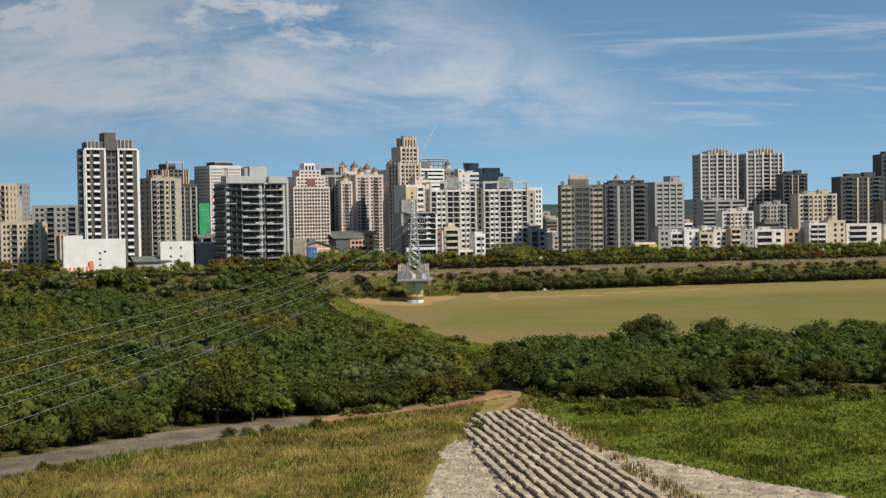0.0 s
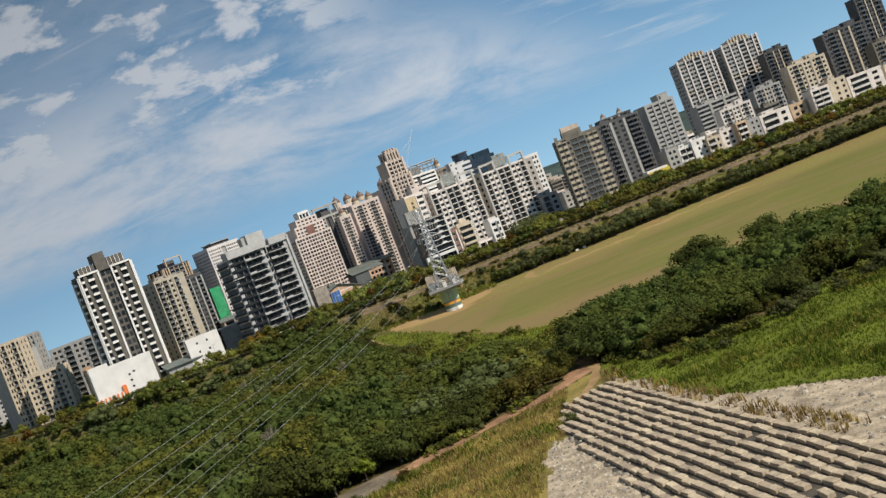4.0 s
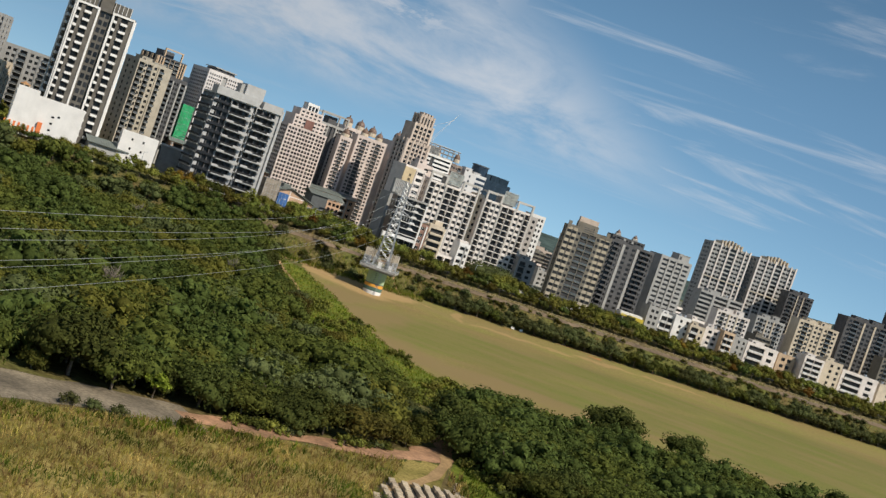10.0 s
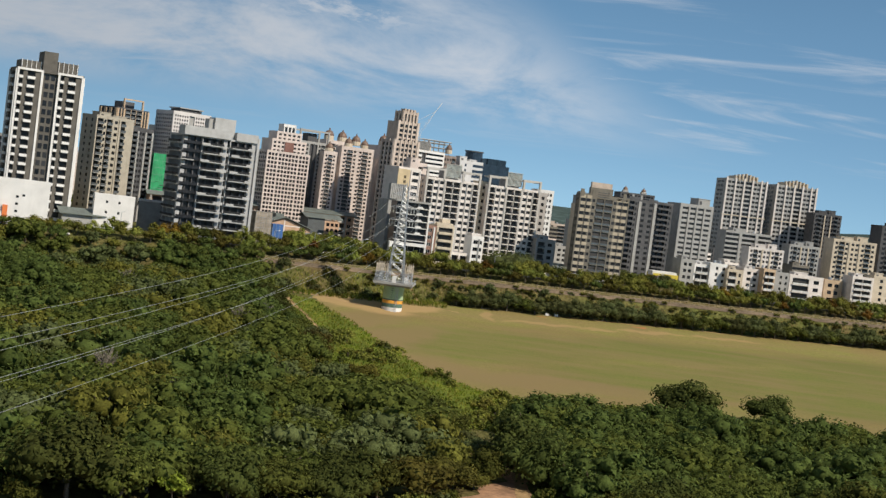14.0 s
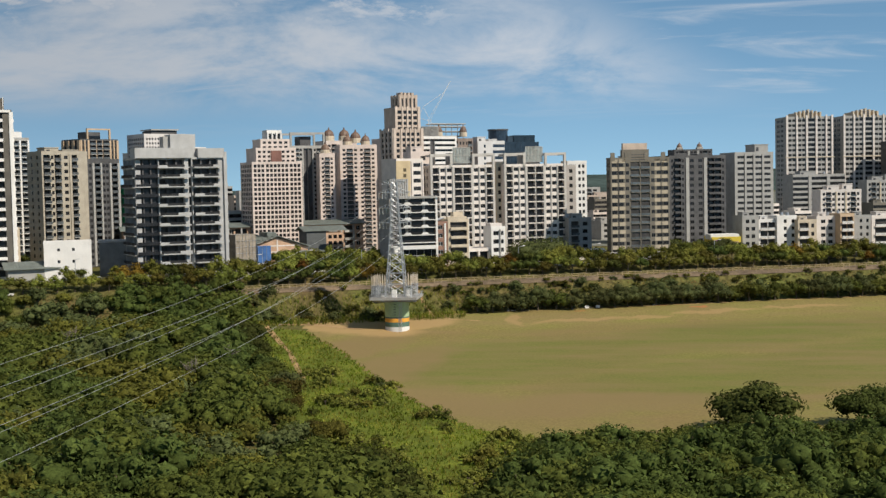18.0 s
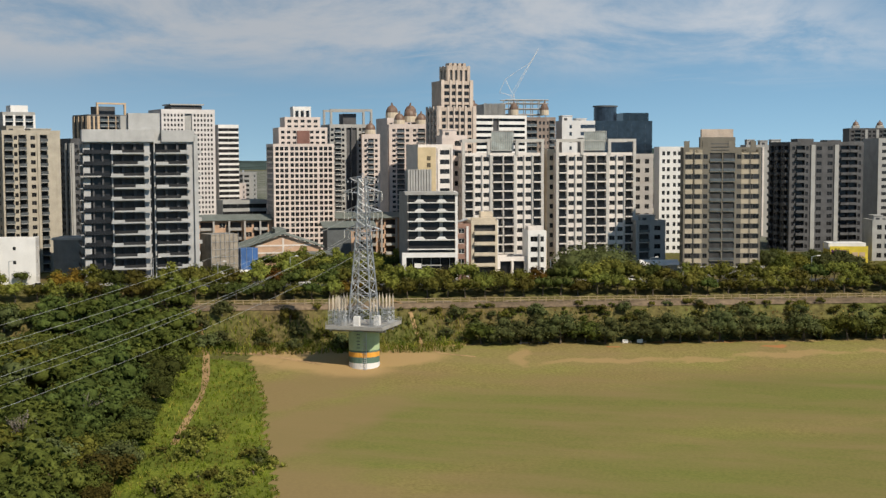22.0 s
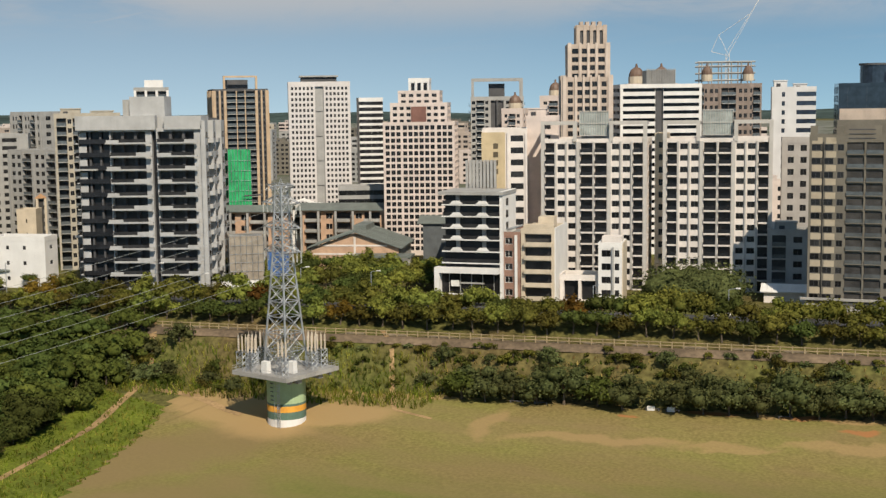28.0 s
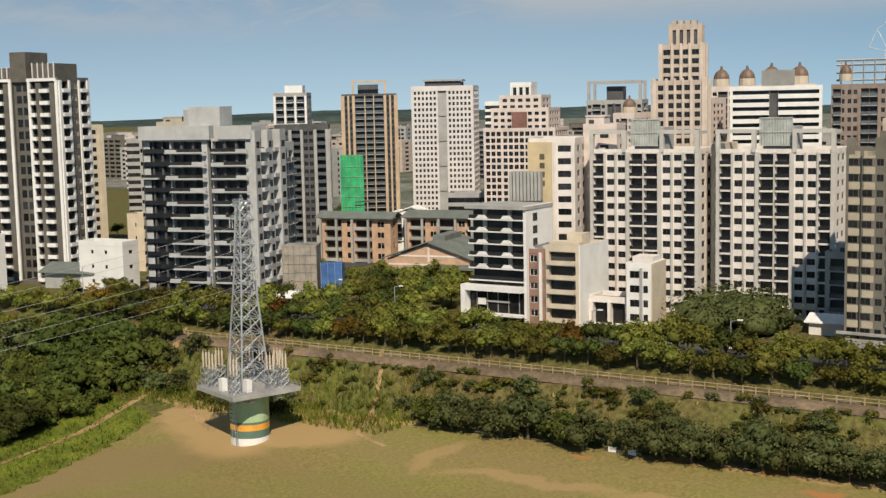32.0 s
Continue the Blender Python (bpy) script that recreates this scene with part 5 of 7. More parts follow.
for j in range(6):
    for i in range(NA):
        n = j * (NA + 1) + i
        b.f.append((n, n + NA + 1, n + NA + 2, n + 1)[::-1])
        b.m.append(0)
tagged(new("hills", b.mesh("hills", HILLM)), label="distant wooded hills beyond the city, haze painted into their colour", category="hill", kind="structure")


# ---------------------------------------------------------------- vegetation
def leafmat(name, col, rand=0.3, island=0.35, second=None):
    m = mat(name, col, rough=0.8, var=0.25, scale=0.12, fine=2.6, rand=rand, island=island, spec=0.06, second=second, bump=0.5)
    nt = m.node_tree
    bs = nt.nodes["Principled BSDF"]
    end = [n for n in nt.nodes if n.type == "OUTPUT_MATERIAL"][0]
    thin = nt.nodes.new("ShaderNodeBsdfTranslucent")
    nt.links.new(bs.inputs["Base Color"].links[0].from_socket, thin.inputs["Color"])
    both = nt.nodes.new("ShaderNodeMixShader")
    both.inputs[0].default_value = 0.32
    nt.links.new(bs.outputs[0], both.inputs[1])
    nt.links.new(thin.outputs[0], both.inputs[2])
    nt.links.new(both.outputs[0], end.inputs["Surface"])
    return m


LEAF_F = leafmat("forest_leaves", (0.078, 0.082, 0.017), second=(0.052, 0.062, 0.014))
LEAF_O = leafmat("olive_leaves", (0.100, 0.090, 0.018), second=(0.076, 0.071, 0.017))
LEAF_D = leafmat("dark_leaves", (0.066, 0.080, 0.020), second=(0.050, 0.064, 0.016))
LEAF_Y = leafmat("street_tree_leaves", (0.168, 0.165, 0.032), second=(0.112, 0.125, 0.028))
LEAF_R = leafmat("rusty_leaves", (0.163, 0.095, 0.018))
LEAF_L = leafmat("lime_leaves", (0.212, 0.238, 0.030))
LEAF_G = leafmat("grey_green_leaves", (0.083, 0.092, 0.034), second=(0.068, 0.076, 0.027))
BARK = mat("bark", (0.13, 0.10, 0.07), var=0.25, scale=2.0)
DEAD = mat("bare_grey_twigs", (0.22, 0.19, 0.15), var=0.2, scale=1.0)


def crown_mesh(seed, r, hh, blobs, n, size, m, flat=0.85, spread=0.74):
    """A crown of many leaf sprays over uneven lumps; its foot is at z = 0."""
    rng = random.Random(seed)
    b = MB()
    cs = []
    for i in range(blobs):
        a, q = i * 2.4 + rng.uniform(-0.5, 0.5), math.sqrt((i + 0.5) / blobs) * spread
        cs.append((r * q * math.cos(a), r * q * math.sin(a), hh * rng.uniform(0.36, 0.72) * (1 - 0.66 * q * q), r * rng.uniform(0.34, 0.5)))
    ball = bmesh.new()
    bmesh.ops.create_icosphere(ball, subdivisions=1, radius=1.0)
    pts, tris = [v.co.copy() for v in ball.verts], [tuple(v.index for v in f.verts) for f in ball.faces]
    ball.free()
    for x, y, z, q in cs:
        k = len(b.v)
        for c in pts:
            e = q * rng.uniform(0.50, 0.74)
            b.v.append((c.x * e + x, c.y * e + y, c.z * e * flat + z))
        b.f += [tuple(k + i for i in t) for t in tris]
        b.m += [0] * len(tris)
    core = len(b.f)
    for i in range(n):
        x, y, z, q = cs[i % blobs]
        d = Vector((rng.gauss(0, 1), rng.gauss(0, 1), rng.gauss(0.3, 0.9))).normalized()
        p = Vector((x, y, z)) + Vector((d.x, d.y, d.z * flat)) * q * rng.uniform(0.74, 1.14)
        up = (d + Vector((rng.gauss(0, 0.38), rng.gauss(0, 0.38), rng.gauss(0.25, 0.38)))).normalized()
        s = up.orthogonal().normalized()
        s.rotate(Matrix.Rotation(rng.uniform(0, 6.28), 3, up))
        t = up.cross(s)
        k = size * rng.uniform(0.65, 1.45)
        if n > 1100:
            b.face([p - s * k, p - t * k * 0.65 - up * k * 0.25, p + s * k, p + t * k * 0.65 - up * k * 0.25])
        else:
            b.face([p - s * k - up * k * 0.2, p + s * k - up * k * 0.2, p + t * k * 1.3])
    me = b.mesh("crown", m)
    me.polygons.foreach_set("use_smooth", [i < core for i in range(len(b.f))])
    return me


def trunk_mesh(seed, h, r):
    rng = random.Random(seed)
    b = MB()
    p = Vector((0, 0, -0.6))
    for i in range(3):
        q = p + Vector((rng.uniform(-0.2, 0.2), rng.uniform(-0.2, 0.2), h * 0.16))
        b.bar(p, q, r * (1 - 0.22 * i), sides=6)
        p = q
    for i in range(5):
        a = i * 1.3 + rng.random()
        b.bar(p - Vector((0, 0, rng.uniform(0, 0.2 * h))), p + Vector((math.cos(a), math.sin(a), 0.7)) * h * 0.12, r * 0.35, sides=5)
    return b.mesh("trunk", BARK)


def joined(name, items, label, category, kind="stuff"):
    """One mesh out of many placed copies of meshes, quickly."""
    vs, loops, sizes, mi, mats, soft = [], [], [], [], [], []
    base = 0
    cache = {}
    for me, m in items:
        if me.name not in cache:
            co = np.empty(len(me.vertices) * 3, np.float32)
            me.vertices.foreach_get("co", co)
            lv = np.empty(len(me.loops), np.int32)
            me.loops.foreach_get("vertex_index", lv)
            lt_ = np.empty(len(me.polygons), np.int32)
            me.polygons.foreach_get("loop_total", lt_)
            pm = np.empty(len(me.polygons), np.int32)
            me.polygons.foreach_get("material_index", pm)
            remap = []
            for q in me.materials:
                if q not in mats:
                    mats.append(q)
                remap.append(mats.index(q))
            sm = np.empty(len(me.polygons), bool)
            me.polygons.foreach_get("use_smooth", sm)
            cache[me.name] = (co.reshape(-1, 3), lv, lt_, np.array(remap)[pm], sm)
        co, lv, lt_, pm, sm = cache[me.name]
        soft.append(sm)
        mm = np.array(m)
        vs.append(co @ mm[:3, :3].T + mm[:3, 3])
        loops.append(lv + base)
        sizes.append(lt_)
        mi.append(pm)
        base += len(co)
    v, l, s, k = np.concatenate(vs), np.concatenate(loops), np.concatenate(sizes), np.concatenate(mi)
    me = bpy.data.meshes.new(name)
    me.vertices.add(len(v))
    me.vertices.foreach_set("co", v.astype(np.float32).ravel())
    me.loops.add(len(l))
    me.loops.foreach_set("vertex_index", l.astype(np.int32))
    me.polygons.add(len(s))
    me.polygons.foreach_set("loop_start", np.concatenate([[0], np.cumsum(s)[:-1]]).astype(np.int32))
    for q in mats:
        me.materials.append(q)
    me.polygons.foreach_set("material_index", k.astype(np.int32))
    me.polygons.foreach_set("use_smooth", np.concatenate(soft))
    me.update(calc_edges=True)
    return tagged(new(name, me), label=label, category=category, kind=kind)


class Species:
    """A kind of tree: a few crowns and trunks, planted as separate trees that share their meshes."""

    def __init__(self, name, label, category, group, shapes, seed, lift=0.16):
        self.name, self.label, self.category, self.group = name, label, category, group
        self.rng = random.Random(seed)
        self.made = []
        self.lift = lift
        for n, (r, h, m, blobs, leaves, size) in enumerate(shapes):
            self.made.append((trunk_mesh(seed + n, h, 0.14 + 0.012 * h), crown_mesh(seed * 7 + n, r, h, blobs, leaves, size, m), h))

    def at(self, x, y, s, k=None, sink=0.0):
        r = self.rng
        t, c, h = self.made[r.randrange(len(self.made)) if k is None else k]
        return t, c, h, pose(x, y, ground_z(x, y) - sink, 0, 0, r.uniform(0, 360)) @ Matrix.Diagonal((s * r.uniform(0.92, 1.1), s * r.uniform(0.92, 1.1), s * r.uniform(0.88, 1.1), 1))

    def plant(self, x, y, s=1.0, k=None, label=""):
        t, c, h, m = self.at(x, y, s, k)
        ob = new(self.name, t)
        ob.matrix_basis = m
        tagged(ob, label or self.label, self.category, self.group)
        part("crown", c, ob, m=pose(0, 0, h * self.lift))
        return ob

    def items(self, x, y, s=1.0, k=None):
        t, c, h, m = self.at(x, y, s, k)
        return [(t, m), (c, m @ pose(0, 0, h * self.lift))]


WOOD = Species("tree", "dense green broadleaf tree of the riverside wood", "tree", "riverside wood",
               [(5.6, 10.2, LEAF_F, 18, 1900, 0.29), (4.8, 9.0, LEAF_O, 16, 1600, 0.28), (6.0, 10.6, LEAF_D, 19, 2100, 0.29), (4.4, 8.4, LEAF_F, 14, 1400, 0.28), (5.2, 9.4, LEAF_G, 16, 1700, 0.28)], 11, 0.0)
CANOPY = Species("tree", "", "tree", "", [(6.0, 9.4, LEAF_F, 15, 560, 0.40), (5.2, 8.6, LEAF_O, 13, 480, 0.38), (6.4, 10.2, LEAF_D, 16, 600, 0.40), (5.4, 8.8, LEAF_F, 13, 490, 0.38), (5.0, 8.0, LEAF_G, 13, 470, 0.37)], 31, -0.06)
SCRUBS = Species("bush", "", "bush", "", [(2.6, 3.2, LEAF_O, 5, 120, 0.34), (2.2, 2.6, LEAF_F, 4, 100, 0.32), (2.9, 3.4, LEAF_Y, 5, 130, 0.34), (2.4, 2.8, LEAF_G, 4, 110, 0.32)], 37, -0.1)
STREET = Species("street_tree", "round yellowish green street tree along the levee road", "tree", "street trees", [(4.0, 7.4, LEAF_Y, 9, 576, 0.29), (4.4, 7.8, LEAF_Y, 10, 630, 0.29), (3.6, 6.8, LEAF_O, 9, 540, 0.29), (3.8, 7.0, LEAF_D, 9, 558, 0.29), (3.4, 6.2, LEAF_R, 8, 468, 0.28)], 51, 0.12)
SHADE = Species("shade_tree", "dense dark green tree at the field's edge", "tree", "trees at the field", [(4.4, 7.2, LEAF_G, 11, 956, 0.26), (4.0, 6.8, LEAF_F, 10, 871, 0.26), (4.8, 7.6, LEAF_G, 12, 1020, 0.26)], 71, 0.06)
SHRUB = Species("bush", "olive green bush on the levee bank", "bush", "bank bushes", [(2.2, 3.2, LEAF_O, 6, 375, 0.20), (2.6, 3.4, LEAF_G, 7, 425, 0.20), (1.9, 2.6, LEAF_F, 6, 325, 0.18)], 91, -0.04)

vr = random.Random(17)


def wood_edge(y):
    """The right-hand edge of the wood on the left bank."""
    pts = [(150, 36), (272, 38), (300, 37), (330, 29), (350, 19), (372, 8), (400, -6), (430, -19), (460, -30), (490, -42), (520, -54), (556, -69), (600, -78)]
    for (y0, x0), (y1, x1) in zip(pts, pts[1:]):
        if y < y1:
            return x0 + (x1 - x0) * (y - y0) / (y1 - y0)
    return -78


def wood_front(x):
    """The near edge of the wood, beside the old road."""
    pts = [(-140, 70), (-75, 160), (-51, 188), (-40, 206), (-22, 221), (0, 239), (18, 253), (34, 271), (42, 284), (47, 277), (57, 257), (80, 255), (99, 272), (120, 275), (150, 286), (220, 330), (400, 450)]
    for (x0, y0), (x1, y1) in zip(pts, pts[1:]):
        if x < x1:
            return y0 + (y1 - y0) * (x - x0) / (x1 - x0)
    return 450


def scatter(n, box, ok, gap):
    """Random places in a box that pass a test and keep a distance."""
    out, grid = [], {}
    for _ in range(n):
        x, y = vr.uniform(box[0], box[1]), vr.uniform(box[2], box[3])
        if not ok(x, y):
            continue
        g = (int(x / gap), int(y / gap))
        if any(math.hypot(x - a, y - c) < gap for i in (-1, 0, 1) for j in (-1, 0, 1) for a, c in grid.get((g[0] + i, g[1] + j), ())):
            continue
        grid.setdefault(g, []).append((x, y))
        out.append((x, y))
    return out


def in_wood(x, y):
    if x < -0.48 * y - 4:
        return False
    return x < wood_edge(y) - 3 and y > wood_front(x) + (5 if x < -8 else 1) + 5 * noise.noise((x * 0.05, 2.0, 0)) and y < crest(x) - (5 if x < -70 else 13)


def in_grove(x, y):
    return x > 40 and wood_front(x) + 3 + 7 * noise.noise((x * 0.06, 7.0, 0)) < y < near_edge(x) - 6 and x < 90 + 0.36 * y


def kind_at(x, y):
    """Which sort of tree grows there: the wood changes in patches."""
    v = noise.noise((x * 0.028, y * 0.028, 5)) + vr.uniform(-0.22, 0.22)
    return 2 if v < -0.22 else 0 if v < 0.0 else 3 if v < 0.12 else 1 if v < 0.32 else 4


far_items = []
for x, y in scatter(15000, (-290, 40, 150, 600), in_wood, 5.4):
    s = vr.choice((0.6, 0.72, 0.85, 0.95, 1.1, 1.3, 1.5)) * (1.0 + 0.3 * noise.noise((x * 0.035, y * 0.035, 9)))
    rim = wood_edge(y) - x
    if y < 500 and rim < 14:
        s *= 0.55 + 0.45 * rim / 14
    if y < wood_front(x) + 12 or (rim < 8 and y < 520):
        WOOD.plant(x, y, s, kind_at(x, y))
    else:
        far_items += CANOPY.items(x, y, s, kind_at(x, y))
for x, y in scatter(2500, (-270, -62, 470, 600), lambda x, y: crest(x) - 20 < y < crest(x) - 1.5 and x > -0.48 * y - 4 and (x < -72 or y < crest(x) - 16), 4.2):
    far_items += CANOPY.items(x, y, vr.uniform(0.5, 0.8), kind_at(x, y))
for x, y in scatter(8000, (40, 250, 250, 470), in_grove, 5.0):
    s = vr.choice((0.55, 0.7, 0.85, 1.0, 1.15, 1.3)) * (1.0 + 0.35 * noise.noise((x * 0.05, y * 0.05, 12)))
    rim = near_edge(x) - y
    if rim < 36:
        s *= 0.36 + 0.6 * rim / 36
    if y < wood_front(x) + 10:
        WOOD.plant(x, y, s, vr.choice((0, 2, 2, 3)))
    else:
        far_items += CANOPY.items(x, y, s, vr.choice((0, 2, 2, 3)))
joined("woodland", far_items, "closed canopy of the riverside wood", "wood")
low = []
for x, y in scatter(5000, (-50, 130, 340, 480), lambda x, y: near_edge(x) - 16 < y < near_edge(x) - 0.5 and x > wood_edge(y) - 2 and (x > 46 or noise.noise((x * 0.07, y * 0.07, 8)) > 0.22), 2.3):
    low += SCRUBS.items(x, y, vr.uniform(0.5, 1.0))
for x, y in scatter(1700, (-50, 40, 340, 500), lambda x, y: wood_edge(y) - 3 < x and y < near_edge(x) - 1.0 - 3 * noise.noise((x * 0.1, y * 0.1, 2)) and (x > 30 or noise.noise((x * 0.06, y * 0.06, 8)) > 0.18), 2.4):
    low += SCRUBS.items(x, y, vr.uniform(0.5, 1.05), vr.choice((0, 1, 2, 2)))
for i in range(230):
    x = -70 + i * 1.05 + vr.uniform(-1, 1)
    if (-6 < x < 30 or x > 46) and noise.noise((x * 0.09, 1.0, 4)) > -0.1:
        low += SCRUBS.items(x, wood_front(x) - 3.0 + vr.uniform(-2.5, 2.5), vr.uniform(0.5, 1.0))
bank = []
for x, y in scatter(4200, (-40, 250, 560, 690), lambda x, y: crest(x) - 14.5 < y < crest(x) - 3.4 and noise.noise((x * 0.11, y * 0.2, 6)) > -0.3, 2.2):
    bank += SCRUBS.items(x, y, vr.uniform(0.35, 0.8), vr.choice((0, 0, 1, 3)))
joined("bank_scrub", bank, "low scrub scattered over the levee bank", "bushes")
joined("undergrowth", low, "low mixed bushes along the field's edge", "bushes")
WOOD.plant(89, 407, 1.6, 2, "large dark round tree standing above the grove")
WOOD.plant(114, 414, 1.25, 2, "dark round tree standing above the grove")
WOOD.plant(168, 418, 1.1, 2, "dark round tree standing above the grove")
LIME = Species("young_tree", "bright lime green young tree in the wood", "tree", "", [(3.0, 6.6, LEAF_L, 8, 420, 0.4)], 131)
for x, y in ((-50, 410), (-15, 232), (117, 285), (-80, 485)):
    LIME.plant(x, y, 1.0)
b = MB()
tr = random.Random(4)
for i in range(46):
    a, e = tr.uniform(0, 6.28), tr.uniform(0.6, 1.4)
    p = Vector((0, 0, tr.uniform(1, 4)))
    q = p + Vector((math.cos(a) * math.cos(e), math.sin(a) * math.cos(e), math.sin(e))) * tr.uniform(2.5, 4.5)
    b.bar(p, q, 0.07)
    for k in range(3):
        b.bar(p.lerp(q, 0.5 + 0.15 * k), q + Vector((tr.uniform(-1, 1), tr.uniform(-1, 1), tr.uniform(0, 1))), 0.035)
b.bar((0, 0, -0.5), (0, 0, 4.5), 0.16, sides=6)
bare = b.mesh("bare_tree", DEAD)
for x, y in ((-34, 300), (-56, 455), (-52, 472), (-60, 330), (-110, 500)):
    ob = tagged(new("bare_tree", bare), "leafless grey tree among the green crowns", "tree", "leafless trees")
    ob.matrix_basis = pose(x, y, ground_z(x, y), 0, 0, x * 7) @ Matrix.Scale(1.1, 4)

# trees at the far side of the field, in groups
for x0, x1 in ((10, 46), (54, 92), (98, 106), (110, 124), (130, 152), (156, 191), (195, 262)):
    x = x0
    while x <= x1:
        SHADE.plant(x + vr.uniform(-0.8, 0.8), crest(x) - 16.5 + vr.uniform(-1.5, 1.5), vr.uniform(1.1, 1.4))
        x += vr.uniform(4.8, 6.0)
# street trees in two rows behind the levee fence
x = -235
while x < 300:
    STREET.plant(x, crest(x) + 5.2 + vr.uniform(-0.8, 0.8), vr.uniform(0.9, 1.1), 4 if vr.random() < 0.07 else vr.choice((0, 1, 2, 3)))
    if x > -120:
        STREET.plant(x + 3, crest(x) + 12 + vr.uniform(-1, 1), vr.uniform(1.05, 1.3), 4 if vr.random() < 0.05 else vr.choice((0, 1, 2, 3)))
    x += vr.uniform(4.9, 6.0)
for x, y in scatter(600, (-95, -38, 596, 655), lambda x, y: y > crest(x) + 24 and y < 668 + 0.3 * x and not (-90 < x < -68 and y > 600 and y < 632), 6.5):
    STREET.plant(x, y, vr.uniform(0.95, 1.2), vr.choice((0, 1, 3, 3)), "broad green tree in the grounds before the school")
for x, y in scatter(500, (-240, -118, 540, 640), lambda x, y: y > crest(x) + 20 and not (-200 < x < -138 and 536 < y < 640) and not (-142 < x < -108 and 574 < y < 610), 7.0):
    STREET.plant(x, y, vr.uniform(0.7, 0.95), vr.choice((0, 1, 3, 2)), "street tree among the buildings")
for x, y in scatter(300, (-310, -200, 640, 760), lambda x, y: not (-290 < x < -205 and 632 < y < 690), 8.0):
    STREET.plant(x, y, vr.uniform(0.8, 1.1), vr.choice((0, 1, 3, 3)), "green tree between the city blocks")
BIG = Species("banyan_tree", "low wide grey green banyan before the white blocks", "tree", "", [(11.0, 8.5, LEAF_G, 30, 4200, 0.30)], 151, -0.05)
BIG.plant(29, 652, 1.3)
WOOD.plant(90, 672, 0.95, 3, "green tree between the apartment blocks")
for x, y in ((99, 690), (104, 684), (109, 695), (114, 690), (96, 700), (104, 706), (86, 684), (91, 690), (88, 697), (93, 708), (100, 714), (110, 712), (80, 690), (84, 704)):
    WOOD.plant(x, y, vr.uniform(0.7, 0.95), None, "green tree in the lane beyond the brown block")
WOOD.plant(95, 679, 0.9, 1, "green tree between the apartment blocks")
# bushes over the bank
for i in range(150):
    x = -30 + 270 * vr.random()
    if x < 6 and vr.random() < 0.5:
        continue
    SHRUB.plant(x, crest(x) - vr.choice((5.5, 6.5, 8, 9.5, 11)), vr.uniform(0.7, 1.15))
for i in range(26):
    x = -72 + 50 * vr.random()
    SHRUB.plant(x, crest(x) - vr.uniform(4, 22), vr.uniform(0.9, 1.6))
for i in range(22):
    x = 58 + i * 4.2 + vr.uniform(-2, 2)
    SHRUB.plant(x, wood_front(x) - vr.uniform(5, 26), vr.uniform(0.8, 1.6), None, "dark bush in the river meadow")
for x, y in ((-22, 205), (-18, 207), (-14, 209), (-45, 172), (-50, 166), (-4, 218), (35, 214)):
    SHRUB.plant(x, y, vr.uniform(0.6, 1.0), None, "bush in the dry bank grass")


# ---------------------------------------------------------------- grass
def grass(name, pts, lo, hi, wid, mats, label, blades=5, lean=0.45):
    """Tufts of bent blades at the given places, in one mesh."""
    r = np.random.default_rng(len(pts))
    n = len(pts) * blades
    base = np.repeat(np.array([(x, y, ground_z(x, y) - 0.05) for x, y in pts]), blades, 0)
    base[:, :2] += r.normal(0, 0.22, (n, 2))
    a = r.uniform(0, 6.283, n)
    h = r.uniform(lo, hi, n)
    k = r.normal(0, lean, (n, 2)) * h[:, None]
    wv = np.stack([np.cos(a), np.sin(a), 0 * a], 1) * wid * r.uniform(0.6, 1.4, n)[:, None]
    mid = base + np.c_[k * 0.35, h * 0.6]
    tip = base + np.c_[k, h]
    v = np.stack([base - wv, base + wv, mid + wv * 0.8, mid - wv * 0.8, tip], 1).reshape(-1, 3)
    i = np.arange(n) * 5
    f = [(q, q + 1, q + 2, q + 3) for q in i.tolist()] + [(q + 3, q + 2, q + 4) for q in i.tolist()]
    me = bpy.data.meshes.new(name)
    me.from_pydata(v.tolist(), [], f)
    for m in mats:
        me.materials.append(m)
    pick = np.array([int(max(0, min(0.999, 0.5 + 0.9 * noise.noise((x * 0.09, y * 0.09, 4)) + q)) * len(mats)) for (x, y), q in zip(pts, r.normal(0, 0.2, len(pts)).tolist())]).repeat(blades)
    me.polygons.foreach_set("material_index", np.r_[pick, pick].astype(np.int32))
    me.update()
    return tagged(new(name, me), label=label, category="grass", kind="stuff")


STRAW = leafmat("straw_grass", (0.400, 0.297, 0.100), 0, 0.35)
STRAW2 = leafmat("olive_straw_grass", (0.289, 0.245, 0.058), 0, 0.35)
GREEN = leafmat("fresh_grass", (0.137, 0.175, 0.017), 0, 0.35)
GREEN2 = leafmat("deep_green_grass", (0.085, 0.120, 0.016), 0, 0.35)
REED = leafmat("yellow_green_reed", (0.25, 0.235, 0.045), 0, 0.35)
BROWN = leafmat("brown_dry_tussock", (0.241, 0.157, 0.064), 0, 0.35)


def road_y(x):
    """The near side of the old road by the wood."""
    return wood_front(x) - (21 - 9 * smooth((x + 26) / 25)) + 2.5 * noise.noise((x * 0.12, 3.0, 6))


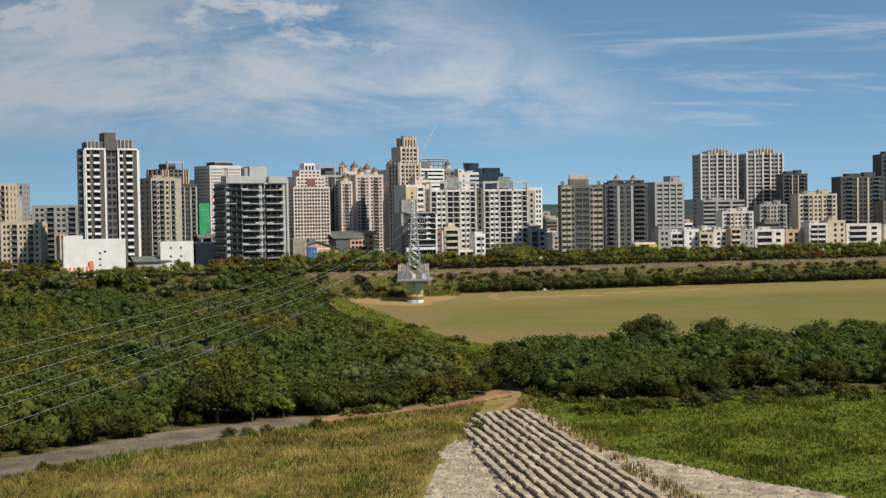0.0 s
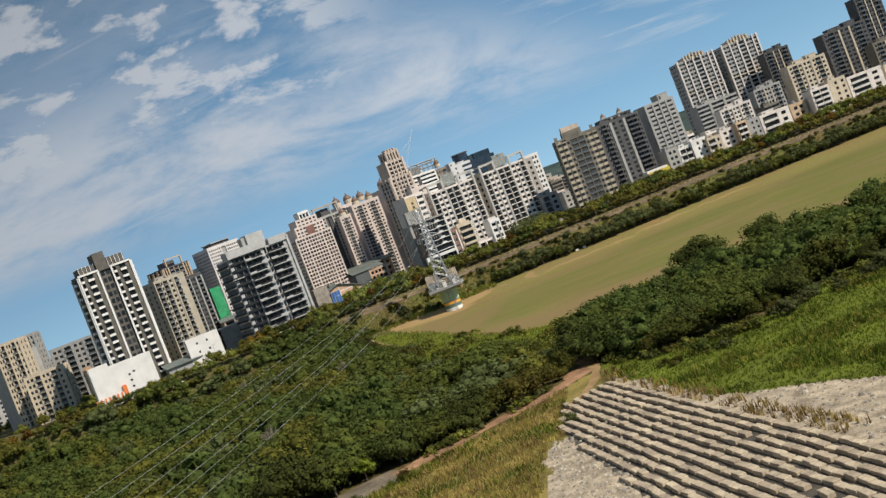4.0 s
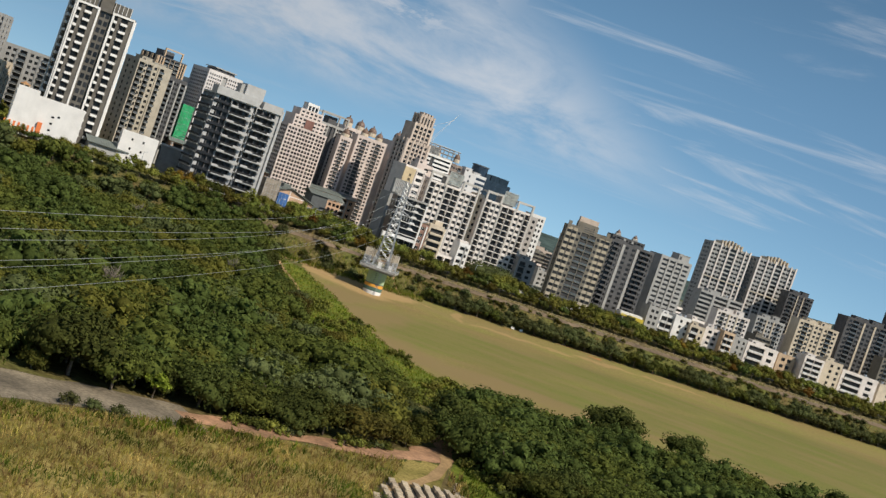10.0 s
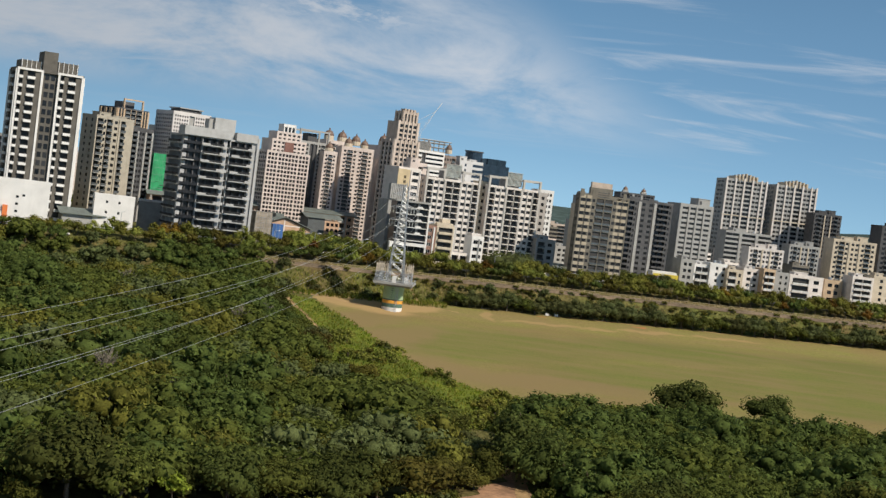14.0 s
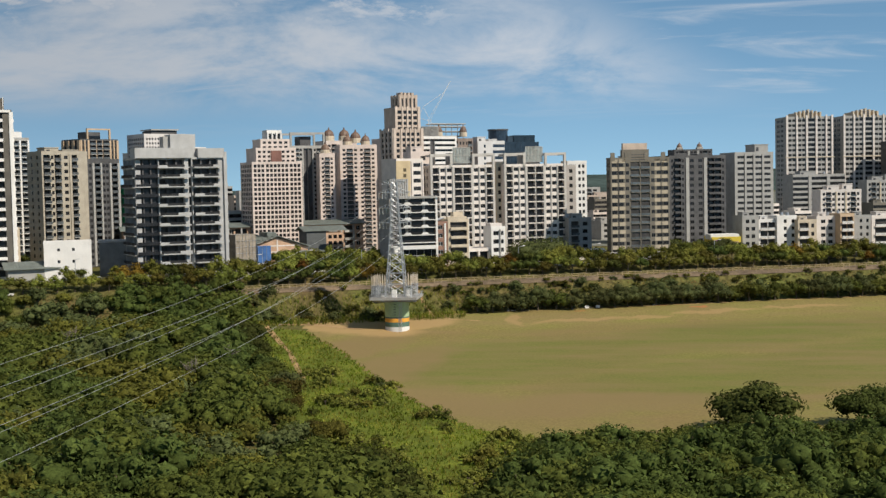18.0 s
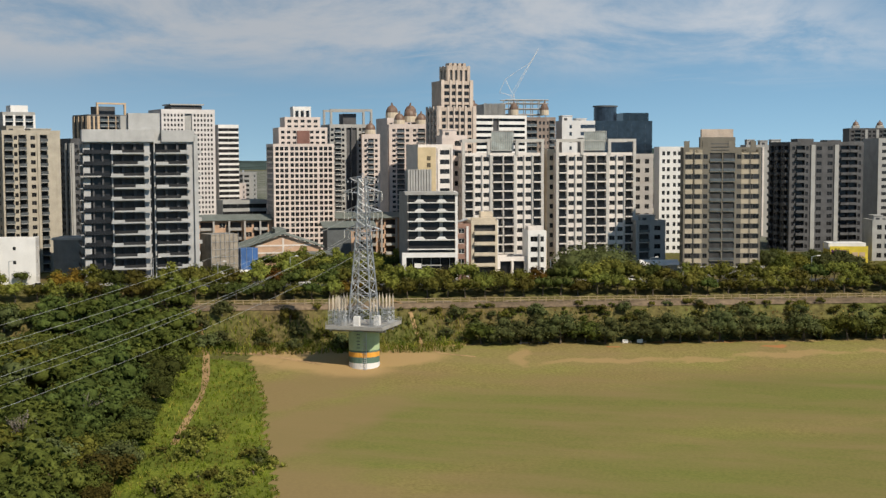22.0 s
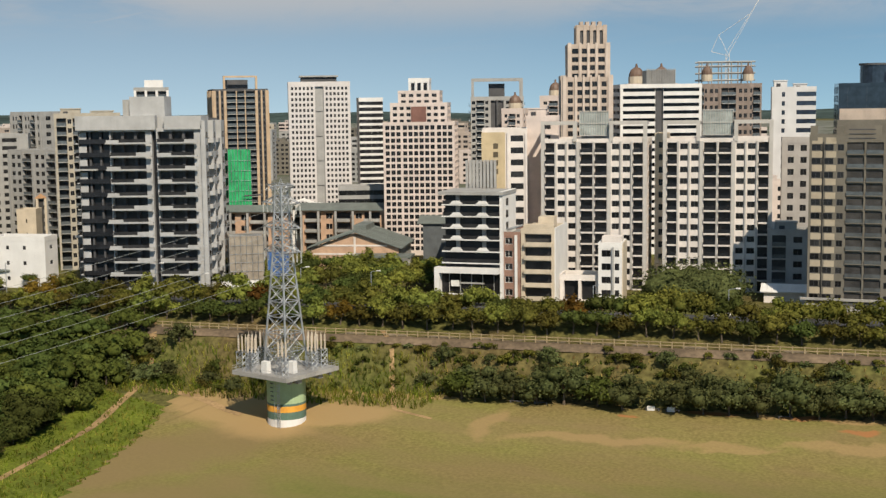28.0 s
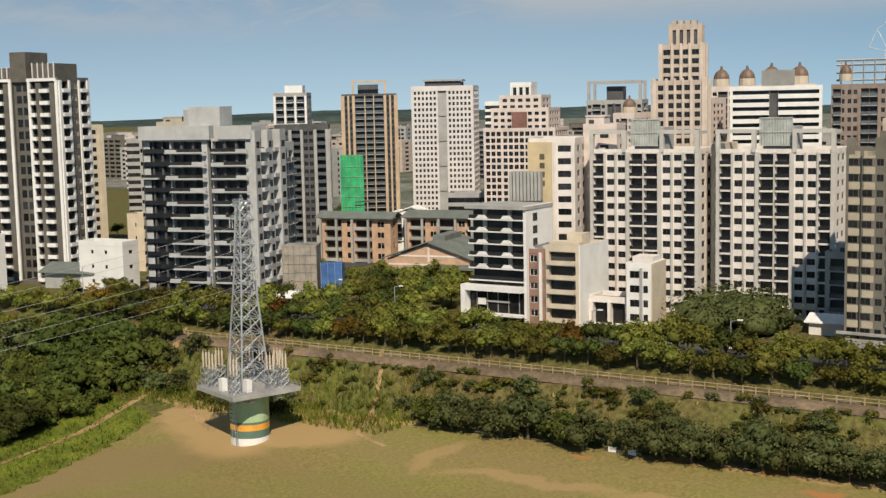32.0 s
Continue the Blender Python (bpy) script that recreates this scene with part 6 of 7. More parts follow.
left_bank = scatter(30000, (-70, 34, 80, 262), lambda x, y: y < road_y(x) - 1 and x > -0.5 * y + 20 and x < 33 + (y - 200) * 0.02 - (0 if y > 200 else 4), 0.5)
grass("dry_grass", left_bank, 0.5, 1.5, 0.06, (STRAW, STRAW2, BROWN, STRAW2, GREEN2), "tall straw coloured grass on the river bank", 6)
dark_patch = scatter(3000, (-60, 20, 140, 240), lambda x, y: road_y(x) - 16 < y < road_y(x) - 2 and noise.noise((x * 0.06, y * 0.06, 1)) > 0.0, 0.8)
grass("green_grass", dark_patch, 0.6, 1.6, 0.14, (GREEN2, GREEN, GREEN), "green weeds among the dry grass", 6)


def in_meadow(x, y):
    return y < wood_front(x) - 1 and x > 48.5 + (243 - y) * 0.2587 + max(0, 188 - y) * 0.6 + 2 * noise.noise((x * 0.12, y * 0.12, 5)) and x < 75 + 0.45 * y


meadow = scatter(34000, (46, 185, 100, 320), in_meadow, 0.55)
grass("meadow_grass", meadow, 0.3, 0.8, 0.08, (GREEN, GREEN2, GREEN), "lush green meadow grass beside the block ramp", 6)
tall = [p for p in meadow if noise.noise((p[0] * 0.05, p[1] * 0.05, 7)) > 0.15]
grass("tall_grass", tall, 0.8, 1.7, 0.08, (GREEN2, REED, GREEN2), "taller reedy clumps in the meadow", 5)
tuss = scatter(2200, (44, 85, 130, 262), lambda x, y: abs(x - (48 + (243 - y) * 0.2587)) < 2.6 and noise.noise((x * 0.15, y * 0.15, 8)) > -0.15, 0.9)
grass("tussock", tuss, 0.8, 2.0, 0.08, (BROWN, STRAW), "brown dry tussocks along the ramp", 12, 0.3)
reeds = scatter(9000, (-76, 8, 520, 600), lambda x, y: crest(x) - 26 < y < crest(x) - 6 and x < 6, 0.75)
grass("reed_bed", reeds, 1.0, 2.2, 0.08, (REED, GREEN, REED, GREEN2), "yellow green reeds at the foot of the levee", 6)
verge = scatter(16000, (-75, 40, 340, 560), lambda x, y: wood_edge(y) - 2 < x and (y < near_edge(max(x, -44)) - 0.5) and x < 40, 0.7)
grass("verge_grass", verge, 0.4, 1.2, 0.09, (GREEN, REED, GREEN, REED, GREEN2), "bright green rough grass between field and wood", 5)
bankg = scatter(20000, (0, 260, 575, 690), lambda x, y: crest(x) - 14 < y < crest(x) - 5, 1.0)
grass("bank_grass", bankg, 0.4, 1.1, 0.12, (STRAW2, BROWN, STRAW, GREEN2), "dry weedy grass over the levee bank", 5)

TURF = mat("rough_green_turf", (0.120, 0.142, 0.020), var=0.25, scale=0.12, fine=1.6, second=(0.085, 0.105, 0.018), bump=0.4, spec=0.05)
DRYT = mat("dry_straw_turf", (0.235, 0.185, 0.062), var=0.25, scale=0.10, fine=1.4, second=(0.115, 0.105, 0.026), bump=0.4, spec=0.05)
sheet("verge", steps(-80, 44, 62), steps(340, 566, 113), ground_z, TURF, 0.07, lambda x, y: wood_edge(y) - 5 < x < 42 and y < near_edge(max(x, -44)) + 0.5, "rough green verge between wood and field", "lawn")
sheet("meadow", steps(44, 440, 230), steps(-300, 450, 380), ground_z, TURF, 0.05, lambda x, y: y < wood_front(x) - 1 and x > 48.5 + (243 - y) * 0.2587 + max(0, 188 - y) * 0.6 + 2 * noise.noise((x * 0.12, y * 0.12, 5)), "lush green meadow on the river bank", "lawn")
sheet("dry_bank", steps(-300, 46, 120), steps(-500, 266, 190), ground_z, DRYT, 0.045, lambda x, y: y < road_y(x) and x < 42, "dry straw coloured river bank", "lawn")

# ---------------------------------------------------------------- field
def lawn_material():
    m = mat("dry_lawn_field", (0.172, 0.165, 0.047), var=0.16, scale=0.03, fine=1.4, second=(0.220, 0.165, 0.068), bump=0.03, spec=0.05)
    nt = m.node_tree
    bs = nt.nodes["Principled BSDF"]
    src = bs.inputs["Base Color"].links[0].from_socket
    geo = nt.nodes.new("ShaderNodeNewGeometry")
    wob = nt.nodes.new("ShaderNodeTexNoise")
    wob.inputs["Scale"].default_value, wob.inputs["Detail"].default_value = 0.10, 6.0
    nt.links.new(geo.outputs["Position"], wob.inputs["Vector"])
    sub = nt.nodes.new("ShaderNodeVectorMath")
    sub.operation = "MULTIPLY_ADD"
    sub.inputs[1].default_value, sub.inputs[2].default_value = (14, 14, 0), (-7, -7, 0)
    nt.links.new(wob.outputs["Color"], sub.inputs[0])
    pos = nt.nodes.new("ShaderNodeVectorMath")
    nt.links.new(geo.outputs["Position"], pos.inputs[0])
    nt.links.new(sub.outputs[0], pos.inputs[1])

    def worn(spots, col, amount):
        nonlocal src
        last = None
        for cx, cy, rx, ry, rot in spots:
            mp = nt.nodes.new("ShaderNodeMapping")
            mp.vector_type = "TEXTURE"
            mp.inputs["Location"].default_value = (cx, cy, 0)
            mp.inputs["Rotation"].default_value = (0, 0, radians(rot))
            mp.inputs["Scale"].default_value = (rx, ry, 1000)
            nt.links.new(pos.outputs[0], mp.inputs[0])
            ln = nt.nodes.new("ShaderNodeVectorMath")
            ln.operation = "LENGTH"
            nt.links.new(mp.outputs[0], ln.inputs[0])
            mr = nt.nodes.new("ShaderNodeMapRange")
            mr.inputs["From Min"].default_value, mr.inputs["From Max"].default_value = 1.15, 0.7
            nt.links.new(ln.outputs["Value"], mr.inputs["Value"])
            if last is None:
                last = mr.outputs[0]
            else:
                mx = nt.nodes.new("ShaderNodeMath")
                mx.operation = "MAXIMUM"
                nt.links.new(last, mx.inputs[0])
                nt.links.new(mr.outputs[0], mx.inputs[1])
                last = mx.outputs[0]
        k = nt.nodes.new("ShaderNodeMath")
        k.operation = "MULTIPLY"
        k.inputs[1].default_value = amount
        nt.links.new(last, k.inputs[0])
        mix = nt.nodes.new("ShaderNodeMix")
        mix.data_type = "RGBA"
        mix.inputs["B"].default_value = (*col, 1)
        nt.links.new(src, mix.inputs["A"])
        nt.links.new(k.outputs[0], mix.inputs["Factor"])
        src = mix.outputs["Result"]

    worn([(30, 500, 60, 34, 30), (100, 545, 60, 26, 25), (150, 520, 70, 24, 30), (90, 480, 60, 28, 25), (190, 570, 60, 34, 25), (230, 560, 70, 50, 25), (170, 490, 60, 34, 25)], (0.122, 0.142, 0.035), 0.62)
    worn([(-14, 470, 14, 60, -20), (8, 440, 24, 26, 0), (50, 440, 40, 16, 20), (-22, 520, 14, 30, -22)], (0.225, 0.163, 0.078), 0.75)
    mp = nt.nodes.new("ShaderNodeMapping")
    mp.inputs["Rotation"].default_value = (0, 0, radians(-20))
    mp.inputs["Scale"].default_value = (0.022, 0.085, 1)
    nt.links.new(geo.outputs["Position"], mp.inputs[0])
    st = nt.nodes.new("ShaderNodeTexNoise")
    st.inputs["Scale"].default_value, st.inputs["Detail"].default_value, st.inputs["Roughness"].default_value = 1.0, 9.0, 0.62
    nt.links.new(mp.outputs[0], st.inputs["Vector"])
    mr = nt.nodes.new("ShaderNodeMapRange")
    mr.inputs["From Min"].default_value, mr.inputs["From Max"].default_value, mr.inputs["To Max"].default_value = 0.42, 0.66, 0.62
    nt.links.new(st.outputs["Fac"], mr.inputs["Value"])
    mix = nt.nodes.new("ShaderNodeMix")
    mix.data_type = "RGBA"
    mix.inputs["B"].default_value = (0.225, 0.165, 0.078, 1)
    nt.links.new(src, mix.inputs["A"])
    nt.links.new(mr.outputs[0], mix.inputs["Factor"])
    src = mix.outputs["Result"]
    worn([(-26, 549, 22, 11, -8), (-10, 557, 16, 8, 30), (-38, 548, 10, 5, 40), (0, 578, 22, 4.5, 28), (30, 592, 26, 4, 20), (80, 607, 30, 3.5, 19), (150, 634, 50, 3.5, 19)], (0.36, 0.245, 0.115), 0.85)
    worn([(24, 571, 3.2, 9, 10), (48, 574, 20, 2.6, 24), (72, 583, 10, 2.2, 24), (96, 596, 18, 2.6, 22), (130, 610, 20, 2.4, 20)], (0.35, 0.235, 0.112), 0.58)
    worn([(60, 598, 4, 2.2, 20), (78, 605, 5, 2.4, 20), (92, 603, 3.5, 1.6, 20), (47, 589, 2.2, 1.2, 20)], (0.40, 0.16, 0.065), 0.7)
    nt.links.new(src, bs.inputs["Base Color"])
    return m


def in_field(x, y):
    return near_edge(x) - 2 < y < crest(x) - 14.2 and x > -47


sheet("field", steps(-47, 420, 200), steps(372, 740, 184), ground_z, lawn_material(), 0.08, in_field, "dry olive sports field with worn sandy patches", "lawn")

# ---------------------------------------------------------------- roads, paths, levee
strip("levee_road", [(x, crest(x) + 1.3) for x in range(-80, 340, 20)], 1.8, mat("dusty_levee_paving", (0.24, 0.19, 0.13), var=0.2, scale=0.1, fine=1.2), 0.06, "paved road along the levee crest", "road")
strip("street", [(x, crest(x) + 21) for x in range(-125, 340, 20)], 9.0, ASPH, 0.07, "asphalt street behind the street trees", "road")
strip("side_street", [(-128, 575), (-132, 620), (-140, 700), (-150, 800)], 9.0, ASPH, 0.09, "asphalt side street between the buildings", "road")
strip("levee_wall", [(x, crest(x) - 2.2) for x in range(-80, 340, 10)], 3.4, mat("weathered_revetment", (0.16, 0.115, 0.072), var=0.2, scale=0.12, fine=1.0, stain=0.2, bump=0.15), 0.10, "weathered concrete revetment of the levee", "wall")
strip("old_road", [(-94, 121), (-68, 155), (-48, 184), (-33, 205), (-21, 216), (-5, 228)], 17, mat("worn_old_paving", (0.20, 0.165, 0.115), var=0.25, scale=0.12, fine=1.2, bump=0.2), 0.07, "grey broken old road beside the wood", "road", 0.35)
strip("soil_track", [(-7, 226), (6, 238), (18, 248), (29, 259), (37, 269), (41, 285), (42, 310)], 7.5, mat("orange_soil", (0.36, 0.205, 0.115), var=0.2, scale=0.15, fine=1.0, bump=0.1), 0.10, "bare orange soil track", "path", 0.8)
strip("foot_path", [(42, 312), (41, 290), (42.5, 270), (41, 252), (38, 240), (33, 226)], 2.6, SAND, 0.16, "pale sandy foot path", "path", 0.4)
strip("dirt_path", [(-78, 567), (-68, 558), (-59, 544), (-50, 526), (-43, 510), (-36, 490), (-29, 470)], 1.7, SAND, 0.12, "trodden dirt path between wood and field", "path", 0.6)
strip("bank_path", [(-20, 588), (-12, 582), (-4, 572), (2, 566), (12, 566)], 1.1, SAND, 0.12, "narrow trodden path up the bank", "path", 0.4)
strip("field_track", [(-56, 548), (-45, 550), (-34, 548), (-26, 547)], 2.0, SAND, 0.14, "sandy track by the pylon", "path", 0.6)
sheet("gravel_bed", steps(22, 200, 150), steps(-200, 262, 320), ground_z, mat("pale_river_gravel", (0.44, 0.365, 0.265), var=0.22, scale=0.3, fine=2.5, bump=0.4, spec=0.1), 0.09,
      lambda x, y: (x < 47 and y < 206 - abs(x - 38) * 1.2 + 6 * noise.noise((x * .2, y * .2, 0)) and x > 29 + 3 * noise.noise((y * .1, 2, 0))) or (x > 46 and x < 49.5 + (243 - y) * 0.2587 + max(0, 188 - y) * 0.6 + 2.5 * noise.noise((x * 0.12, y * 0.12, 5))), "pale gravel bed of the river", "gravel")
b = MB()
gr = random.Random(6)
for i in range(2600):
    x, y = (gr.uniform(30, 44), gr.uniform(120, 200)) if i % 3 == 0 else (gr.uniform(58, 105), gr.uniform(90, 185))
    if x > 48 + (243 - y) * 0.2587 + max(0, 188 - y) * 0.6 or (i % 3 and x < 47 + (243 - y) * 0.2587):
        continue
    s = gr.uniform(0.12, 0.5) * (1.6 if gr.random() < 0.05 else 1)
    z = ground_z(x, y) + 0.05
    ring = [(x + s * gr.uniform(0.7, 1.1) * math.cos(a * 1.257), y + s * gr.uniform(0.7, 1.1) * math.sin(a * 1.257)) for a in range(5)]
    b.prism(ring, z, z + s * 0.7, 0, [(x + (p - x) * 0.6, y + (q - y) * 0.6) for p, q in ring])
tagged(new("river_stones", b.mesh("river_stones", mat("river_stone", (0.36, 0.32, 0.26), var=0.15, scale=0.5, island=0.3))), label="scattered pale river stones", category="stones", kind="stuff")
sheet("water", steps(66, 430, 90), steps(-500, 150, 130), lambda x, y: -5.86, mat("brown_shallow_water", (0.10, 0.085, 0.05), rough=0.08, var=0.2, scale=0.1), 0.0,
      lambda x, y: x > 77 + 6 * noise.noise((y * 0.06, 1, 0)) + max(0, y - 108) * 0.7 and y < 132 - (x - 88) * 0.3 + 5 * noise.noise((x * 0.05, 4, 0)) and x < 170 + (100 - y) * 0.6, "brown shallow river water", "water")

# ramp of concrete blocks
ramp = root("block_ramp", pose(44.5, 243, -6.0, 0, 0, -75.5), "river ramp of rows of concrete blocks", "ramp", kind="structure")
BLK = mat("worn_concrete_block", (0.46, 0.375, 0.265), var=0.14, scale=0.25, fine=2.0, rand=0.16, bump=0.12)
bm_ = bmesh.new()
bmesh.ops.create_cube(bm_, size=1.0)
bmesh.ops.bevel(bm_, geom=bm_.edges[:], offset=0.045, segments=1, affect="EDGES")
bme = bpy.data.meshes.new("block")
bm_.to_mesh(bme)
bm_.free()
bme.materials.append(BLK)
br_ = random.Random(12)
for row in range(11):
    off = row * 2.5
    start = off * 0.43 if off < 13.4 else 6 + (off - 13.4) * 3.4 if off < 21 else 32 + (off - 21) * 14
    n = 0
    x = start + br_.uniform(-0.6, 0.6)
    while x < 150:
        ln = 3.4 * br_.uniform(0.92, 1.06)
        if br_.random() > 0.015:
            part("block", bme, ramp, "", pose(x + ln / 2, -off + br_.uniform(-0.2, 0.2), 0.35 + br_.uniform(-0.12, 0.16), br_.uniform(-4, 4), br_.uniform(-2, 2), br_.uniform(-3, 3)) @ Matrix.Diagonal((ln * 0.92, 1.25, 0.85, 1)))
        x += ln
# Gravel bed coloured darker to paint in the shade of the gaps.
sheet("ramp_bed", steps(24, 96, 60), steps(90, 250, 110), ground_z, mat("gravel_gap_shade", (0.085, 0.073, 0.056), var=0.2, scale=0.3, fine=2.5), 0.14,
      lambda x, y: (lambda u, v: -26.5 < v < 1.2 and u < 152 and u > (-v * 0.43 if v > -13.4 else 6 + (-v - 13.4) * 3.4 if v > -21 else 32 + (-v - 21) * 14))((x - 44.5) * 0.2504 - (y - 243) * 0.9681, (x - 44.5) * 0.9681 + (y - 243) * 0.2504), "gravel between the ramp blocks, darkened as painted gap shade", "gravel")

# fence on the crest
FENCE = mat("tan_painted_fence", (0.34, 0.26, 0.15), rough=0.7, var=0.15)
fence = root("fence", pose(0, 0, 0), "tan post and rail fence along the levee", "fence")
b = MB()
b.box(-0.11, -0.11, -0.4, 0.11, 0.11, 1.55)
pm = b.mesh("post", FENCE)
for i in range(150):
    x = -110 + i * 2.4
    y = crest(x) - 0.4
    part("post", pm, fence, "", pose(x, y, ground_z(x, y), 0, 0, 19))
for i in range(150):
    x0, x1 = -110 + i * 2.4, -110 + (i + 1) * 2.4
    if i % 6 == 0:
        x1 = -110 + (i + 6) * 2.4
        for z in (0.65, 1.35):
            b = MB()
            y0, y1 = crest(x0) - 0.4, crest(x1) - 0.4
            b.bar((0, 0, 0), (x1 - x0, y1 - y0, ground_z(x1, y1) - ground_z(x0, y0)), 0.09)
            part("rail", b.mesh("rail", FENCE), fence, "", pose(x0, y0, ground_z(x0, y0) + z))

# street lamps
lamp_b = MB()
lamp_b.bar((0, 0, -0.3), (0, 0, 8.2), 0.11, sides=8)
lamp_b.bar((0, 0, 8.2), (1.8, -0.4, 8.6), 0.07, sides=6)
lm = lamp_b.mesh("pole", METAL)
lamp_h = MB()
lamp_h.box(1.5, -0.6, 8.5, 2.6, -0.25, 8.75)
lh = lamp_h.mesh("lamp_head", PAINT_W)
for x, o in ((-165, 14), (-72, 13), (-98, 30), (-58, 30), (-37, 26), (23, 13), (52, 13), (100, 13), (-135, 22), (145, 13)):
    y = crest(x) + o
    ob = tagged(new("street_lamp", lm), "grey steel street lamp with a single arm", "street lamp", "street lamps")
    ob.matrix_basis = pose(x, y, ground_z(x, y), 0, 0, 25)
    part("lamp_head", lh, ob)

# parked cars
def car(x, y, yaw, m):
    ob = root("car", pose(x, y, ground_z(x, y) + 0.1, 0, 0, yaw), "parked car seen between the street trees", "car", "parked cars")
    b = MB()
    b.prism([(-2.2, -0.85), (2.2, -0.85), (2.25, 0.85), (-2.2, 0.85)], 0.3, 0.85, 0, [(-2.1, -0.8), (2.1, -0.8), (2.1, 0.8), (-2.1, 0.8)])
    part("body", b.mesh("body", m), ob)
    b = MB()
    b.prism([(-1.7, -0.78), (1.1, -0.78), (1.1, 0.78), (-1.7, 0.78)], 0.855, 1.45, 0, [(-1.3, -0.65), (0.5, -0.65), (0.5, 0.65), (-1.3, 0.65)])
    part("cabin", b.mesh("cabin", GLASS), ob)
    b = MB()
    b.box(-1.25, -0.62, 1.455, 0.45, 0.62, 1.5)
    part("roof", b.mesh("roof", m), ob)
    for wx in (-1.4, 1.4):
        for wy in (-0.8, 0.8):
            b = MB()
            b.bar((wx, wy - 0.1, 0.32), (wx, wy + 0.1, 0.32), 0.32, sides=12)
            part("wheel", b.mesh("wheel", TILE_D), ob)


for i, (x, o) in enumerate(((-150, 4), (-75, 23), (-52, 24), (-8, 23), (4, 24), (31, 23), (46, 24), (75, 23), (120, 24), (160, 23), (-128, 24), (-140, 25))):
    car(x, crest(x) + o, 19 + (90 if i > 9 else 0), (PAINT_W, TILE_G, PAINT_W, TILE_D)[i % 4])
# benches and a white board under the field trees
for i, (x, o) in enumerate(((49.5, -17), (53.5, -17.2), (22, -17), (27, -17), (75, -17.5))):
    ob = root("bench", pose(x, crest(x) + o, ground_z(x, crest(x) + o) + 0.05, 0, 0, 19), "bench with a white board beneath the trees" if i < 2 else "dark bench beneath the trees", "bench", "field benches")
    add_box(ob, "seat", TILE_D, -1.6, -0.3, 0.4, 1.6, 0.3, 0.52)
    for lx in (-1.3, 1.3):
        add_box(ob, "leg", TILE_D, lx - 0.1, -0.25, -0.1, lx + 0.1, 0.25, 0.4)
    if i < 2:
        add_box(ob, "board", PAINT_W, -1.1, -0.5, 0.1, 0.5, -0.35, 1.1, "white board")


# ---------------------------------------------------------------- pylon
GREEN_L = mat("pale_green_paint", (0.36, 0.47, 0.27), var=0.08, scale=0.4, stain=0.12)
GREEN_D = mat("dark_green_paint", (0.10, 0.17, 0.13), var=0.1, scale=0.4)
ORANGE = mat("orange_paint", (0.72, 0.34, 0.05), var=0.08, scale=0.4)
py = root("power_pylon", pose(-14.8, 550, 0.2), "steel lattice power pylon on a banded concrete drum", "pylon")
for nm, z0, z1, m, lb in (("drum_base", -1.2, 2.1, PAINT_W, "white painted drum foot"), ("drum_band", 2.1, 3.7, GREEN_D, "dark green painted band"), ("drum_band", 3.7, 5.0, ORANGE, "orange painted band"),
                          ("drum_band", 5.0, 5.5, GREEN_D, "dark green painted band"), ("drum_shaft", 5.5, 10.6, GREEN_L, "pale green painted shaft")):
    b = MB()
    ring = [(4.15 * math.cos(a * 6.28319 / 40), 4.15 * math.sin(a * 6.28319 / 40)) for a in range(40)]
    b.prism(ring, 0, z1 - z0)
    me = b.mesh(nm, m)
    part(nm, me, py, lb, pose(0, 0, z0))
for i in range(5):
    add_box(py, "vent_slot", TILE_D, -0.5, -4.25, 6.2 + i * 0.9, 0.3, -4.13, 6.4 + i * 0.9)
lb_ = [((1.5, -4.25, 0), (1.5, -4.25, 10.6)), ((2.1, -4.1, 0), (2.1, -4.1, 10.6))] + [((1.5, -4.25, 0.5 + 0.5 * i), (2.1, -4.1, 0.5 + 0.5 * i)) for i in range(20)]
frame_bars(py, "ladder", METAL, lb_, 0.05)
cg = [((1.2 + 0.6 * math.sin(0), -4.8, 2.5 + 1.2 * i), (2.4, -4.7, 2.5 + 1.2 * i)) for i in range(7)] + [((1.2, -4.8, 2.5), (1.2, -4.8, 10.6)), ((2.4, -4.7, 2.5), (2.4, -4.7, 10.6))]
frame_bars(py, "ladder_cage", METAL, cg, 0.035)
add_box(py, "deck", CONC, -8, -8, 11.6, 8, 8, 12.5, "square concrete deck")
for s in (-1, 1):
    add_box(py, "deck_beam", CONC, -7.2, s * 3.2 - 0.6, 10.6, 7.2, s * 3.2 + 0.6, 11.596)
    for q in (-7.4, 6.6):
        add_box(py, "bracket", CONC, q, s * 6 - 0.4, 10.9, q + 0.8, s * 6 + 0.4, 11.596)
bars = []
for i in range(17):
    for s in (-1, 1):
        bars += [((-8 + i, s * 7.9, 12.5), (-8 + i, s * 7.9, 13.5)), ((s * 7.9, -8 + i, 12.5), (s * 7.9, -8 + i, 13.5))]
for z in (13.0, 13.5):
    for s in (-1, 1):
        bars += [((-8, s * 7.9, z), (8, s * 7.9, z)), ((s * 7.9, -8, z), (s * 7.9, 8, z))]
frame_bars(py, "deck_railing", METAL, bars, 0.03)


def half(z):
    """Half the mast's width at a height."""
    return 3.3 - (z - 12.5) * (3.3 - 1.5) / 24 if z < 36.5 else max(0.9, 1.5 - (z - 36.5) * 0.042)


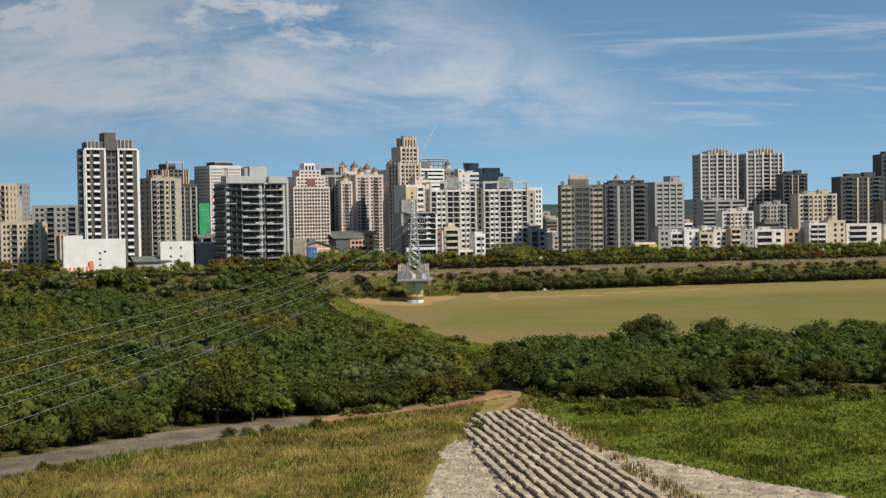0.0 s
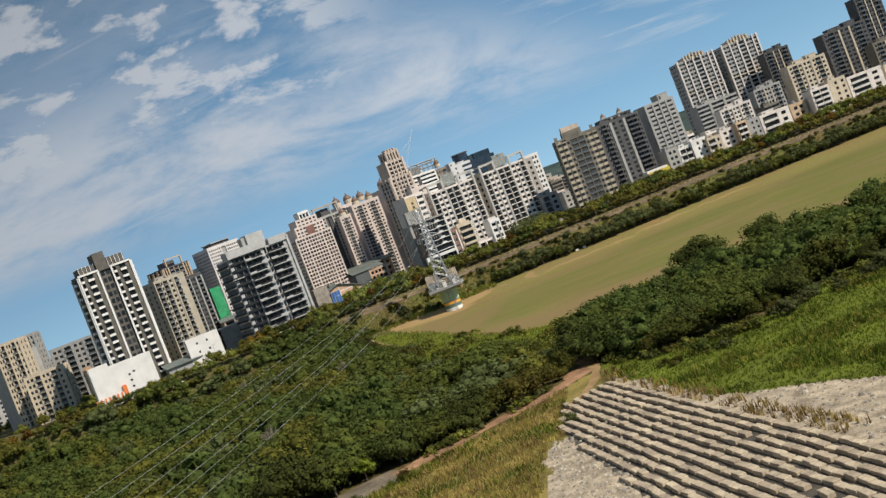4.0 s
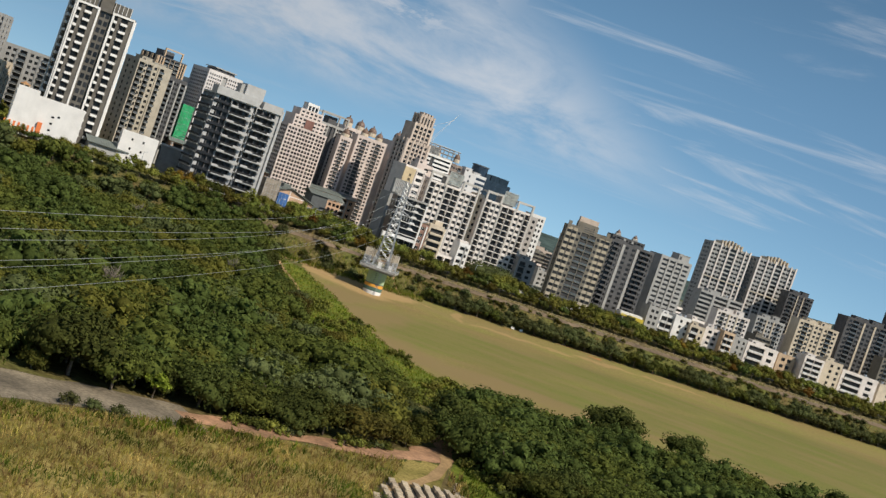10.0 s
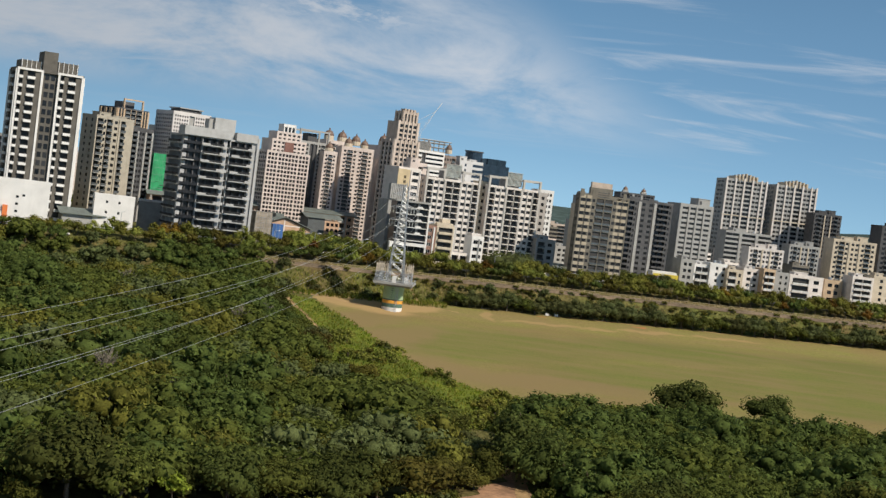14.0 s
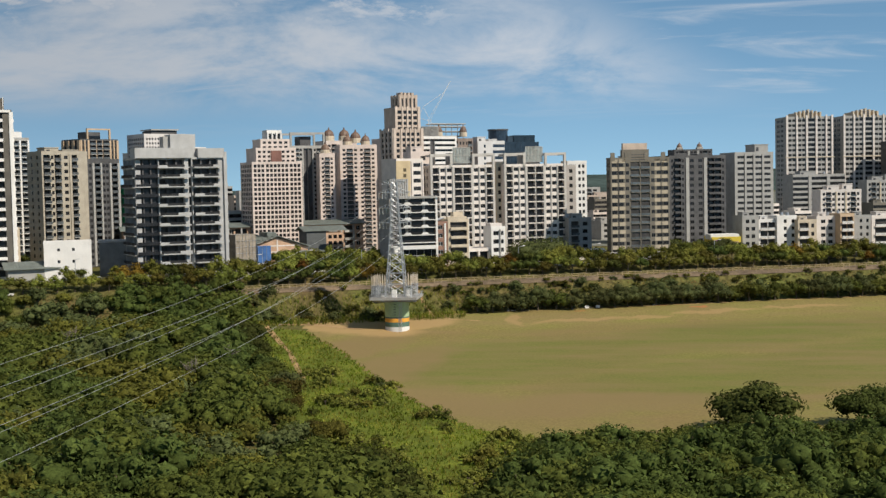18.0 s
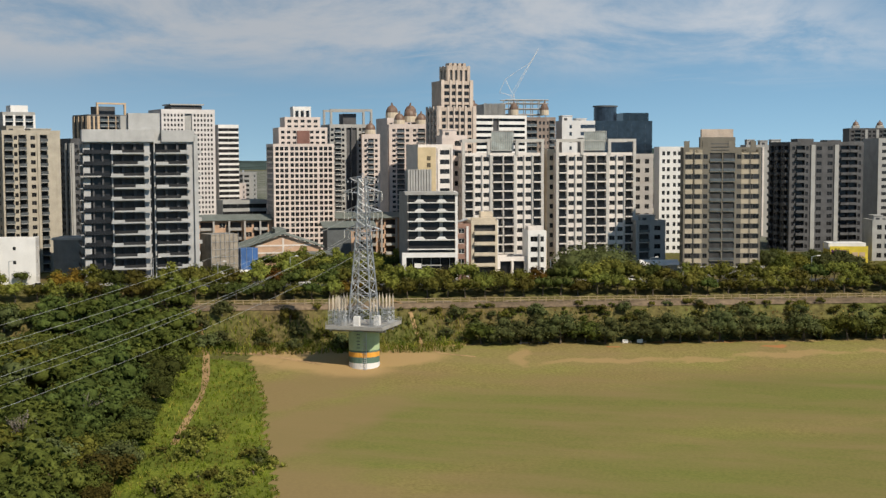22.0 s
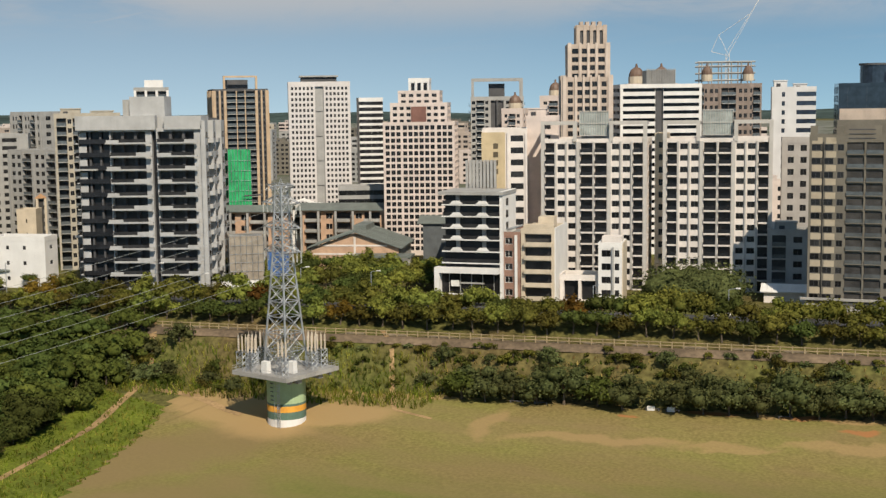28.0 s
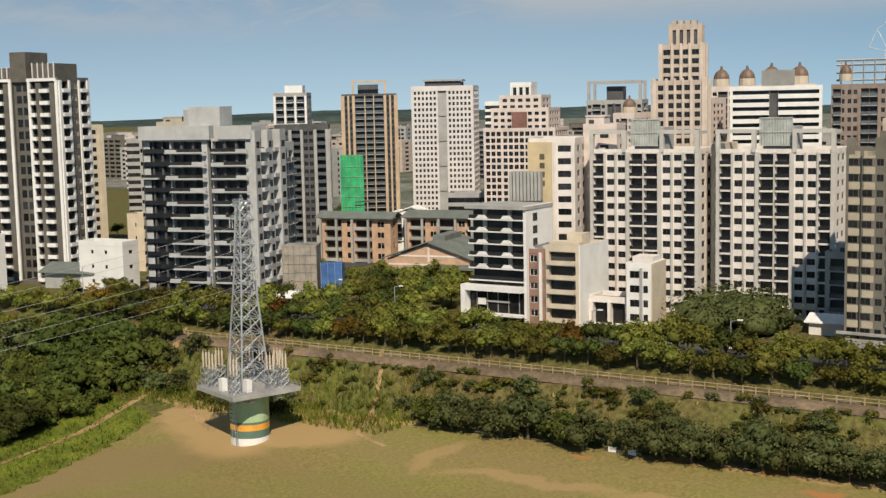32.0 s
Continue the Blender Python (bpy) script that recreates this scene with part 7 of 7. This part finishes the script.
levels = [12.5, 16.5, 20.3, 23.8, 27, 30, 32.6, 34.8, 36.8, 38.6, 40.4, 42.2, 44, 45.8, 47.6, 49.4, 51.5]
for sx, sy in ((1, 1), (1, -1), (-1, -1), (-1, 1)):
    b = MB()
    b.tube([(half(a) * sx, half(a) * sy, a) for a in levels], 0.23)
    part("mast_leg", b.mesh("mast_leg", METAL), py)
cor = [(1, 1), (1, -1), (-1, -1), (-1, 1)]
for n, (a, c) in enumerate(zip(levels, levels[1:])):
    bars = []
    for (p, q), (r, s) in zip(cor, cor[1:] + cor[:1]):
        A, C = half(a), half(c)
        bars += [((A * p, A * q, a), (C * r, C * s, c)), ((A * r, A * s, a), (C * p, C * q, c)), ((C * p, C * q, c), (C * r, C * s, c))]
    for q in bars:
        frame_bars(py, "brace", METAL, [q], 0.105)
ARMS = (37.4, 42.4, 47.6)
for z in ARMS + (50.2,):
    for s in (-1, 1):
        k = half(z)
        tip = ((5.4 if z < 50 else 3.8) * s, 0, z + (0.3 if z < 50 else 1.4))
        bars = [((k * s, q * k, z), tip) for q in (-1, 1)] + [((k * s, q * k, z + 1.8), tip) for q in (-1, 1)]
        bars += [((k * s + (5.4 - k) * s * f, -k * (1 - f), z + 0.3 * f), (k * s + (5.4 - k) * s * f, k * (1 - f), z + 1.8 - 1.5 * f)) for f in (0.25, 0.5, 0.75)]
        frame_bars(py, "cross_arm", METAL, bars, 0.11)
        if z > 50:
            continue
        b = MB()
        for dx in (0, -1.2, -2.4):
            for i in range(7):
                b.bar((dx * s, 0, -0.2 - i * 0.3), (dx * s, 0, -0.38 - i * 0.3), 0.16, sides=6)
            b.bar((dx * s, 0, 0), (dx * s, 0, -2.3), 0.05)
        part("insulator", b.mesh("insulator", mat("insulator_porcelain", (0.55, 0.55, 0.52), rough=0.3)), py, "grey porcelain insulator string", pose(*tip))
frame_bars(py, "peak", METAL, [((-2.6, 0, 51.5), (2.6, 0, 51.5)), ((-0.35, -0.35, 51.5), (0, 0, 53)), ((0.35, 0.35, 51.5), (0, 0, 53))], 0.08)
BUSH = mat("tan_porcelain", (0.58, 0.50, 0.40), rough=0.35, var=0.08)
for gx, gy in ((-6.6, -6.2), (-6.6, -3.2), (-3.8, -6.2), (-6.6, 0.2), (5.0, -6.0), (5.6, 2.2), (5.6, 5.2), (2.4, 5.8), (-3.6, 5.6), (-6.4, 4.0)):
    bars = []
    for px, py_ in ((-0.9, -0.9), (0.9, -0.9), (0.9, 0.9), (-0.9, 0.9)):
        bars.append(((px, py_, 0), (px, py_, 4.0)))
    for z0 in (0, 1.3, 2.6):
        for (p, q), (r, s) in zip(((-0.9, -0.9), (0.9, -0.9), (0.9, 0.9), (-0.9, 0.9)), ((0.9, -0.9), (0.9, 0.9), (-0.9, 0.9), (-0.9, -0.9))):
            bars += [((p, q, z0), (r, s, z0 + 1.3)), ((p, q, z0 + 1.3), (r, s, z0 + 1.3))]
    b = MB()
    for p, q in bars:
        b.bar(p, q, 0.07)
    part("terminal_frame", b.mesh("terminal_frame", METAL), py, "steel lattice cable terminal frame", pose(gx, gy, 12.5))
    for k in range(3):
        b = MB()
        b.bar((0, 0, 0), (0, 0, 3.2), 0.17, sides=8)
        b.bar((0, 0, 3.2), (0, 0, 3.8), 0.05, sides=6)
        for i in range(8):
            b.bar((0, 0, 0.3 + i * 0.35), (0, 0, 0.4 + i * 0.35), 0.24, sides=8)
        part("bushing", b.mesh("bushing", BUSH), py, "tan porcelain cable bushing", pose(gx - 0.8 + 0.8 * k, gy + 0.3 * (k - 1), 16.4))
for x, y in ((-0.6, -6.6), (4.0, -3.4)):
    add_box(py, "cabinet", PAINT_W, x, y, 12.5, x + 1.6, y + 1.2, 15.0, "white steel control cabinet")

# conductors from the pylon over the wood
WIRE = mat("conductor_aluminium", (0.30, 0.31, 0.30), rough=0.6, metal=0.2)
wires = root("overhead_line", pose(-14.8, 550, 0.2), "overhead conductors strung from the pylon", "cable")
for z0 in ARMS:
    for s in (-1, 1):
        line = []
        for i in range(45):
            u = i / 44 * 1.45
            line.append((5.4 * s * (1 - 0.1 * u) - 24 * u, -401 * u, z0 - 2.0 - 25 * (1 - math.exp(-3.0 * u))))
        b = MB()
        b.tube(line, 0.040)
        part("conductor", b.mesh("conductor", WIRE), wires)
